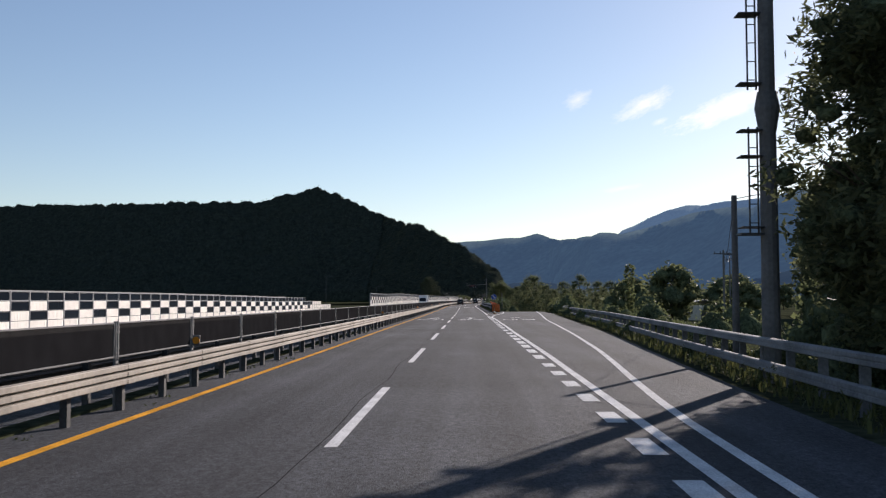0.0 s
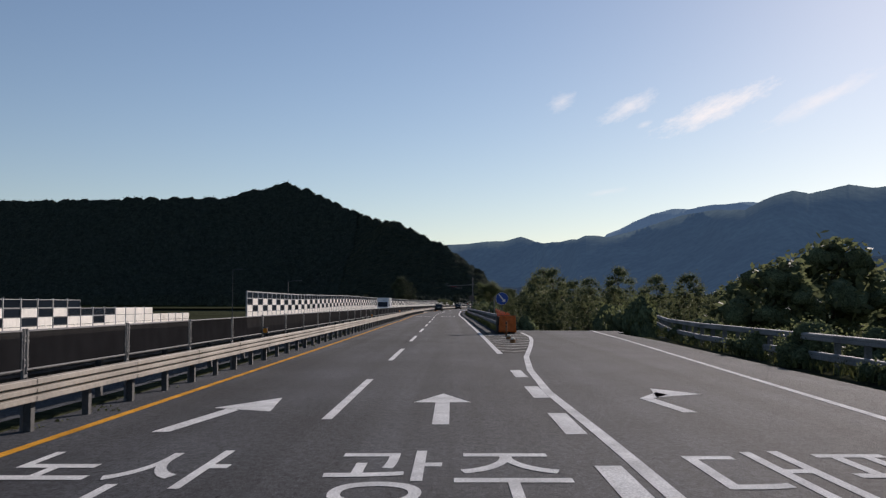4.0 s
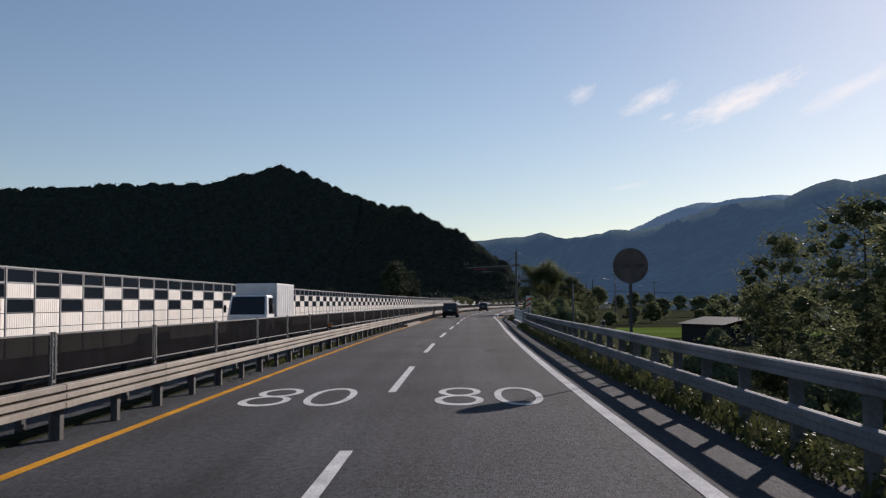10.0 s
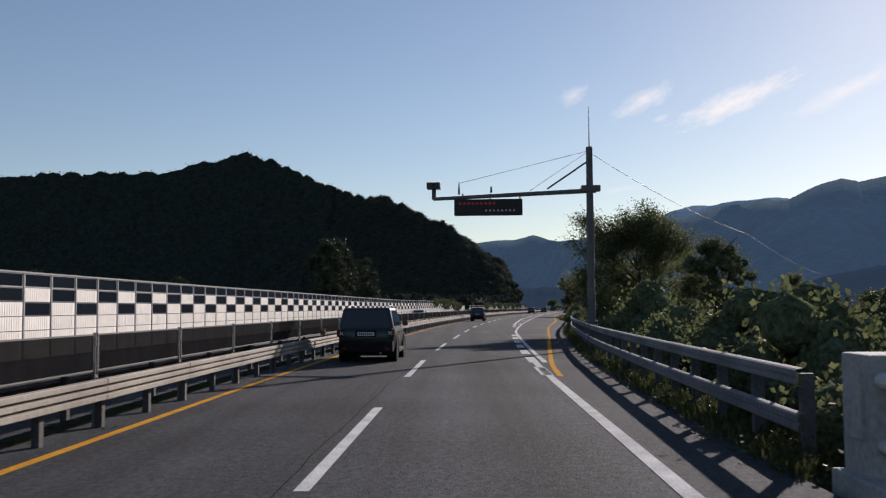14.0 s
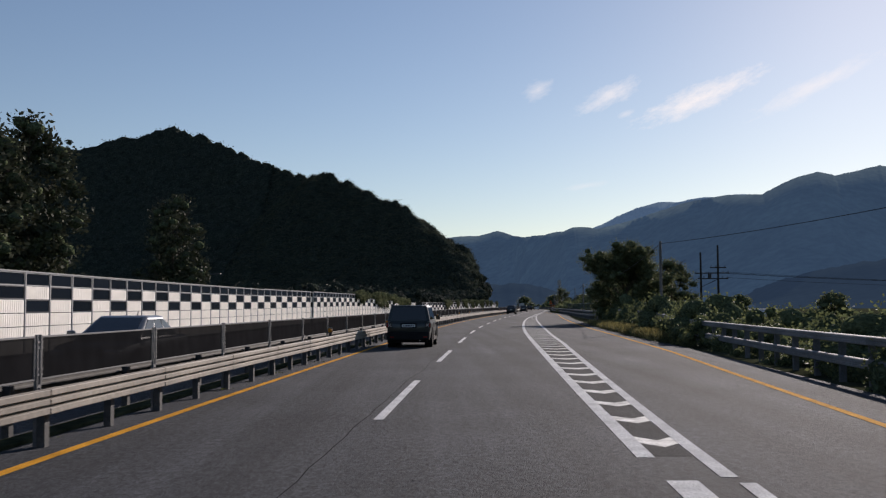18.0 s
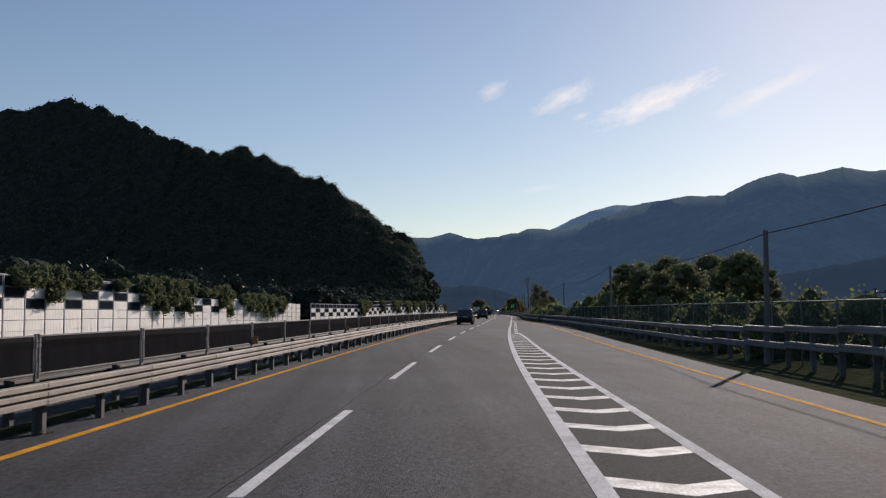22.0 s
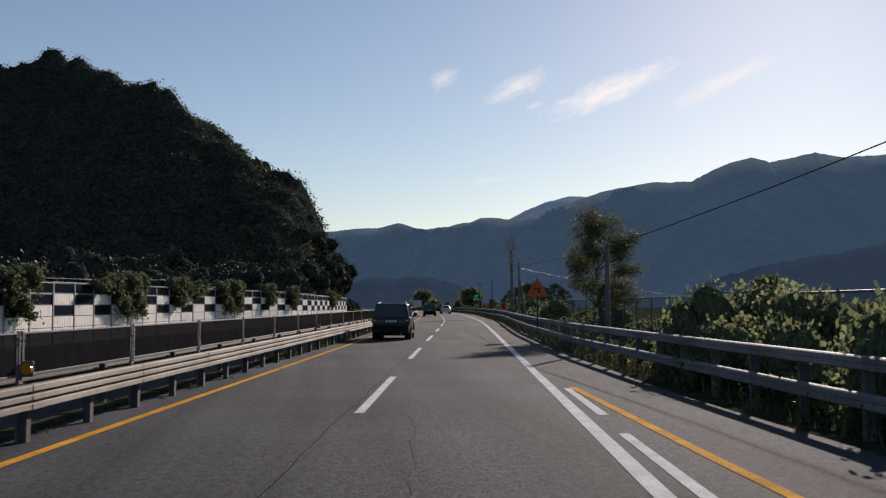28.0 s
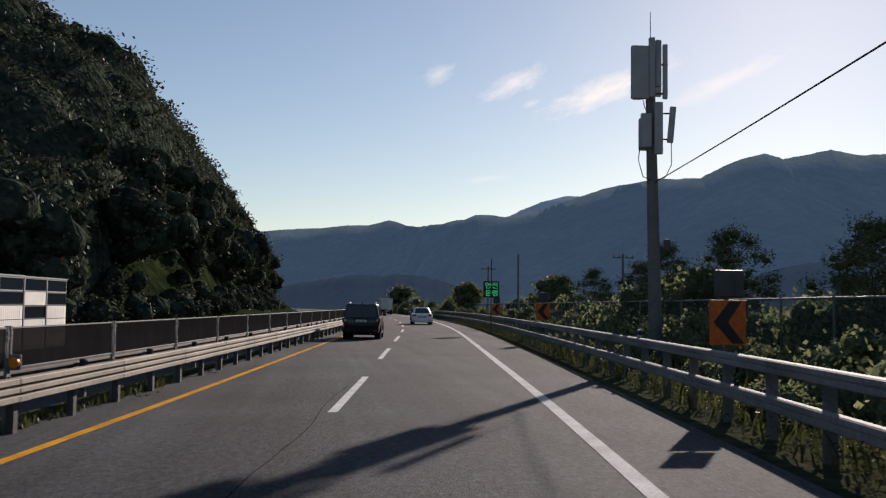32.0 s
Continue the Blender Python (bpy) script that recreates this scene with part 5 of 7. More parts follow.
for s, i in ((488.3, 2), (492.8, 1), (495, 0), (497.3, 0), (499.5, 2), (502, 2), (504.6, 1), (506.2, 0)):
    wall_vine(s, i, back_lat, white_base)
for s, i in ((539.5, 2), (542, 0), (544.5, 1), (555.5, 0), (566.5, 0), (570, 2), (580, 2), (582, 2), (588.5, 0), (591, 1), (597, 2), (599.3, 2), (606.8, 0), (613.2, 0), (636.7, 0)):
    wall_vine(s, i, bend_lat, bend_base)
for s, i in ((577.4, 1), (641, 1)):
    wall_vine(s, i, bend_lat, bend_base, .6)


# forest on the hill
def forest(name, step, xr, yr, want, lobes, crown, rise, leaves, leaf, label, mat, flat=.95):
    """Trees set close together, each a heap of leafy lobes."""
    x, y = np.meshgrid(np.arange(*xr, step), np.arange(*yr, step), indexing="ij")
    x, y = (q.ravel() + rng.uniform(-.46, .46, q.size) * step for q in (x, y))
    z = hill_z(x, y)
    keep = want(x, y, z, road_distance(x, y))
    x, y, z = x[keep], y[keep], np.maximum(z[keep], -.4)
    k = rng.uniform(.84, 1.14, len(x))
    cs, rs = [], []
    for i in range(lobes):
        a = rng.uniform(0, 2 * math.pi, len(x))
        off = crown * k * (0 if i == 0 else rng.uniform(.4, .8, len(x)))
        r = crown * k * (.8 if i == 0 else rng.uniform(.4, .62, len(x)))
        cs.append(np.stack([x + off * np.cos(a), y + off * np.sin(a), z + (rise + (0 if i == 0 else rng.uniform(-1.0, .55, len(x))) * crown) * k], -1))
        rs.append(np.stack([r, r, r * flat], -1))
    cs, rs = np.concatenate(cs), np.concatenate(rs)
    pts = clump_points(cs, rs[:, 0], leaves, flat, .7)
    ob = part(name, leafy_mesh(name, lumps(cs, rs * .76, BALL_S if crown > 4.0 else BALL_M, .3), leaf_quads(pts, leaf, .65, .3), FOREST_SHADE_CORE), None)
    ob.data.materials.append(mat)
    return tagged(ob, label, "forest", kind="stuff")


edge_lat = lambda y: -np.interp(y, (500, 560, 600, 640, 660), (25, 23, 20.5, 18.5, 17.5))
near_zone = lambda x, y, z, lat: (lat < edge_lat(y) - 3) & (z > .5)
far_zone = lambda x, y, z, lat: (lat < -26) & (z > 1.0) & ~((y > 560) & (x > -75) & (y < 900))


def canopy(name, xr, yr, want, grid, cell, reach, lift, dome, leaves, leaf, mat, label, low=.6, tufts=0.0):
    """Treetops as one continuous surface of rounded, uneven crowns with loose leaves on top."""
    X, Y = np.meshgrid(np.arange(*xr, grid), np.arange(*yr, grid), indexing="ij")
    X = X + rng.uniform(-.3, .3, X.shape) * grid
    Y = Y + rng.uniform(-.3, .3, Y.shape) * grid
    nx, ny = int((xr[1] - xr[0]) / cell) + 3, int((yr[1] - yr[0]) / cell) + 3
    jx, jy, jh = rng.uniform(.1, .9, (nx, ny)), rng.uniform(.1, .9, (nx, ny)), rng.uniform(low, 1.25, (nx, ny))
    ci, cj = ((X - xr[0]) / cell).astype(int), ((Y - yr[0]) / cell).astype(int)
    top = np.zeros_like(X)
    for a in (-1, 0, 1):
        for b in (-1, 0, 1):
            i, j = np.clip(ci + a, 0, nx - 1), np.clip(cj + b, 0, ny - 1)
            d2 = (X - xr[0] - (ci + a + jx[i, j]) * cell) ** 2 + (Y - yr[0] - (cj + b + jy[i, j]) * cell) ** 2
            top = np.maximum(top, jh[i, j] * np.sqrt(np.clip(1 - d2 / (reach * reach), 0, 1)))
    if tufts:
        bx, by = X / 2.6 + .4 * np.sin(Y * .31), Y / 2.6 + .4 * np.sin(X * .37)
        top = top + tufts * np.abs(np.sin(bx * 3.14) * np.sin(by * 3.14)) * (.6 + .4 * np.sin(X * .83 + Y * .47))
    Z = hill_z(X, Y)
    keep = want(X, Y, Z, road_distance(X, Y))
    Z = np.where(keep, Z + lift(Y) + dome * top + rng.uniform(-.35, .35, Z.shape), Z)
    idx = np.arange(X.size).reshape(X.shape)
    ok = keep[:-1, :-1] | keep[1:, :-1] | keep[1:, 1:] | keep[:-1, 1:]
    f = np.stack([idx[:-1, :-1], idx[1:, :-1], idx[1:, 1:], idx[:-1, 1:]], -1)[ok]
    core = np.stack([X, Y, Z], -1).reshape(-1, 3), np.concatenate([f[:, (0, 1, 2)], f[:, (0, 2, 3)]])
    pts = np.repeat(core[0][keep.ravel()], leaves, 0)
    pts = pts + rng.normal(size=pts.shape) * np.array((grid * .5, grid * .5, leaf * .55)) + np.array((0, 0, leaf * .25))
    ob = part(name, leafy_mesh(name, core, leaf_quads(pts, leaf, .65, .3), FOREST_SHADE_CORE), None)
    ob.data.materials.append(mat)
    return tagged(ob, label, "forest", kind="stuff")


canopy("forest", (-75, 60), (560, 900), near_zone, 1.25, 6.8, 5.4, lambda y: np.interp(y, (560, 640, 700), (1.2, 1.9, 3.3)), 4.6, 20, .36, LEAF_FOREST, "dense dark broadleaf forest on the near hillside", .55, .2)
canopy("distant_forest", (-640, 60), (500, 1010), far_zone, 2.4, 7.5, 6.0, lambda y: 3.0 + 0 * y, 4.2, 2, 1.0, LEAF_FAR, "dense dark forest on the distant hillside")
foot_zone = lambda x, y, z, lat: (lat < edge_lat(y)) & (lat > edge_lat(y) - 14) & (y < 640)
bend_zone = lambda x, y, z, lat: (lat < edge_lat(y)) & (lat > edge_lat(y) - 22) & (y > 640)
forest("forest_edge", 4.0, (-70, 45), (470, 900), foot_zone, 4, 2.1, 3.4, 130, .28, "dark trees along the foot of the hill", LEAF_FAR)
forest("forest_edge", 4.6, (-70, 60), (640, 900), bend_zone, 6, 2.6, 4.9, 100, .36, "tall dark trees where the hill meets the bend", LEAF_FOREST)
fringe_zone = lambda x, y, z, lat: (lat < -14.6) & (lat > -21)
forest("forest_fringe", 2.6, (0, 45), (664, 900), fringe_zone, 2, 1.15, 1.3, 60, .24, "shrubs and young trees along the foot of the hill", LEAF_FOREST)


# grass
def grass_strip(name, n, s0, s1, l0, l1, hr, mat, label, z=0.0):
    s = rng.uniform(s0, s1, n)
    a, b = (np.array([f(q) for q in s]) if callable(f) else np.full(n, f) for f in (l0, l1))
    clump = np.array([noise.noise((q * .35, 3.3, 0)) for q in s])
    lat = a + (b - a) * rng.uniform(0, 1, n)
    base = road_pts(s, lat, z)
    h = rng.uniform(*hr, n) * (1 + .5 * clump)
    ang = rng.uniform(0, 2 * math.pi, n)
    lean = np.stack([np.cos(ang), np.sin(ang)], -1) * (h * rng.uniform(.1, .6, n))[:, None]
    w = np.stack([-np.sin(ang), np.cos(ang)], -1) * .012 * (1 + rng.uniform(0, 1.6, n))[:, None]
    p0, p1, p2, p3 = base.copy(), base.copy(), base.copy(), base.copy()
    p0[:, :2] -= w
    p1[:, :2] += w
    p2[:, :2] += lean + w * .5
    p3[:, :2] += lean * .55 - w
    p2[:, 2] += h
    p3[:, 2] += h * .7
    return tagged(part(name, quads_mesh(name, np.stack([p0, p1, p2, p3], 1)), mat), label, "grass", kind="stuff")


def weed_strip(n, s0, s1, l0, l1, hmax, label, z=-.04):
    """Low leafy weeds in uneven clumps."""
    s = rng.uniform(s0, s1, n)
    keep = np.array([noise.noise((q * .22, 8.1, 0)) + .6 * noise.noise((q * .9, 2.2, 0)) for q in s]) > -.35
    s = s[keep]
    f0, f1 = (np.array([f(q) for q in s]) if callable(f) else np.full(len(s), f) for f in (l0, l1))
    tall = hmax * (.55 + .45 * np.array([noise.noise((q * .45, 5.5, 0)) for q in s])) * rng.uniform(.5, 1.2, len(s))
    base = road_pts(s, f0 + (f1 - f0) * rng.uniform(0, 1, len(s)), z)
    c = np.repeat(base, 12, 0)
    k = len(c)
    u = rng.uniform(0, 1, k)
    c[:, :2] += rng.normal(size=(k, 2)) * .09
    c[:, 2] += np.repeat(np.maximum(tall, .06), 12) * u
    me = quads_mesh("weeds", leaf_quads(c, .065, .5, .5))
    return tagged(part("weeds", me, WEED), label, "weeds", kind="stuff")


W_LABEL = "low leafy green weeds under the verge guardrail"
weed_strip(3000, 108, 234, 4.65, 5.6, .55, W_LABEL)
weed_strip(1800, 256, 332, lambda s: rail2(s) - .6, lambda s: rail2(s) + .9, .4, W_LABEL)
weed_strip(3600, 540, 720, lambda s: rail2(s) - .1, lambda s: rail2(s) + 1.2, .75, W_LABEL)
weed_strip(1500, -20, 110, lambda s: rail0(s) - .5, lambda s: rail0(s) + .8, .5, W_LABEL)
weed_strip(900, 366, 416, 8.7, lambda s: rail2(s), .5, "leafy weeds among dry grass on the verge")
weed_strip(500, -20, 720, -4.3, -3.5, .18, "sparse weeds in the dirt under the median rail")
grass_strip("grass", 8000, 108, 234, 4.55, 5.35, (.06, .26), GRASS, "tufts of green grass under the verge guardrail", -.03)
grass_strip("grass", 9000, 256, 332, lambda s: rail2(s) - .5, lambda s: rail2(s) + 1.2, (.06, .26), GRASS, "tufts of green grass under the verge guardrail", -.05)
grass_strip("dry_grass", 16000, 374, 414, 8.9, lambda s: rail2(s) - .2, (.15, .5), GRASS_DRY, "tall dry yellow-green grass on the verge", -.05)
grass_strip("grass", 9000, 540, 720, lambda s: rail2(s) - .35, lambda s: rail2(s) + 2.6, (.08, .4), GRASS, "tufts of green grass under the verge guardrail", -.05)
grass_strip("grass", 9000, -20, 110, lambda s: rail0(s) - .6, lambda s: rail0(s) + 1.6, (.06, .3), GRASS, "tufts of green grass at the overgrown guardrail", -.05)
for a, b in ((190, 234), (395, 402), (560, 640)):
    grass_strip("grass", int((b - a) * 40), a, b, -4.0, -3.75, (.06, .2), GRASS, "low weeds at the foot of the median guardrail", 0)

# ---- masts, signs, poles, sheds ----
def pole_thing(name, s, lat, z0, z1, r, label, category="pole", group="", mat=None, taper=.7, lean=0.0):
    t = thing(name, on_road(s, lat, 0), label, category, group)
    part("shaft", tubed((0, 0, z0), (lean, 0, z1), r, r * taper, 12), mat or POLE, t)
    return t


def utility_pole(s, lat, z0, z1, arms=1, group="utility poles", r=.115):
    t = pole_thing("utility_pole", s, lat, z0, z1, r, "grey concrete utility pole with a steel crossarm", "utility pole", group)
    for k in range(arms):
        z = z1 - .35 - .7 * k
        a = part("crossarm", boxed((-.8, -.04, z), (.8, .04, z + .08), .01), DARK_STEEL, t)
        for x in (-.7, -.25, .25, .7):
            part("insulator", tubed((x, 0, z + .08), (x, 0, z + .24), .04, .03, 8), DARK_STEEL, a)
    return t


def cable(points, r=.02, sag=.5, label="black overhead cable strung between poles"):
    cu = bpy.data.curves.new("cable", 'CURVE')
    cu.dimensions = '3D'
    cu.bevel_depth = r
    cu.bevel_resolution = 1
    cu.use_fill_caps = True
    n = 14 * (len(points) - 1) + 1
    sp = cu.splines.new('POLY')
    sp.points.add(n - 1)
    for i in range(n):
        k, u = min(i // 14, len(points) - 2), (i - 14 * min(i // 14, len(points) - 2)) / 14
        p = Vector(points[k]).lerp(Vector(points[k + 1]), u)
        p.z -= sag * 4 * u * (1 - u)
        sp.points[i].co = (*p, 1)
    ob = new("cable", cu)
    me = bpy.data.meshes.new_from_object(ob)
    bpy.data.objects.remove(ob)
    me.materials.append(BLACK)
    return tagged(new("overhead_cable", me), label, "cable", "overhead cables")


# telecom mast with cage ladders at the start
t = pole_thing("telecom_mast", 2.2, 7.9, -.5, 12.0, .2, "tall grey telecom mast with caged ladders and a collar", "mast", mat=POLE, taper=.75)
part("collar", tubed((0, 0, 5.2), (0, 0, 5.7), .18, .265, 14), POLE, t)
part("collar", tubed((0, 0, 5.7), (0, 0, 6.05), .265, .2, 14), POLE, t)
part("platform", boxed((-.65, -.2, 3.0), (-.15, .2, 3.04)), DARK_STEEL, t)
for z0, z1 in ((3.05, 5.3), (6.1, 10.5)):
    lad = part("ladder", boxed((-.42, -.02, z0), (-.39, .02, z1)), DARK_STEEL, t)
    part("rail", boxed((-.24, -.02, z0), (-.21, .02, z1)), DARK_STEEL, lad)
    for i in range(int((z1 - z0) / .4)):
        part("rung", boxed((-.4, -.01, z0 + .2 + .4 * i), (-.22, .01, z0 + .22 + .4 * i)), DARK_STEEL, lad)
    for z in (z0 + .1, z0 + 1.6, z1 - .1):
        part("hoop", boxed((-.62, -.2, z), (-.15, .2, z + .03), .012), DARK_STEEL, lad)
utility_pole(9.3, 9.1, -.5, 4.6, 0)
cable([road_pt(2.4, 16, 6.5), road_pt(9.3, 9.1, 4.5), road_pt(60, 22, 3.8)], .012, .3)
utility_pole(110, 36, -2.6, 7.8, 2)
utility_pole(60, 22, -2.0, 5.6, 1)
cable([road_pt(60, 22, 5.4), road_pt(110, 36, 7.3), road_pt(190, 60, 8)], .02, .8)
utility_pole(384.6, 35.3, -2.6, 6.3, 1)
utility_pole(150, 47.5, -2.6, 10.4, 2)
for s, lat, z1, a in ((256, 10.6, 3.4, 0), (392, 12.1, 5.75, 0), (345, 24, 7.0, 1), (439.0, 11.25, 4.2, 0), (484.6, 11.35, 5.1, 0), (547, 10.9, 5.5, 0), (330, 48, 4.0, 1), (430, 60, 4.2, 1), (480, 30, 3.2, 1), (700, 9.6, 6.0, 0), (725, 10, 6.0, 1), (690, 16, 5.6, 1)):
    utility_pole(s, lat, -2.0, z1, a)
cable([road_pt(345, 24, 6.7), road_pt(392, 12.1, 5.6), road_pt(439, 11.25, 4.1), road_pt(484.6, 11.35, 5.0), road_pt(547, 10.9, 5.4)], .018, .5)
cable([road_pt(286, 6.2, 8.0), road_pt(300, 16, 5.6), road_pt(330, 30, 4.0)], .012, .3)

# paired line poles with a rack of crossarms
def power_frame(s, lat):
    t = thing("power_pylon", on_road(s, lat, 0), "pair of dark wooden power poles joined by crossarms", "power pole", "power poles")
    for x, top in ((-1.7, 6.9), (0, 7.6)):
        part("shaft", tubed((x, 0, -2.6), (x, 0, top), .14, .09, 10), DARK_WOOD, t)
    for z, x0, x1 in ((4.2, -2.0, 1.0), (4.75, -2.3, 1.1), (5.3, -.8, .8)):
        a = part("crossarm", boxed((x0, -.06, z), (x1, .06, z + .1), .01), DARK_WOOD, t)
        for x in (x0 + .12, x0 + .6, x1 - .6, x1 - .12):
            part("insulator", tubed((x, 0, z + .1), (x, 0, z + .28), .04, .03, 8), DARK_STEEL, a)
    part("transformer", tubed((-.85, -.1, 4.3), (-.85, -.1, 4.72), .18, .18, 12), DARK_STEEL, t)
    part("brace", tubed((-1.7, 0, 3.4), (0, 0, 4.2), .03, .03, 6), DARK_STEEL, t)


power_frame(428, 22.7)
power_frame(470, 96)
for dx, z in ((-1.3, 4.9), (-.4, 4.9), (.9, 4.9), (.8, 4.35)):
    cable([road_pt(428, 22.7 + dx, z), road_pt(470, 96 + dx, z)], .016, .9)

# lamp posts behind the noise wall
for s, lat, z in ((187.9, -28.6, 6.5), (147.5, -14.2, 3.9), (404, -22, 4.2), (640, -20.5, 5.2)):
    t = pole_thing("lamp_post", s, lat, -.3, z, .07, "thin dark lamp post behind the noise barrier", "lamp post", "lamp posts", DARK_STEEL)
    part("arm", tubed((0, 0, z), (.9, 0, z + .1), .035, .03, 8), DARK_STEEL, t)
    part("head", boxed((.75, -.1, z + .04), (1.35, .1, z + .14), .03), DARK_STEEL, t)

# crash cushion with its round sign
t = thing("crash_cushion", on_road(106.2, 5.0, 0), "battered orange crash cushion with a torn dark cover", "crash cushion")
# front sheet: a bowed, dented plastic face with a ragged lower edge
cols, rows_ = 22, 12
vs = []
for j in range(rows_ + 1):
    for i in range(cols + 1):
        u, v = i / cols, j / rows_
        low = .05 + .13 * abs(noise.noise((u * 9, 1.3, 0))) + .07 * abs(noise.noise((u * 31, 2.7, 0)))
        z = low + (1.02 - low) * v
        bow = math.sin(math.pi * u)
        vs.append(((u - .5) * (.98 - .06 * v) + .02 * noise.noise((u * 3, v * 4, 5)), -.30 - .10 * bow + .05 * noise.noise((u * 4, v * 3, 0)), z))
front = mesh_from("front_cell", vs, [(j * (cols + 1) + i, j * (cols + 1) + i + 1, (j + 1) * (cols + 1) + i + 1, (j + 1) * (cols + 1) + i) for j in range(rows_) for i in range(cols)], True)
ob = part("front_cell", front, ORANGE, t, "scuffed orange plastic front with a ragged lower edge")
sol = ob.modifiers.new("thick", 'SOLIDIFY')
sol.thickness = .02
part("core", boxed((-.44, -.22, 0), (.44, .5, .94), .05), DARK_COVER, t, "dark crushed core")
part("top_rail", boxed((-.47, -.42, 1.0), (.49, -.24, 1.035), .01), BROWN, t, "worn top edge")
for i in range(3):
    part("cell", boxed((-.5 + .02 * i, .55 + 1.0 * i, 0), (.52, 1.5 + 1.0 * i, .95), .05), DARK_COVER, t, "torn dark plastic cover")
for i in range(6):
    bm = boxed((-.60, -.3 + .15 * i, .08), (-.49, -.17 + .15 * i, .98 + .08 * noise.noise((i * 2.1, 0, 0))), .02)
    for v in bm.verts:
        v.co += Vector((noise.noise(v.co * 4) * .05, noise.noise(v.co * 4 + Vector((3, 0, 0))) * .04, 0))
    part("flap", bm, DARK_COVER, t, "torn dark plastic flap")
for z in (.25, .42, .6, .76, .9):
    part("side_pad", boxed((.49, -.36, z - .05), (.57, -.1, z + .05), .025), DARK_COVER, t)
for i in range(14):
    h = .16 + .16 * abs(noise.noise((i * 1.7, 3, 0)))
    x = -.5 + .045 * i
    w = .05 + .02 * (i % 3)
    lean = -.22 + .02 * i
    vs = [(x - w, 0, .98), (x + w, 0, .98), (x + lean + .02, .02, .98 + h + .02 * (13 - i)), (x - w, .02, .98), (x + w, .02, .98), (x + lean + .03, .035, .98 + h + .02 * (13 - i))]
    part("torn_strip", mesh_from("torn_strip", vs, [(0, 1, 2), (5, 4, 3), (0, 3, 4, 1), (1, 4, 5, 2), (2, 5, 3, 0)]), ORANGE_RED, t, "faded orange-red torn cloth", m=Matrix.Translation((0, -.2 + .11 * (i % 5), 0)))


def round_sign(s, lat, zc, r, label, face, pole_r=.035, base=-.3, turn=0.0):
    t = thing("road_sign", on_road(s, lat, 0, turn), label, "road sign")
    part("pole", tubed((0, .05, base), (0, .05, zc + r * .8), pole_r, pole_r, 10), POST_STEEL, t)
    part("plate", shared(disc_mesh, r, .02, 40), face, t, m=Matrix.Translation((0, 0, zc)))
    return t


t = round_sign(107.8, 4.8, 1.98, .35, "round blue lane-keeping sign with a white arrow behind the crash cushion", BLUE)
part("rim", shared(disc_mesh, .365, .015, 40), WORN_PAINT, t, "white rim", m=Matrix.Translation((0, .008, 1.98)))
part("arrow", mesh_from("arrow", [(-.2, -.014, 2.2), (-.14, -.014, 2.24), (.11, -.014, 1.93), (.05, -.014, 1.88), (.19, -.014, 1.98), (.2, -.014, 1.78), (-.01, -.014, 1.82)], [(0, 3, 2, 1), (4, 6, 5)]), PAINT, t, "white arrow")
t = round_sign(185.6, 5.05, 2.46, .39, "round sign turned from the sun, seen dark on a thin pole", SIGN_SHADED)
part("brace", boxed((-.3, -.03, 2.43), (.3, -.012, 2.5)), POST_STEEL, t)

t = thing("bollard", on_road(100.65, 4.62, 0), "worn orange-brown flexible bollard on the painted gore", "bollard")
part("tube", tubed((0, 0, 0), (.01, 0, .78), .045, .04, 12), BROWN, t)
part("base", tubed((0, 0, 0), (0, 0, .04), .11, .09, 14), BLACK, t)
for z in (.5, .66):
    part("band", tubed((0, 0, z), (0, 0, z + .07), .048, .047, 12), DARK_WOOD, t)
for s, lat in ((97.2, 4.52), (93.2, 4.45)):
    t = thing("road_stud", on_road(s, lat, 0), "broken bollard stump with a pale dome", "road stud", "gore studs")
    part("base", tubed((0, 0, 0), (0, 0, .15), .13, .11, 14), BROWN, t, "rubbed dark rubber base")
    bm = bmesh.new()
    bmesh.ops.create_uvsphere(bm, u_segments=16, v_segments=8, radius=.1, matrix=Matrix.Translation((0, 0, .15)) @ Matrix.Diagonal((1, 1, .85, 1)))
    part("dome", bm, CREAM, t)
for i in range(16):
    ob = part("debris", boxed((-.14, -.02, 0), (.14, .02, .012), .004), WORN_PAINT if i % 3 else BROWN, m=on_road(90 + (i * 7.3) % 15, 3.75 + (i * .37) % 1.2, .004, i * 47))
    tagged(ob, "splinter of broken plastic lying on the gore", "debris", "gore debris")

# hazard board at the bridge
t = thing("hazard_board", on_road(225.5, 5.0, 0), "orange and white striped hazard board on a post", "road sign")
part("post", tubed((0, .03, -.5), (0, .03, 1.3), .03, .03, 8), POST_STEEL, t)
part("plate", boxed((-.16, -.012, 1.35), (.16, .012, 2.2), .004), PAINT, t, "white plate")
for z in (1.38, 1.68):
    part("stripe", mesh_from("stripe", [(-.155, -.016, z), (.155, -.016, z + .18), (.155, -.016, z + .33), (-.155, -.016, z + .15)], [(0, 1, 2, 3)]), ORANGE, t, "orange stripe")
part("cap", boxed((-.16, -.014, 2.1), (.16, .014, 2.21), .004), BLACK, t)


def reflector(s, lat, z, label="white rail reflector with a round lens"):
    t = thing("rail_reflector", on_road(s, lat, z), label, "reflector", "rail reflectors")
    part("stalk", boxed((-.05, -.02, 0), (.05, .02, .26), .02), WORN_PAINT, t)
    part("lens", shared(disc_mesh, .055, .02), BLACK, t, "dark round lens", m=Matrix.Translation((0, -.025, .17)))
    part("stripe", boxed((-.052, -.022, .04), (.052, -.018, .09)), BLACK, t)


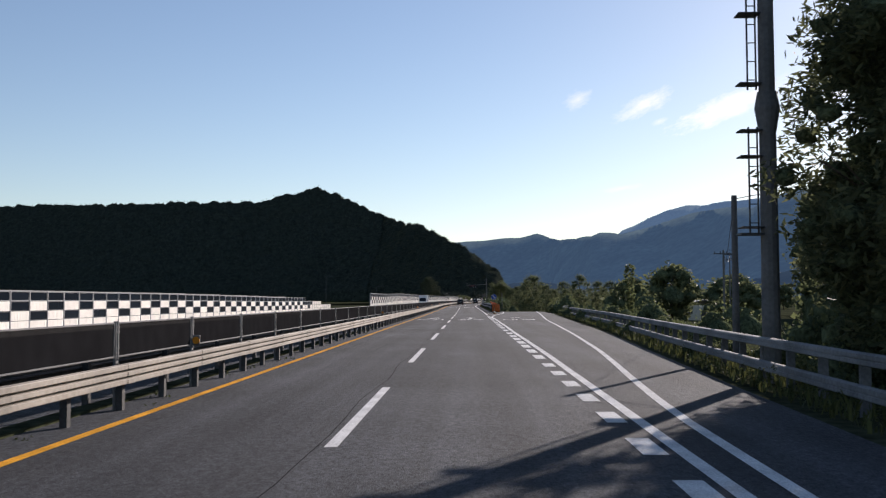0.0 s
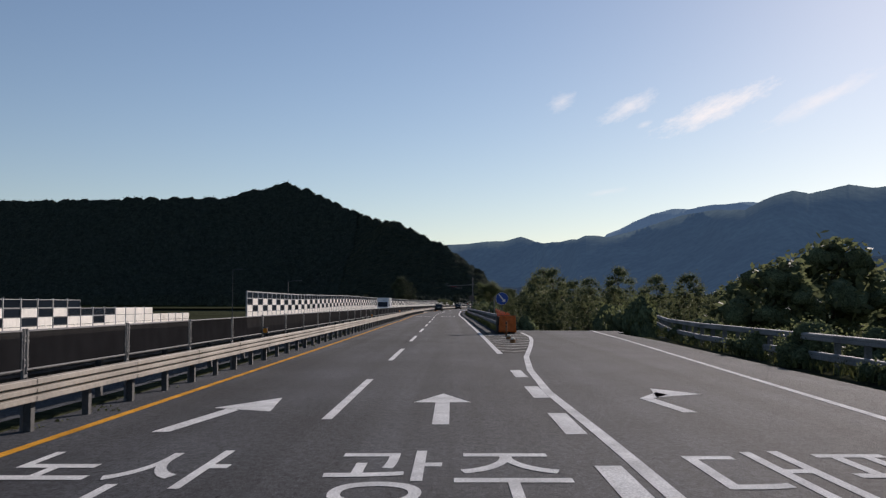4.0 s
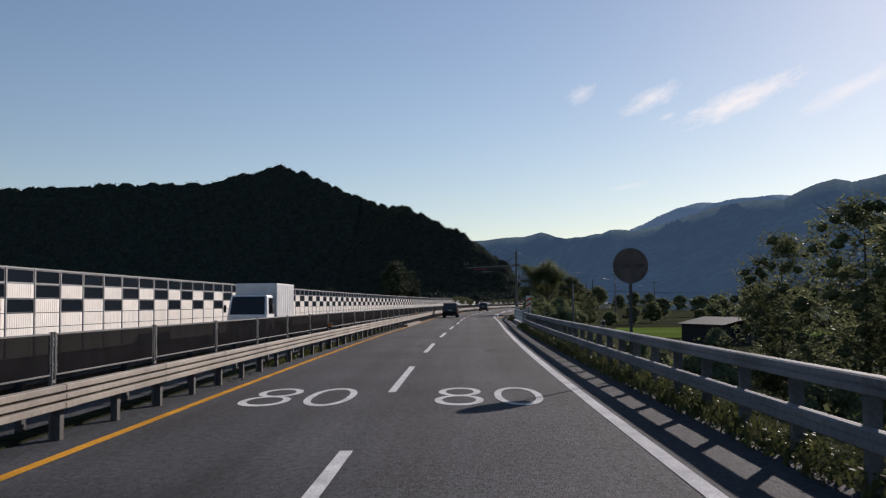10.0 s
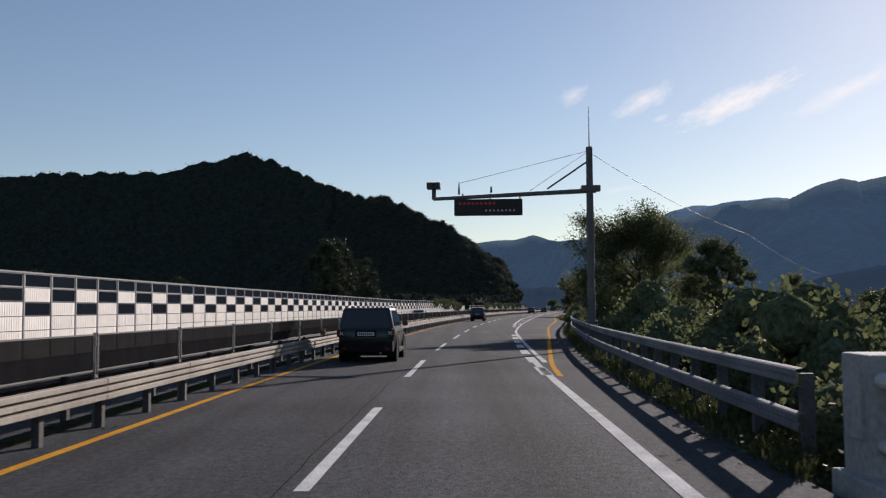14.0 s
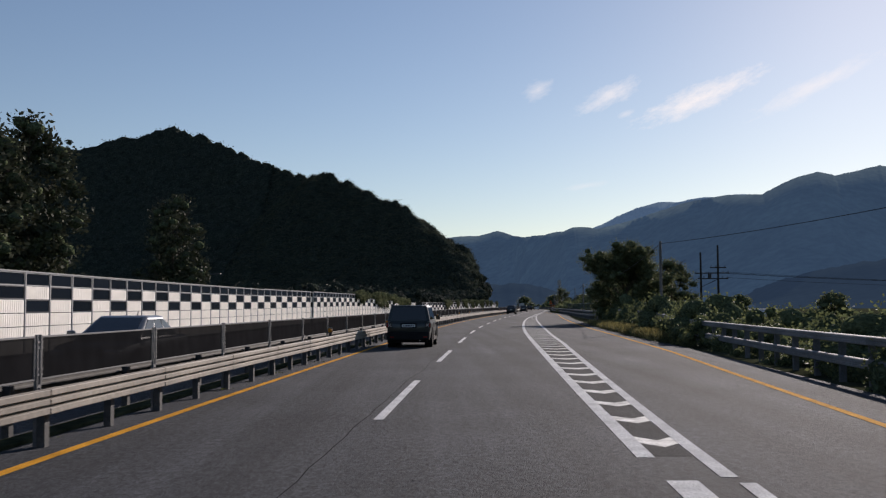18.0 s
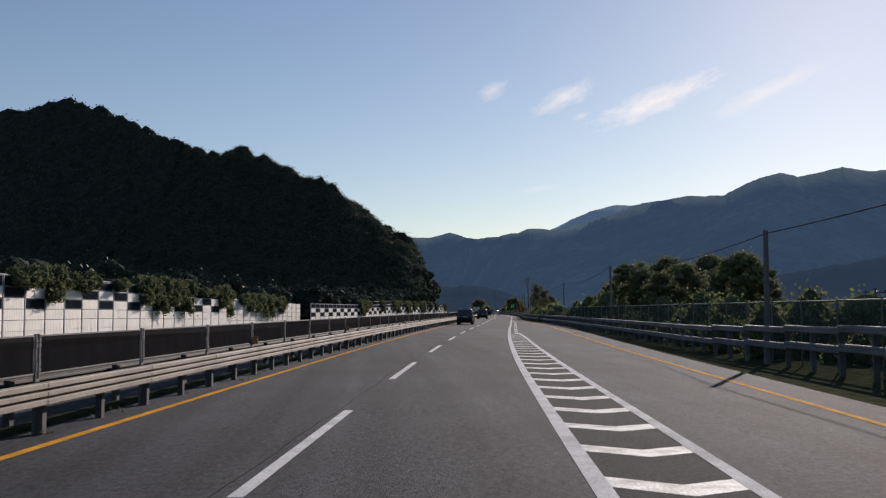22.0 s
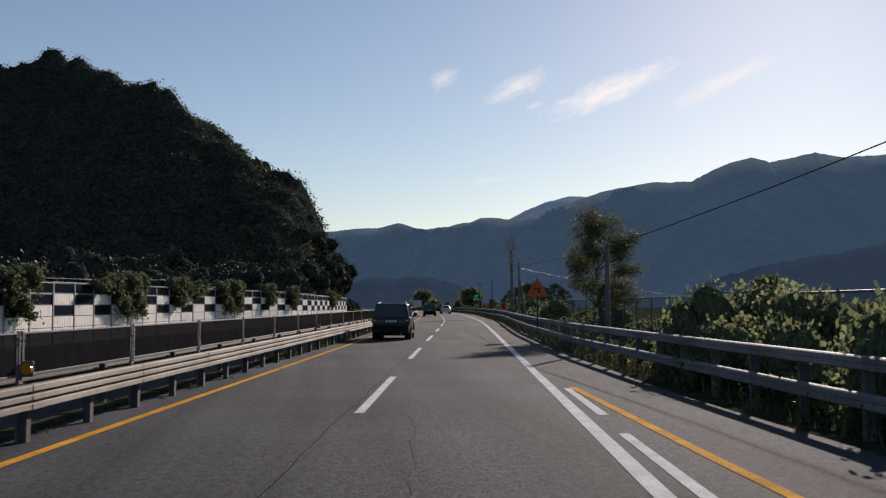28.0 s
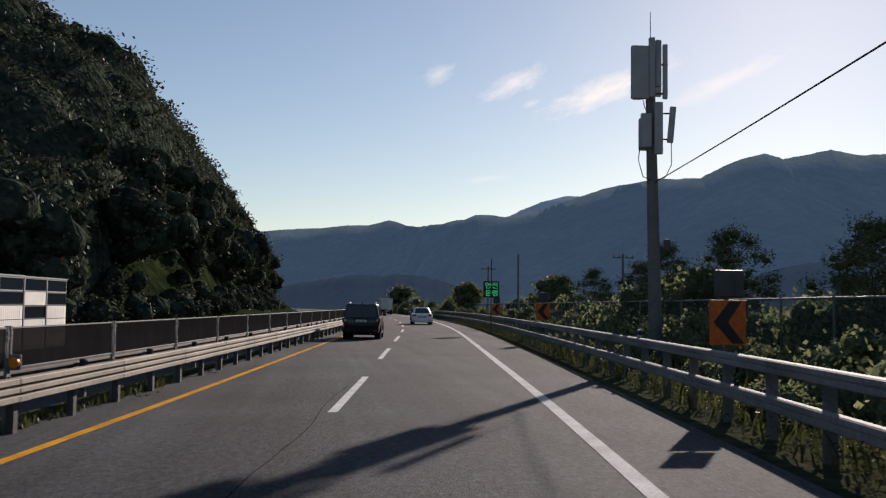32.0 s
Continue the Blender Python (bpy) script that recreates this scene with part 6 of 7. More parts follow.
for s in (130, 150, 170, 190, 210, 282, 300, 320, 452, 476, 500):
    reflector(s, (rail1 if s < 240 else rail2)(s) + .04, .93 + rise2(s))
for s in (570, 596, 612, 641.5, 664, 690):
    reflector(s, rail2(s) + .04, .93 + rise2(s))
reflector(233.4, 5.18, 1.2)

# overhead sign gantry
t = thing("sign_gantry", on_road(285.4, 6.15, 0), "grey steel gantry arm with a message board and a speed camera", "gantry")
part("column", tubed((0, 0, -.4), (0, 0, 8.1), .17, .13, 16), POLE, t)
part("arm", tubed((.25, 0, 6.34), (-6.3, 0, 6.06), .1, .07, 12), POLE, t)
part("flange", boxed((-.35, -.17, 6.3), (.42, .17, 6.54), .03), POLE, t)
part("brace", tubed((-.1, 0, 7.5), (-1.7, 0, 6.42), .035, .035, 8), DARK_STEEL, t)
part("lightning_rod", tubed((0, 0, 8.1), (0, 0, 9.75), .025, .008, 8), DARK_STEEL, t)
board = part("message_board", boxed((-5.45, -.1, 5.37), (-2.70, .1, 6.03), .02), BOARD, t, "black message board")
for i in range(9):
    part("red_character", boxed((-5.25 + .17 * i, -.115, 5.81), (-5.15 + .17 * i, -.105, 5.90)), RED_LED, board, "dim red lit character bar")
for i in range(8):
    part("white_character", boxed((-4.2 + .16 * i, -.115, 5.53), (-4.12 + .16 * i, -.105, 5.60)), WORN_PAINT, board, "pale character bar")
for x in (-5.1, -4.0, -2.8):
    part("hanger", boxed((x - .03, -.03, 5.98), (x + .03, .03, 6.26)), POLE, t)
cam_box = part("speed_camera", boxed((-6.55, -.22, 6.48), (-6.0, .35, 6.72), .02), DARK_STEEL, t, "boxed speed camera")
part("lens", shared(disc_mesh, .07, .04), BLACK, cam_box, m=Matrix.Translation((-6.27, -.23, 6.6)))
part("bracket", boxed((-6.35, -.05, 6.05), (-6.18, .05, 6.5)), DARK_STEEL, t)
part("antenna", tubed((-5.25, 0, 6.24), (-5.25, 0, 6.75), .05, .015, 8), DARK_STEEL, t)
part("beacon", tubed((-3.95, 0, 6.3), (-3.95, 0, 6.55), .05, .03, 8), DARK_STEEL, t)
for a, b in (((0, 0, 7.95), (-5.2, 0, 6.7)), ((0, 0, 7.95), (-2.4, 0, 6.35))):
    part("stay_wire", tubed(a, b, .008, .008, 5), DARK_STEEL, t)

# warning, message and curve signs on the last stretch
t = thing("road_sign", on_road(578.4, 5.15, 0), "triangular orange bend-warning sign with a red rim on a post", "road sign")
part("post", tubed((0, .04, -.4), (0, .04, 2.3), .035, .035, 10), POST_STEEL, t)
for nm, hw, z0, hh, y, mt in (("red_plate", .52, 2.02, .92, 0.0, ORANGE_RED), ("orange_face", .41, 2.09, .72, -.006, ORANGE)):
    vs = [(-hw, y, z0), (hw, y, z0), (0, y, z0 + hh), (-hw, y + .012, z0), (hw, y + .012, z0), (0, y + .012, z0 + hh)]
    part(nm, mesh_from(nm, vs, [(0, 1, 2), (5, 4, 3), (0, 3, 4, 1), (1, 4, 5, 2), (2, 5, 3, 0)]), mt, t)
part("bend_symbol", mesh_from("bend_symbol", [(.04, -.01, 2.16), (.13, -.01, 2.16), (.13, -.01, 2.4), (.04, -.01, 2.46), (-.06, -.01, 2.38), (-.06, -.01, 2.46), (-.2, -.01, 2.41), (-.06, -.01, 2.31), (.04, -.01, 2.36)], [(0, 1, 2, 8), (8, 2, 3, 4), (5, 6, 7)]), BLACK, t, "black bend arrow")

t = thing("message_sign", on_road(676, 5.2, 0), "black message sign with green lit letters on a post", "road sign")
part("post", tubed((0, .08, -.4), (.0, .08, 4.4), .035, .03, 10), POST_STEEL, t)
b = part("panel", boxed((-.46, -.05, 2.15), (.46, .05, 3.1), .02), BOARD, t)
part("letters", text_mesh("letters", "안전", .72, .34), GREEN_LED, b, "green lit letters", m=pose(0, -.056, 2.68, 90, 0, 0))
part("letters", text_mesh("letters", "운행", .72, .34), GREEN_LED, b, "green lit letters", m=pose(0, -.056, 2.24, 90, 0, 0))

for s, lat in ((635.9, 6.37), (663, 6.6), (689, 6.65)):
    t = thing("curve_marker", on_road(s, lat, -.06, 6) @ Matrix.Diagonal((1.15, 1.15, 1.15, 1)), "orange curve marker with a black chevron behind the rail", "road sign", "curve markers")
    part("post", boxed((-.03, .02, -.6), (.03, .07, 1.9)), POST_STEEL, t)
    part("plate", boxed((-.27, -.012, .98), (.27, .012, 1.62), .008), ORANGE, t)
    part("chevron", mesh_from("chevron", [(.06, -.017, 1.0), (.24, -.017, 1.0), (.0, -.017, 1.3), (.2, -.017, 1.6), (.02, -.017, 1.6), (-.22, -.017, 1.3)], [(0, 1, 2, 5), (5, 2, 3, 4)]), BLACK, t, "black chevron")
    # Plain dark box added above the marker, of no known use.
    part("upper_plate", boxed((-.2, -.02, 1.66), (.24, .02, 2.05), .02), DARK_STEEL, t, "dark upper plate")

# cell tower
t = thing("cell_tower", on_road(649.5, 8.45, 0), "tapered concrete cell tower crowded with grey antenna panels", "cell tower")
part("column", tubed((0, 0, -1.5), (-.2, 0, 8.2), .23, .15, 16), POLE, t)
part("lightning_rod", tubed((0, 0, 8.0), (0, 0, 10.9), .025, .01, 8), DARK_STEEL, t)
for x0, x1, y, z0, z1 in ((-.66, -.12, -.28, 8.1, 9.75), (-.5, -.2, .25, 8.2, 9.9), (-.12, .06, -.32, 8.15, 10.0), (.1, .28, -.22, 8.5, 9.95), (.36, .5, -.1, 8.15, 9.85), (.2, .4, .28, 8.3, 9.9)):
    p = part("antenna_panel", boxed((x0, y - .08, z0), (x1, y + .08, z1), .03), ANTENNA, t)
    part("bracket", boxed(((x0 + x1) / 2 - .03, min(y, 0), z0 + .5), ((x0 + x1) / 2 + .03, max(y, 0) + .02, z0 + .58)), DARK_STEEL, p)
for x0, x1, y, z0, z1 in ((-.36, -.05, -.3, 6.6, 7.65), (.04, .3, -.3, 6.4, 8.0), (-.3, .0, .26, 6.6, 7.6)):
    part("radio_unit", boxed((x0, y - .1, z0), (x1, y + .1, z1), .03), ANTENNA, t)
part("side_antenna", tubed((.58, -.1, 6.8), (.68, -.1, 7.9), .1, .1, 12), ANTENNA, t)
for z in (6.9, 7.7):
    part("side_arm", tubed((0, 0, z), (.6, -.1, z), .025, .025, 8), DARK_STEEL, t)
for z in (8.3, 9.2):
    part("ring", tubed((-.6, -.15, z), (.5, -.15, z), .03, .03, 8), DARK_STEEL, t)
part("junction_box", boxed((.14, -.3, 3.4), (.34, -.14, 3.75), .02), DARK_STEEL, t)
for pts in (((-.4, -.3, 6.6), (-.45, -.35, 6.2), (-.3, -.3, 5.7), (0, -.2, 5.6)), ((.62, -.1, 6.8), (.6, -.2, 6.1), (.4, -.25, 5.7), (.1, -.2, 5.6)), ((-.3, -.28, 8.1), (-.25, -.35, 7.8), (-.1, -.3, 7.6))):
    bm = bmesh.new()
    for a, b in zip(pts[:-1], pts[1:]):
        tube(bm, a, b, .014, .014, 6)
    part("feed_cable", bm, BLACK, t)

for ob in list(t.children_recursive):
    if ob.parent == t and ob.name.split(".")[0] not in ("column", "junction_box"):
        ob.matrix_basis = Matrix.Translation((-.2, 0, -.05)) @ ob.matrix_basis

# poles and cables on the last stretch
utility_pole(609.2, 6.12, -1.5, 4.92, 0, r=.085)
t = pole_thing("stay_pole", 609.6, 6.95, -1.0, 3.6, .10, "leaning grey concrete stay pole beside the utility pole", "pole", lean=-.75)
utility_pole(568, 6.9, -1.5, 3.85, 0)
cable([road_pt(649.5, 8.35, 5.5), road_pt(609.2, 6.12, 4.75), road_pt(568, 6.9, 3.75), road_pt(547, 10.9, 5.3)], .015, .12)
cable([road_pt(609.2, 6.12, 4.5), road_pt(660, 34, 2.5)], .018, .3)
cable([road_pt(640, -20.5, 3.6), road_pt(600, -19.4, 3.4), road_pt(560, -21, 3.4)], .02, .35)

# sheds, greenhouses and houses on the valley floor
def shed(name, s, lat, w, d, h, roof, label, turn=0, wall=None, open_side=False):
    t = thing(name, on_road(s, lat, -2.6, turn), label, "shed" if name == "farm_shed" else "house")
    for lo, hi in (((-w / 2, -d / 2, 0), (w / 2, -d / 2 + .12, h)), ((-w / 2, d / 2 - .12, 0), (w / 2, d / 2, h)), ((-w / 2, -d / 2 + .12, 0), (-w / 2 + .12, d / 2 - .12, h)), ((w / 2 - .12, -d / 2 + .12, 0), (w / 2, d / 2 - .12, h))):
        part("wall", boxed(lo, hi), wall or DARK_COVER, t)
    rise = h * .35
    for sx in (-1, 1):
        vs = [(sx * (w / 2 + .4), -d / 2 - .4, h - .05), (0, -d / 2 - .4, h + rise), (0, d / 2 + .4, h + rise), (sx * (w / 2 + .4), d / 2 + .4, h - .05)]
        vs += [(x, y, z + .08) for x, y, z in vs]
        part("roof", mesh_from("roof", vs, [(0, 1, 2, 3), (7, 6, 5, 4), (0, 4, 5, 1), (2, 6, 7, 3), (0, 3, 7, 4), (1, 5, 6, 2)]), roof, t)
    part("door", boxed((-.5, -d / 2 - .03, 0), (.5, -d / 2, min(2.0, h - .2))), DARK_STEEL, t)
    for x in (-w * .3, w * .3):
        part("window", boxed((x - .4, -d / 2 - .02, h * .45), (x + .4, -d / 2, h * .8)), WALL_DARK, t)
    return t


shed("farm_shed", 266, 27.5, 6, 8, 1.9, DARK_COVER, "low dark-roofed farm shed beside the field", 20)
shed("farm_shed", 336, 50, 7, 9, 1.6, DARK_COVER, "low dark-roofed farm shed beside the field", 35)
shed("house", 410, 80, 10, 8, 3.0, ROOF_ORANGE, "small house with a pale orange roof across the fields", 30, CREAM)
shed("house", 180, 48, 9, 8, 3.0, SHEET, "small white house half hidden behind trees", 10, CREAM)
shed("house", 820, 44, 9, 8, 3.0, SHEET, "small pale house at the valley bend", 60, CREAM)
for s, lat in ((662, 58), (676, 70), (700, 80)):
    t = thing("greenhouse", on_road(s, lat, -2.6, 60), "long plastic greenhouse tunnel on the valley floor", "greenhouse", "greenhouses")
    prof = [(3.2 * math.cos(a), 2.6 * math.sin(a)) for a in np.linspace(0, math.pi, 13)]
    vs, fs = extrude_y(prof, 24, -12)
    part("cover", mesh_from("cover", vs, fs), PLASTIC, t)
    for i in range(9):
        bm = bmesh.new()
        for a, b in zip(prof[:-1], prof[1:]):
            tube(bm, (a[0] * 1.01, -12 + 3 * i, a[1] * 1.01), (b[0] * 1.01, -12 + 3 * i, b[1] * 1.01), .03, .03, 5)
        part("hoop", bm, WALL_STEEL, t)

# clouds far off
def cloud(az, el, w, h, tilt, seed, dense):
    d = 4400.0
    a, e = radians(az), radians(el)
    c = Vector((math.sin(a) * math.cos(e), math.cos(a) * math.cos(e), math.sin(e))) * d
    me = mesh_from("cloud", [(-w / 2, 0, -h / 2), (w / 2, 0, -h / 2), (w / 2, 0, h / 2), (-w / 2, 0, h / 2)], [(0, 1, 2, 3)])
    ob = part("cloud", me, cloud_material(w, h, seed, dense))
    ob.matrix_basis = Matrix.Translation(c) @ Matrix.Rotation(-a, 4, 'Z') @ Matrix.Rotation(radians(-tilt), 4, 'Y')
    return tagged(ob, "thin white fair-weather cloud over the mountains", "cloud", kind="structure")


def cloud_material(w, h, seed, dense):
    m = bpy.data.materials.new("cloud")
    m.use_nodes = True
    nt = m.node_tree
    co = nt.nodes.new("ShaderNodeTexCoord").outputs["Object"]
    mp = nt.nodes.new("ShaderNodeMapping")
    mp.inputs["Scale"].default_value = (2 / w, 1, 2 / h)
    nt.links.new(co, mp.inputs["Vector"])
    ln = nt.nodes.new("ShaderNodeVectorMath")
    ln.operation = 'LENGTH'
    nt.links.new(mp.outputs[0], ln.inputs[0])
    nz = nt.nodes.new("ShaderNodeTexNoise")
    nz.noise_dimensions = '4D'
    nz.inputs["W"].default_value = seed
    nz.inputs["Scale"].default_value = 1.3
    nz.inputs["Detail"].default_value = 8
    nz.inputs["Roughness"].default_value = .72
    mq = nt.nodes.new("ShaderNodeMapping")
    mq.inputs["Scale"].default_value = (1 / 110, 1, 1 / 45)
    nt.links.new(co, mq.inputs["Vector"])
    nt.links.new(mq.outputs[0], nz.inputs["Vector"])
    ma = nt.nodes.new("ShaderNodeMath")
    ma.operation = 'SUBTRACT'
    nt.links.new(nz.outputs["Fac"], ma.inputs[0])
    mb = nt.nodes.new("ShaderNodeMath")
    mb.operation = 'MULTIPLY'
    nt.links.new(ln.outputs["Value"], mb.inputs[0])
    mb.inputs[1].default_value = .62
    nt.links.new(mb.outputs[0], ma.inputs[1])
    mr = nt.nodes.new("ShaderNodeMapRange")
    mr.inputs["From Min"].default_value, mr.inputs["From Max"].default_value = .04, .52
    mr.inputs["To Max"].default_value = dense
    nt.links.new(ma.outputs[0], mr.inputs["Value"])
    # Sunlit white of the cloud is given as emission, not lit by the sun.
    em = nt.nodes.new("ShaderNodeEmission")
    em.inputs["Color"].default_value = (1.0, .985, .97, 1)
    em.inputs["Strength"].default_value = .95
    tr = nt.nodes.new("ShaderNodeBsdfTransparent")
    mx = nt.nodes.new("ShaderNodeMixShader")
    nt.links.new(mr.outputs[0], mx.inputs[0])
    nt.links.new(tr.outputs[0], mx.inputs[1])
    nt.links.new(em.outputs[0], mx.inputs[2])
    nt.links.new(mx.outputs[0], nt.nodes["Material Output"].inputs["Surface"])
    return m


for az, el, w, h, tilt, seed, dense in ((15.15, 10.95, 760, 170, 21, 1.3, .85), (10.4, 11.3, 400, 130, 26, 4.1, .6), (6.5, 11.7, 190, 110, 26, 7.7, .45), (20.9, 11.2, 760, 110, 24, 2.6, .5), (9.05, 6.5, 300, 40, 10, 5.2, .25), (11.2, 10.3, 100, 40, 20, 9.0, .35)):
    cloud(az, el, w, h, tilt, seed, dense)

# ---- vehicles ----
def car_paint(name, color, metal=0.0):
    m = material(name, color, 0.32, metal, 1.5, 0.06, spec=0.5)
    m.node_tree.nodes["Principled BSDF"].inputs["Coat Weight"].default_value = 0.35
    m.node_tree.nodes["Principled BSDF"].inputs["Coat Roughness"].default_value = 0.08
    return m


PAINT_GREEN = car_paint("dark_grey_green_paint", (0.026, 0.031, 0.030), 0.55)
PAINT_WHITE = car_paint("white_car_paint", (0.74, 0.74, 0.73))
PAINT_SILVER = car_paint("silver_car_paint", (0.34, 0.35, 0.36), 0.4)
PAINT_GREY = car_paint("grey_car_paint", (0.12, 0.125, 0.13), 0.4)
GLASS_DARK = material("tinted_car_glass", (0.010, 0.012, 0.014), 0.06, 0.0, spec=0.6)
TYRE = material("tyre_rubber", (0.010, 0.010, 0.010), 0.9, 0, 20.0, 0.2, spec=0.06)
RIM_DARK = material("black_alloy_rim", (0.035, 0.035, 0.037), 0.35, 0.5, 8.0, 0.2)
RAIL_DARK = material("satin_roof_rail", (0.06, 0.06, 0.063), 0.45, 0.4, 8.0, 0.1)
RIM = material("alloy_rim", (0.30, 0.30, 0.31), 0.35, 0.7, 8.0, 0.2)
CLADDING = material("black_plastic_cladding", (0.014, 0.014, 0.015), 0.75, 0, 8.0, 0.2, spec=0.12)
LAMP_RED = material("red_lamp_lens", (0.16, 0.008, 0.008), 0.2, spec=0.5)
LAMP_CLEAR = material("clear_lamp_lens", (0.55, 0.56, 0.57), 0.12, 0.3, spec=0.5)
PLATE = material("plate_white", (0.62, 0.63, 0.64), 0.5, 0, 20.0, 0.06)
BOX_WHITE = material("truck_box_panel", (0.55, 0.56, 0.57), 0.5, 0.1, 1.2, 0.12, 9.0, 0.08)


def sharp(me, angle=38):
    me.shade_smooth()
    me.set_sharp_from_angle(angle=radians(angle))
    return me


def loft_body(stations):
    """Car body from stations (y, bottom, shoulder, half width)."""
    vs, fs, n = [], [], 12
    for y, zb, zs, w in stations:
        zm = zb + (zs - zb) * .55
        half = [(w * .80, zb), (w * .95, zb + .08), (w, zm), (w * .985, zs - .14), (w * .95, zs - .04), (w * .86, zs)]
        vs += [(x, y, z) for x, z in half] + [(-x, y, z) for x, z in reversed(half)]
    for i in range(len(stations) - 1):
        for k in range(n):
            a, b = i * n + k, i * n + (k + 1) % n
            fs.append((a, a + n, b + n, b))
    fs += [tuple(range(n)), tuple(reversed(range((len(stations) - 1) * n, len(stations) * n)))]
    return sharp(mesh_from("body", vs, fs))


class Cabin:
    """A tapered cabin; its sides carry the windows."""

    def __init__(self, y0, y1, w0, z0, y2, y3, w1, z1):
        self.b = [Vector(v) for v in ((-w0, y0, z0), (w0, y0, z0), (w0, y1, z0), (-w0, y1, z0))]
        self.t = [Vector(v) for v in ((-w1, y2, z1), (w1, y2, z1), (w1, y3, z1), (-w1, y3, z1))]

    def mesh(self, bevel=.07):
        bm = bmesh.new()
        vs = [bm.verts.new(v) for v in self.b + self.t]
        for f in ((3, 2, 1, 0), (4, 5, 6, 7), (0, 1, 5, 4), (1, 2, 6, 5), (2, 3, 7, 6), (3, 0, 4, 7)):
            bm.faces.new([vs[i] for i in f])
        bmesh.ops.bevel(bm, geom=[e for e in bm.edges if max(v.co.z for v in e.verts) > self.b[0].z + .1], offset=bevel, segments=3, affect='EDGES', profile=.6)
        me = bpy.data.meshes.new("cabin")
        bm.to_mesh(me)
        bm.free()
        return sharp(me)

    def pane(self, side, u0, u1, v0, v1, off=.010, u2=None, u3=None):
        """Quad on side 0 rear, 1 right, 2 front, 3 left; u along the base, v up; u2, u3 at its top."""
        a, b = self.b[side], self.b[(side + 1) % 4]
        c, d = self.t[(side + 1) % 4], self.t[side]
        n = (b - a).cross(d - a).normalized() * off
        at = lambda u, v: (a.lerp(b, u)).lerp(d.lerp(c, u), v)
        q = [at(u0, v0), at(u1, v0), at(u1 if u2 is None else u2, v1), at(u0 if u3 is None else u3, v1)]
        inner = [p - n * .6 for p in q]
        outer = [p + n for p in q]
        return mesh_from("window", inner + outer, [(4, 5, 6, 7), (0, 1, 5, 4), (1, 2, 6, 5), (2, 3, 7, 6), (3, 0, 4, 7)])


def tyre_mesh(r, w):
    prof = [(0.62 * r, -w / 2), (.93 * r, -w / 2), (r, -w / 2 + .03), (r, w / 2 - .03), (.93 * r, w / 2), (.62 * r, w / 2)]
    n = 28
    vs, fs = [], []
    for i in range(n):
        a = 2 * math.pi * i / n
        vs += [(x, q * math.cos(a), q * math.sin(a)) for q, x in prof]
    k = len(prof)
    for i in range(n):
        for j in range(k):
            fs.append((i * k + j, i * k + (j + 1) % k, ((i + 1) % n) * k + (j + 1) % k, ((i + 1) % n) * k + j))
    return sharp(mesh_from("tyre", vs, fs))


def rim_mesh(r, w, spokes=10):
    bm = bmesh.new()
    tube(bm, (-w * .16, 0, 0), (w * .16, 0, 0), r * .62, r * .62, 24)
    for sx in (-1, 1):
        for i in range(24):
            a, b = 2 * math.pi * i / 24, 2 * math.pi * (i + 1) / 24
            tube(bm, (sx * w * .43, r * .615 * math.cos(a), r * .615 * math.sin(a)), (sx * w * .43, r * .615 * math.cos(b), r * .615 * math.sin(b)), r * .03, r * .03, 5)
        tube(bm, (sx * w * .3, 0, 0), (sx * w * .46, 0, 0), r * .16, r * .12, 12)
        for i in range(spokes):
            a = 2 * math.pi * i / spokes
            tube(bm, (sx * w * .40, r * .12 * math.cos(a), r * .12 * math.sin(a)), (sx * w * .40, r * .61 * math.cos(a), r * .61 * math.sin(a)), r * .055, r * .04, 6)
    return bm


def arch_mesh(r, x, thick, out):
    """Arched lip over a wheel."""
    vs, fs, n = [], [], 14
    for i in range(n + 1):
        a = math.pi * i / n
        for q in (r, r + thick):
            for dx in (-.05, out):
                vs.append((x + (dx if x > 0 else -dx), q * math.cos(a), q * math.sin(a)))
    for i in range(n):
        o = i * 4
        for p, q in ((0, 1), (1, 3), (3, 2), (2, 0)):
            fs.append((o + p, o + q, o + 4 + q, o + 4 + p))
    return mesh_from("arch", vs, fs)


def add_wheels(t, ys, w, r, tw=.2, arch=None, rim=None):
    ty, ri = tyre_mesh(r, tw), shared(rim_mesh, r, tw)
    for y in ys:
        for sx in (-1, 1):
            wh = part("wheel", ty, TYRE, t, m=Matrix.Translation((sx * (w - tw / 2 + .012), y, r)))
            part("rim", ri, rim or RIM, wh)
            if arch:
                part("wheel_well", tubed((sx * (w - .3), y, r), (sx * (w + .004), y, r), r + .06, r + .06, 28), CLADDING, t)
                part("wheel_arch", arch_mesh(r + .05, sx * w, .07, .02), arch, t, m=Matrix.Translation((0, y, r)))


def plate_parts(t, y, z, facing=-1):
    p = part("number_plate", boxed((-.26, min(y, y + .012 * facing), z), (.26, max(y, y + .012 * facing), z + .11), .003), PLATE, t, "white plate")
    for i in range(7):
        x = -.22 + .064 * i
        part("bar", boxed((x, min(y + .012 * facing, y + .016 * facing), z + .025), (x + .042, max(y + .012 * facing, y + .016 * facing), z + .085)), BLACK, p)


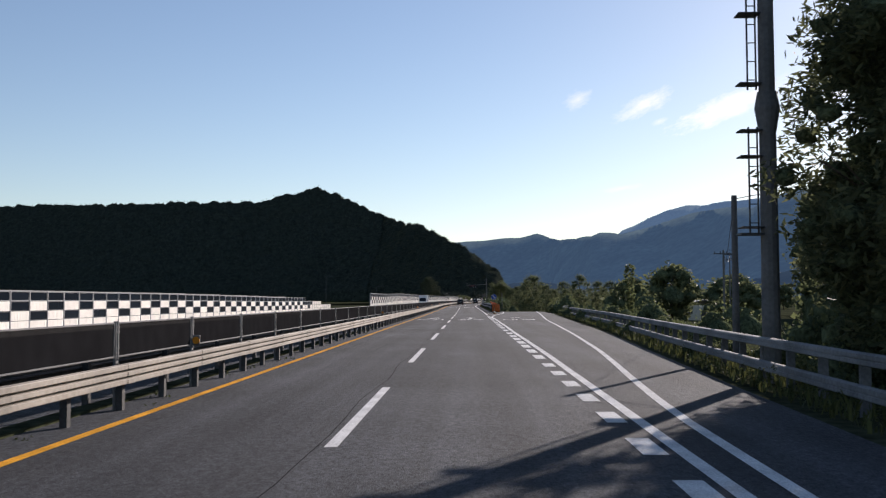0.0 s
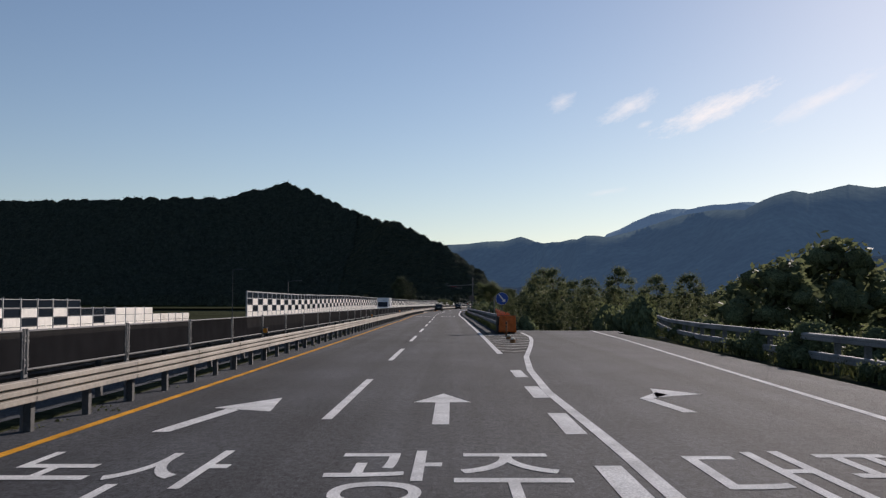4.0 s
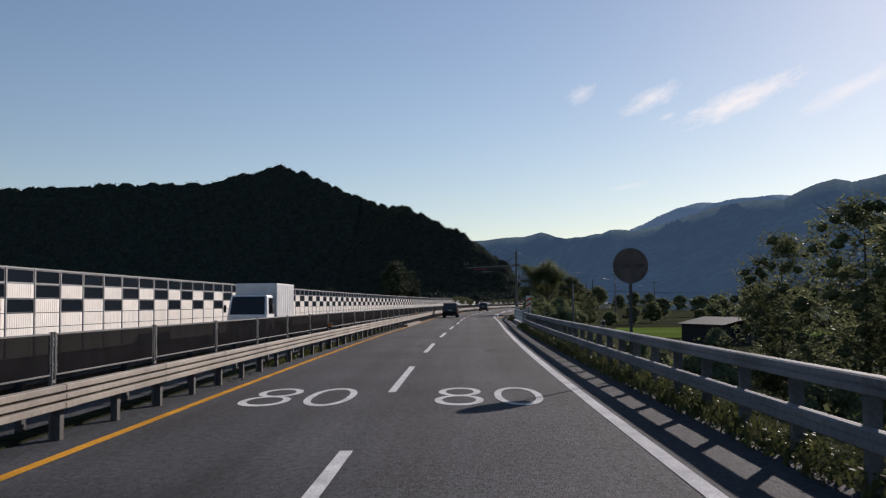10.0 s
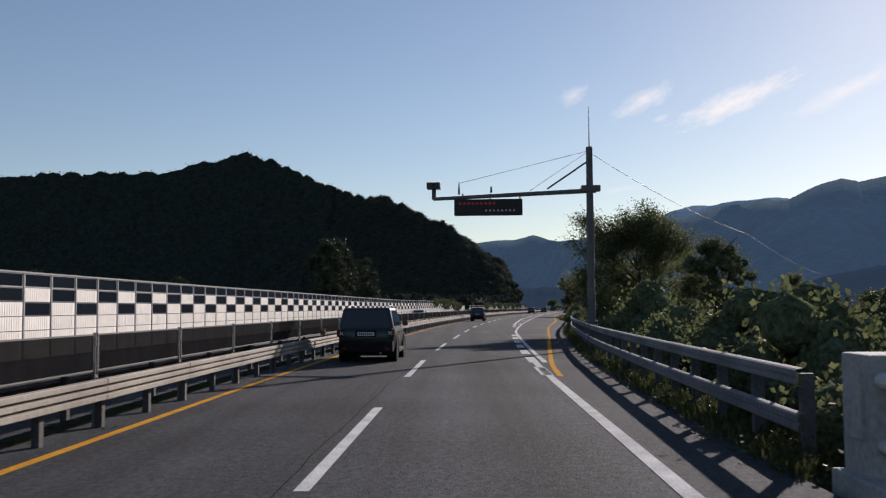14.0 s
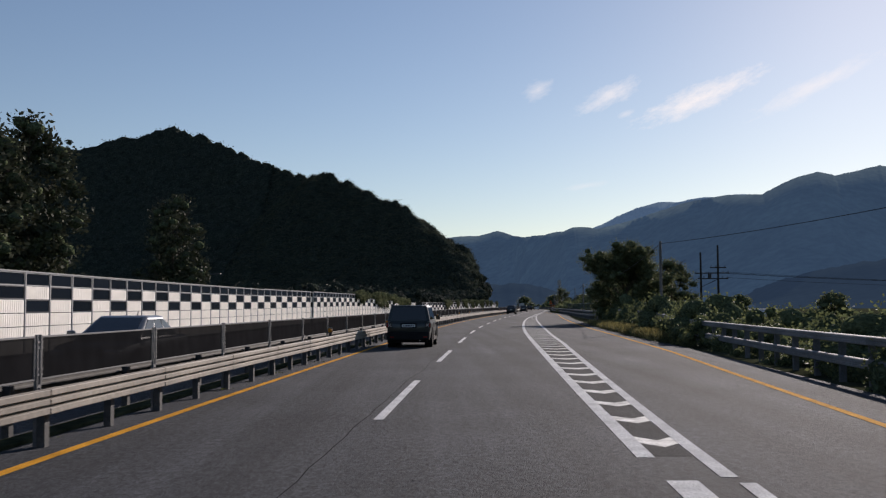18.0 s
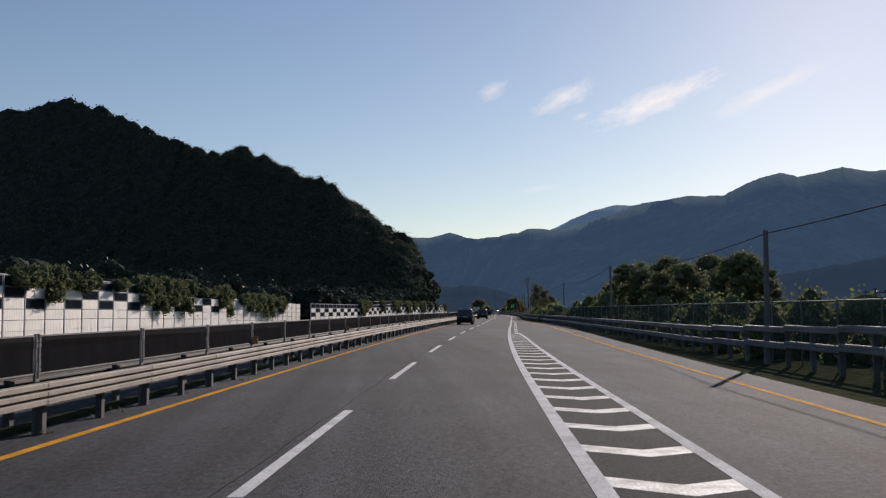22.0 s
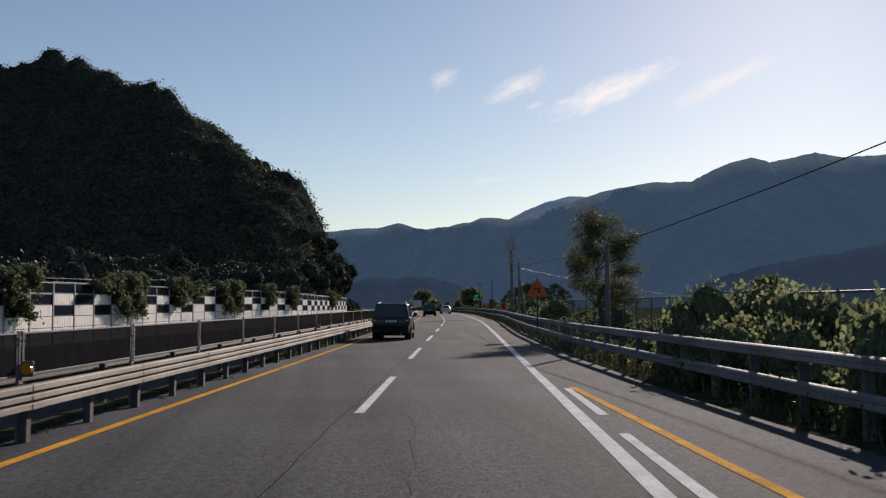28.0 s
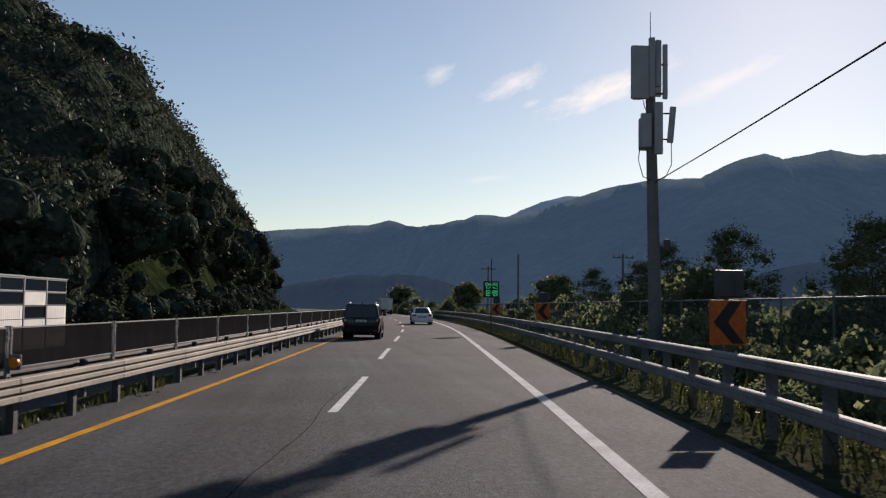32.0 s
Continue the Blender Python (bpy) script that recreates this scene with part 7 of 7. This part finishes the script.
def wagon(name, m, label, paint, L=4.24, W=1.8, H=1.68, suv=True, group="", rails=True, sedan=False):
    """A passenger car with its rear bumper at the origin, heading along y."""
    t = thing(name, m, label, "car", group)
    w = W / 2
    r = .34 if suv else .315
    sh = 1.06 if suv else .93
    ya, yf = L * .205, L * .80
    zb = .30 if suv else .24
    st = [(0, zb + .18, sh - .10, w * .86), (.07, zb + .08, sh - .02, w * .95), (.35, zb, sh, w), (L * .45, zb, sh + .01, w), (L * .68, zb, sh, w), (L * .76, zb, sh - .03, w * .995), (L * .93, zb + .02, sh - .10, w * .95), (L * .985, zb + .08, sh - .22, w * .86), (L, zb + .16, sh - .34, w * .74)]
    if sedan:
        st[0], st[1], st[2] = (0, zb + .2, sh - .06, w * .84), (.08, zb + .1, sh + .03, w * .93), (.5, zb, sh + .03, w)
    part("body", loft_body(st), paint, t)
    if sedan:
        cab = Cabin(.55, L * .76, w * .86, sh - .01, L * .30, L * .52, w * .66, H)
    else:
        cab = Cabin(.05, L * .75, w * .95, sh - .02, .20, L * .55, w * .80, H)
    part("cabin", cab.mesh(.08 if suv else .1), paint, t)
    part("rear_window", cab.pane(0, .09, .91, .10, .88), GLASS_DARK, t)
    part("windscreen", cab.pane(2, .08, .92, .06, .90), GLASS_DARK, t)
    for side, flip in ((1, False), (3, True)):
        for u0, u1, u2, u3 in ((.09, .235, .235, .15), (.27, .57, .57, .275), (.60, .93, .90, .60)) if suv else ((.05, .30, .30, .13), (.33, .60, .60, .33), (.63, .93, .91, .63)):
            a = (u0, u1, u2, u3) if not flip else (1 - u1, 1 - u0, 1 - u3, 1 - u2)
            part("side_window", cab.pane(side, a[0], a[1], .10, .84, .010, a[2], a[3]), GLASS_DARK, t)
    trim = CLADDING if suv else paint
    part("rear_bumper", boxed((-w * .93, -.05, zb), (w * .93, .25, zb + .34), .05), trim, t)
    part("front_bumper", boxed((-w * .84, L - .22, zb), (w * .84, L + .04, zb + .30), .06), trim, t)
    part("grille", boxed((-w * .5, L - .06, zb + .34), (w * .5, L + .015, zb + .47), .015), BLACK, t)
    for sx in (-1, 1):
        part("sill", boxed((sx * w - .06, ya + .42, zb - .04), (sx * w + .02, yf - .42, zb + .10), .02), trim, t)
        if suv:
            tl = part("tail_light", boxed((sx * w * .87 - .12, -.015, sh - .27), (sx * w * .87 + .115, .14, sh - .05), .03), BLACK, t, "square dark tail light")
            part("red_lens", boxed((sx * w * .87 + (.02 if sx > 0 else -.105), -.022, sh - .24), (sx * w * .87 + (.105 if sx > 0 else -.02), .10, sh - .08), .02), LAMP_RED, tl, "red lens")
            for q in (-1, 1):
                part("lens_cross", boxed((-.075, -.004, -.011), (.075, .004, .011)), LAMP_CLEAR, tl, "pale cross", m=pose(sx * w * .87 - sx * .03, -.028, sh - .16, 0, 45 * q, 0))
        else:
            part("tail_light", boxed((sx * w * .70 - .17, -.02, sh - .20), (sx * w * .70 + .17, .2, sh - .07), .03), LAMP_RED, t, "red tail light")
        part("headlight", boxed((sx * w * .68 - .17, L - .22, sh - .33), (sx * w * .68 + .17, L - .01, sh - .19), .04), LAMP_CLEAR, t, "clear headlight")
        part("reflector", boxed((sx * w * .74 - .08, -.062, zb + .10), (sx * w * .74 + .08, -.048, zb + .15)), LAMP_RED, t)
        mr = part("door_mirror", boxed((sx * (w + .09) - .09, L * .645, sh + .02), (sx * (w + .09) + .09, L * .645 + .12, sh + .20), .04), CLADDING if suv else paint, t)
        part("mirror_glass", boxed((sx * (w + .09) - .07, L * .645 - .006, sh + .05), (sx * (w + .09) + .07, L * .645 + .002, sh + .17)), GLASS_DARK, mr)
        for y in (L * .33, L * .54):
            part("door_handle", boxed((sx * w - .012, y, sh - .16), (sx * w + .03, y + .18, sh - .13), .008), paint, t)
        for y in (L * .31, L * .52, L * .70):
            part("door_gap", boxed((sx * w * .999 - .004, y, zb + .12), (sx * w * .999 + .003, y + .008, sh - .06)), BLACK, t)
        if rails and not sedan:
            bm = bmesh.new()
            arc = [Vector((sx * w * .70, .42 + (L * .55 - .42) * k / 8, H - .03 + .10 * math.sin(math.pi * k / 8) ** .5)) for k in range(9)]
            for a, b in zip(arc[:-1], arc[1:]):
                tube(bm, a, b, .02, .02, 8)
            part("roof_rail", bm, RAIL_DARK, t, "satin arched roof rail")
    part("exhaust", tubed((w * .5, -.03, zb - .02), (w * .5, .3, zb - .02), .03, .03, 10), RIM, t)
    part("underbody", boxed((-w * .8, .2, .2), (w * .8, L - .3, zb + .05)), CLADDING, t)
    plate_parts(t, -.012 if suv else -.03, sh - .24 if suv else sh - .34)
    part("plate_recess", boxed((-.33, -.006, sh - .28 if suv else sh - .38), (.33, .02, sh - .08 if suv else sh - .2)), CLADDING, t)
    part("wiper", boxed((-.05, .06, sh + .05), (.38, .075, sh + .07)), BLACK, t)
    part("roof_antenna", tubed((0, .6 if not sedan else L * .33, H - .02), (0, .5 if not sedan else L * .33 - .1, H + .1), .02, .008, 8), BLACK, t)
    add_wheels(t, (ya, yf), w, r, .21, trim if suv else CLADDING, RIM_DARK if suv else RIM)
    return t


def box_truck(m, label, L=6.2, W=2.05, H=2.7, group=""):
    """A light box truck with its rear at the origin, heading along y."""
    t = thing("box_truck", m, label, "truck", group)
    w = W / 2
    bx = part("cargo_box", boxed((-w, 0, .85), (w, L - 1.9, H), .03), BOX_WHITE, t, "pale ribbed cargo box")
    for i in range(9):
        y = .25 + i * (L - 2.4) / 8
        for sx in (-1, 1):
            part("rib", boxed((sx * w - .012, y, .9), (sx * w + .012, y + .05, H - .05)), BOX_WHITE, bx)
    for sx in (-1, 1):
        d = part("rear_door", boxed((sx * .02 if sx > 0 else -w + .05, -.03, .92), (w - .05 if sx > 0 else -.02, .0, H - .07), .01), BOX_WHITE, bx)
        part("door_bar", tubed((sx * .2, -.05, .95), (sx * .2, -.05, H - .1), .018, .018, 8), RIM, d)
    part("chassis", boxed((-.42, .1, .55), (.42, L - .3, .85), .02), CLADDING, t)
    cab = Cabin(L - 1.75, L - .02, w * .92, 1.15, L - 1.7, L - .42, w * .84, 2.12)
    part("cab_lower", boxed((-w * .92, L - 1.75, .42), (w * .92, L, 1.16), .06), PAINT_WHITE, t)
    part("cab", cab.mesh(.07), PAINT_WHITE, t)
    part("windscreen", cab.pane(2, .06, .94, .05, .92), GLASS_DARK, t)
    for side in (1, 3):
        part("side_window", cab.pane(side, .25, .92, .08, .85), GLASS_DARK, t)
    part("bumper", boxed((-w * .93, L - .1, .38), (w * .93, L + .08, .66), .04), PAINT_WHITE, t)
    part("grille", boxed((-w * .6, L - .02, .78), (w * .6, L + .012, .95), .01), BLACK, t)
    for sx in (-1, 1):
        part("headlight", boxed((sx * w * .72 - .14, L - .06, .74), (sx * w * .72 + .14, L + .02, .96), .03), LAMP_CLEAR, t, "clear headlight")
        part("tail_light", boxed((sx * w * .8 - .12, -.05, .58), (sx * w * .8 + .12, .02, .70), .015), LAMP_RED, t, "red tail light")
        part("door_mirror", boxed((sx * (w + .08) - .06, L - .3, 1.3), (sx * (w + .08) + .06, L - .22, 1.65), .02), CLADDING, t)
        part("mudguard", boxed((sx * w * .8 - .18, .35, .5), (sx * w * .8 + .18, .40, .86)), CLADDING, t)
    part("rear_bar", boxed((-w * .9, -.02, .42), (w * .9, .05, .52), .01), CLADDING, t)
    plate_parts(t, -.03, .60)
    add_wheels(t, (1.1, L - .75), w * .93, .35, .22, CLADDING)
    return t


wagon("suv", on_road(367.3, -1.8, .004), "dark grey-green compact off-road car with roof rails driving in its lane", PAINT_GREEN, group="cars in the passing lane")
for q, lat in ((276.3, -1.74), (514, -1.7), (577.5, -1.72), (666, -1.66)):
    wagon("suv", on_road(q, lat, .004), "dark grey compact off-road car with roof rails in the passing lane", PAINT_GREEN, group="cars in the passing lane")
wagon("sedan", on_road(702, 1.7, .004), "white saloon car driving ahead on the bend", PAINT_WHITE, 4.7, 1.82, 1.45, False, sedan=True)
wagon("sedan", on_road(354, -7.2, .004, 180), "dark grey saloon car on the opposite carriageway", PAINT_GREY, 4.6, 1.8, 1.46, False, sedan=True)
wagon("sedan", on_road(422, -7.2, .004, 180), "silver saloon car on the opposite carriageway", PAINT_SILVER, 4.6, 1.8, 1.44, False, sedan=True)
box_truck(on_road(782, 2.3, .004), "grey-white box truck driving ahead", group="box trucks")
box_truck(on_road(215.5, -9.0, .004, 180), "white box truck on the opposite carriageway", group="box trucks")
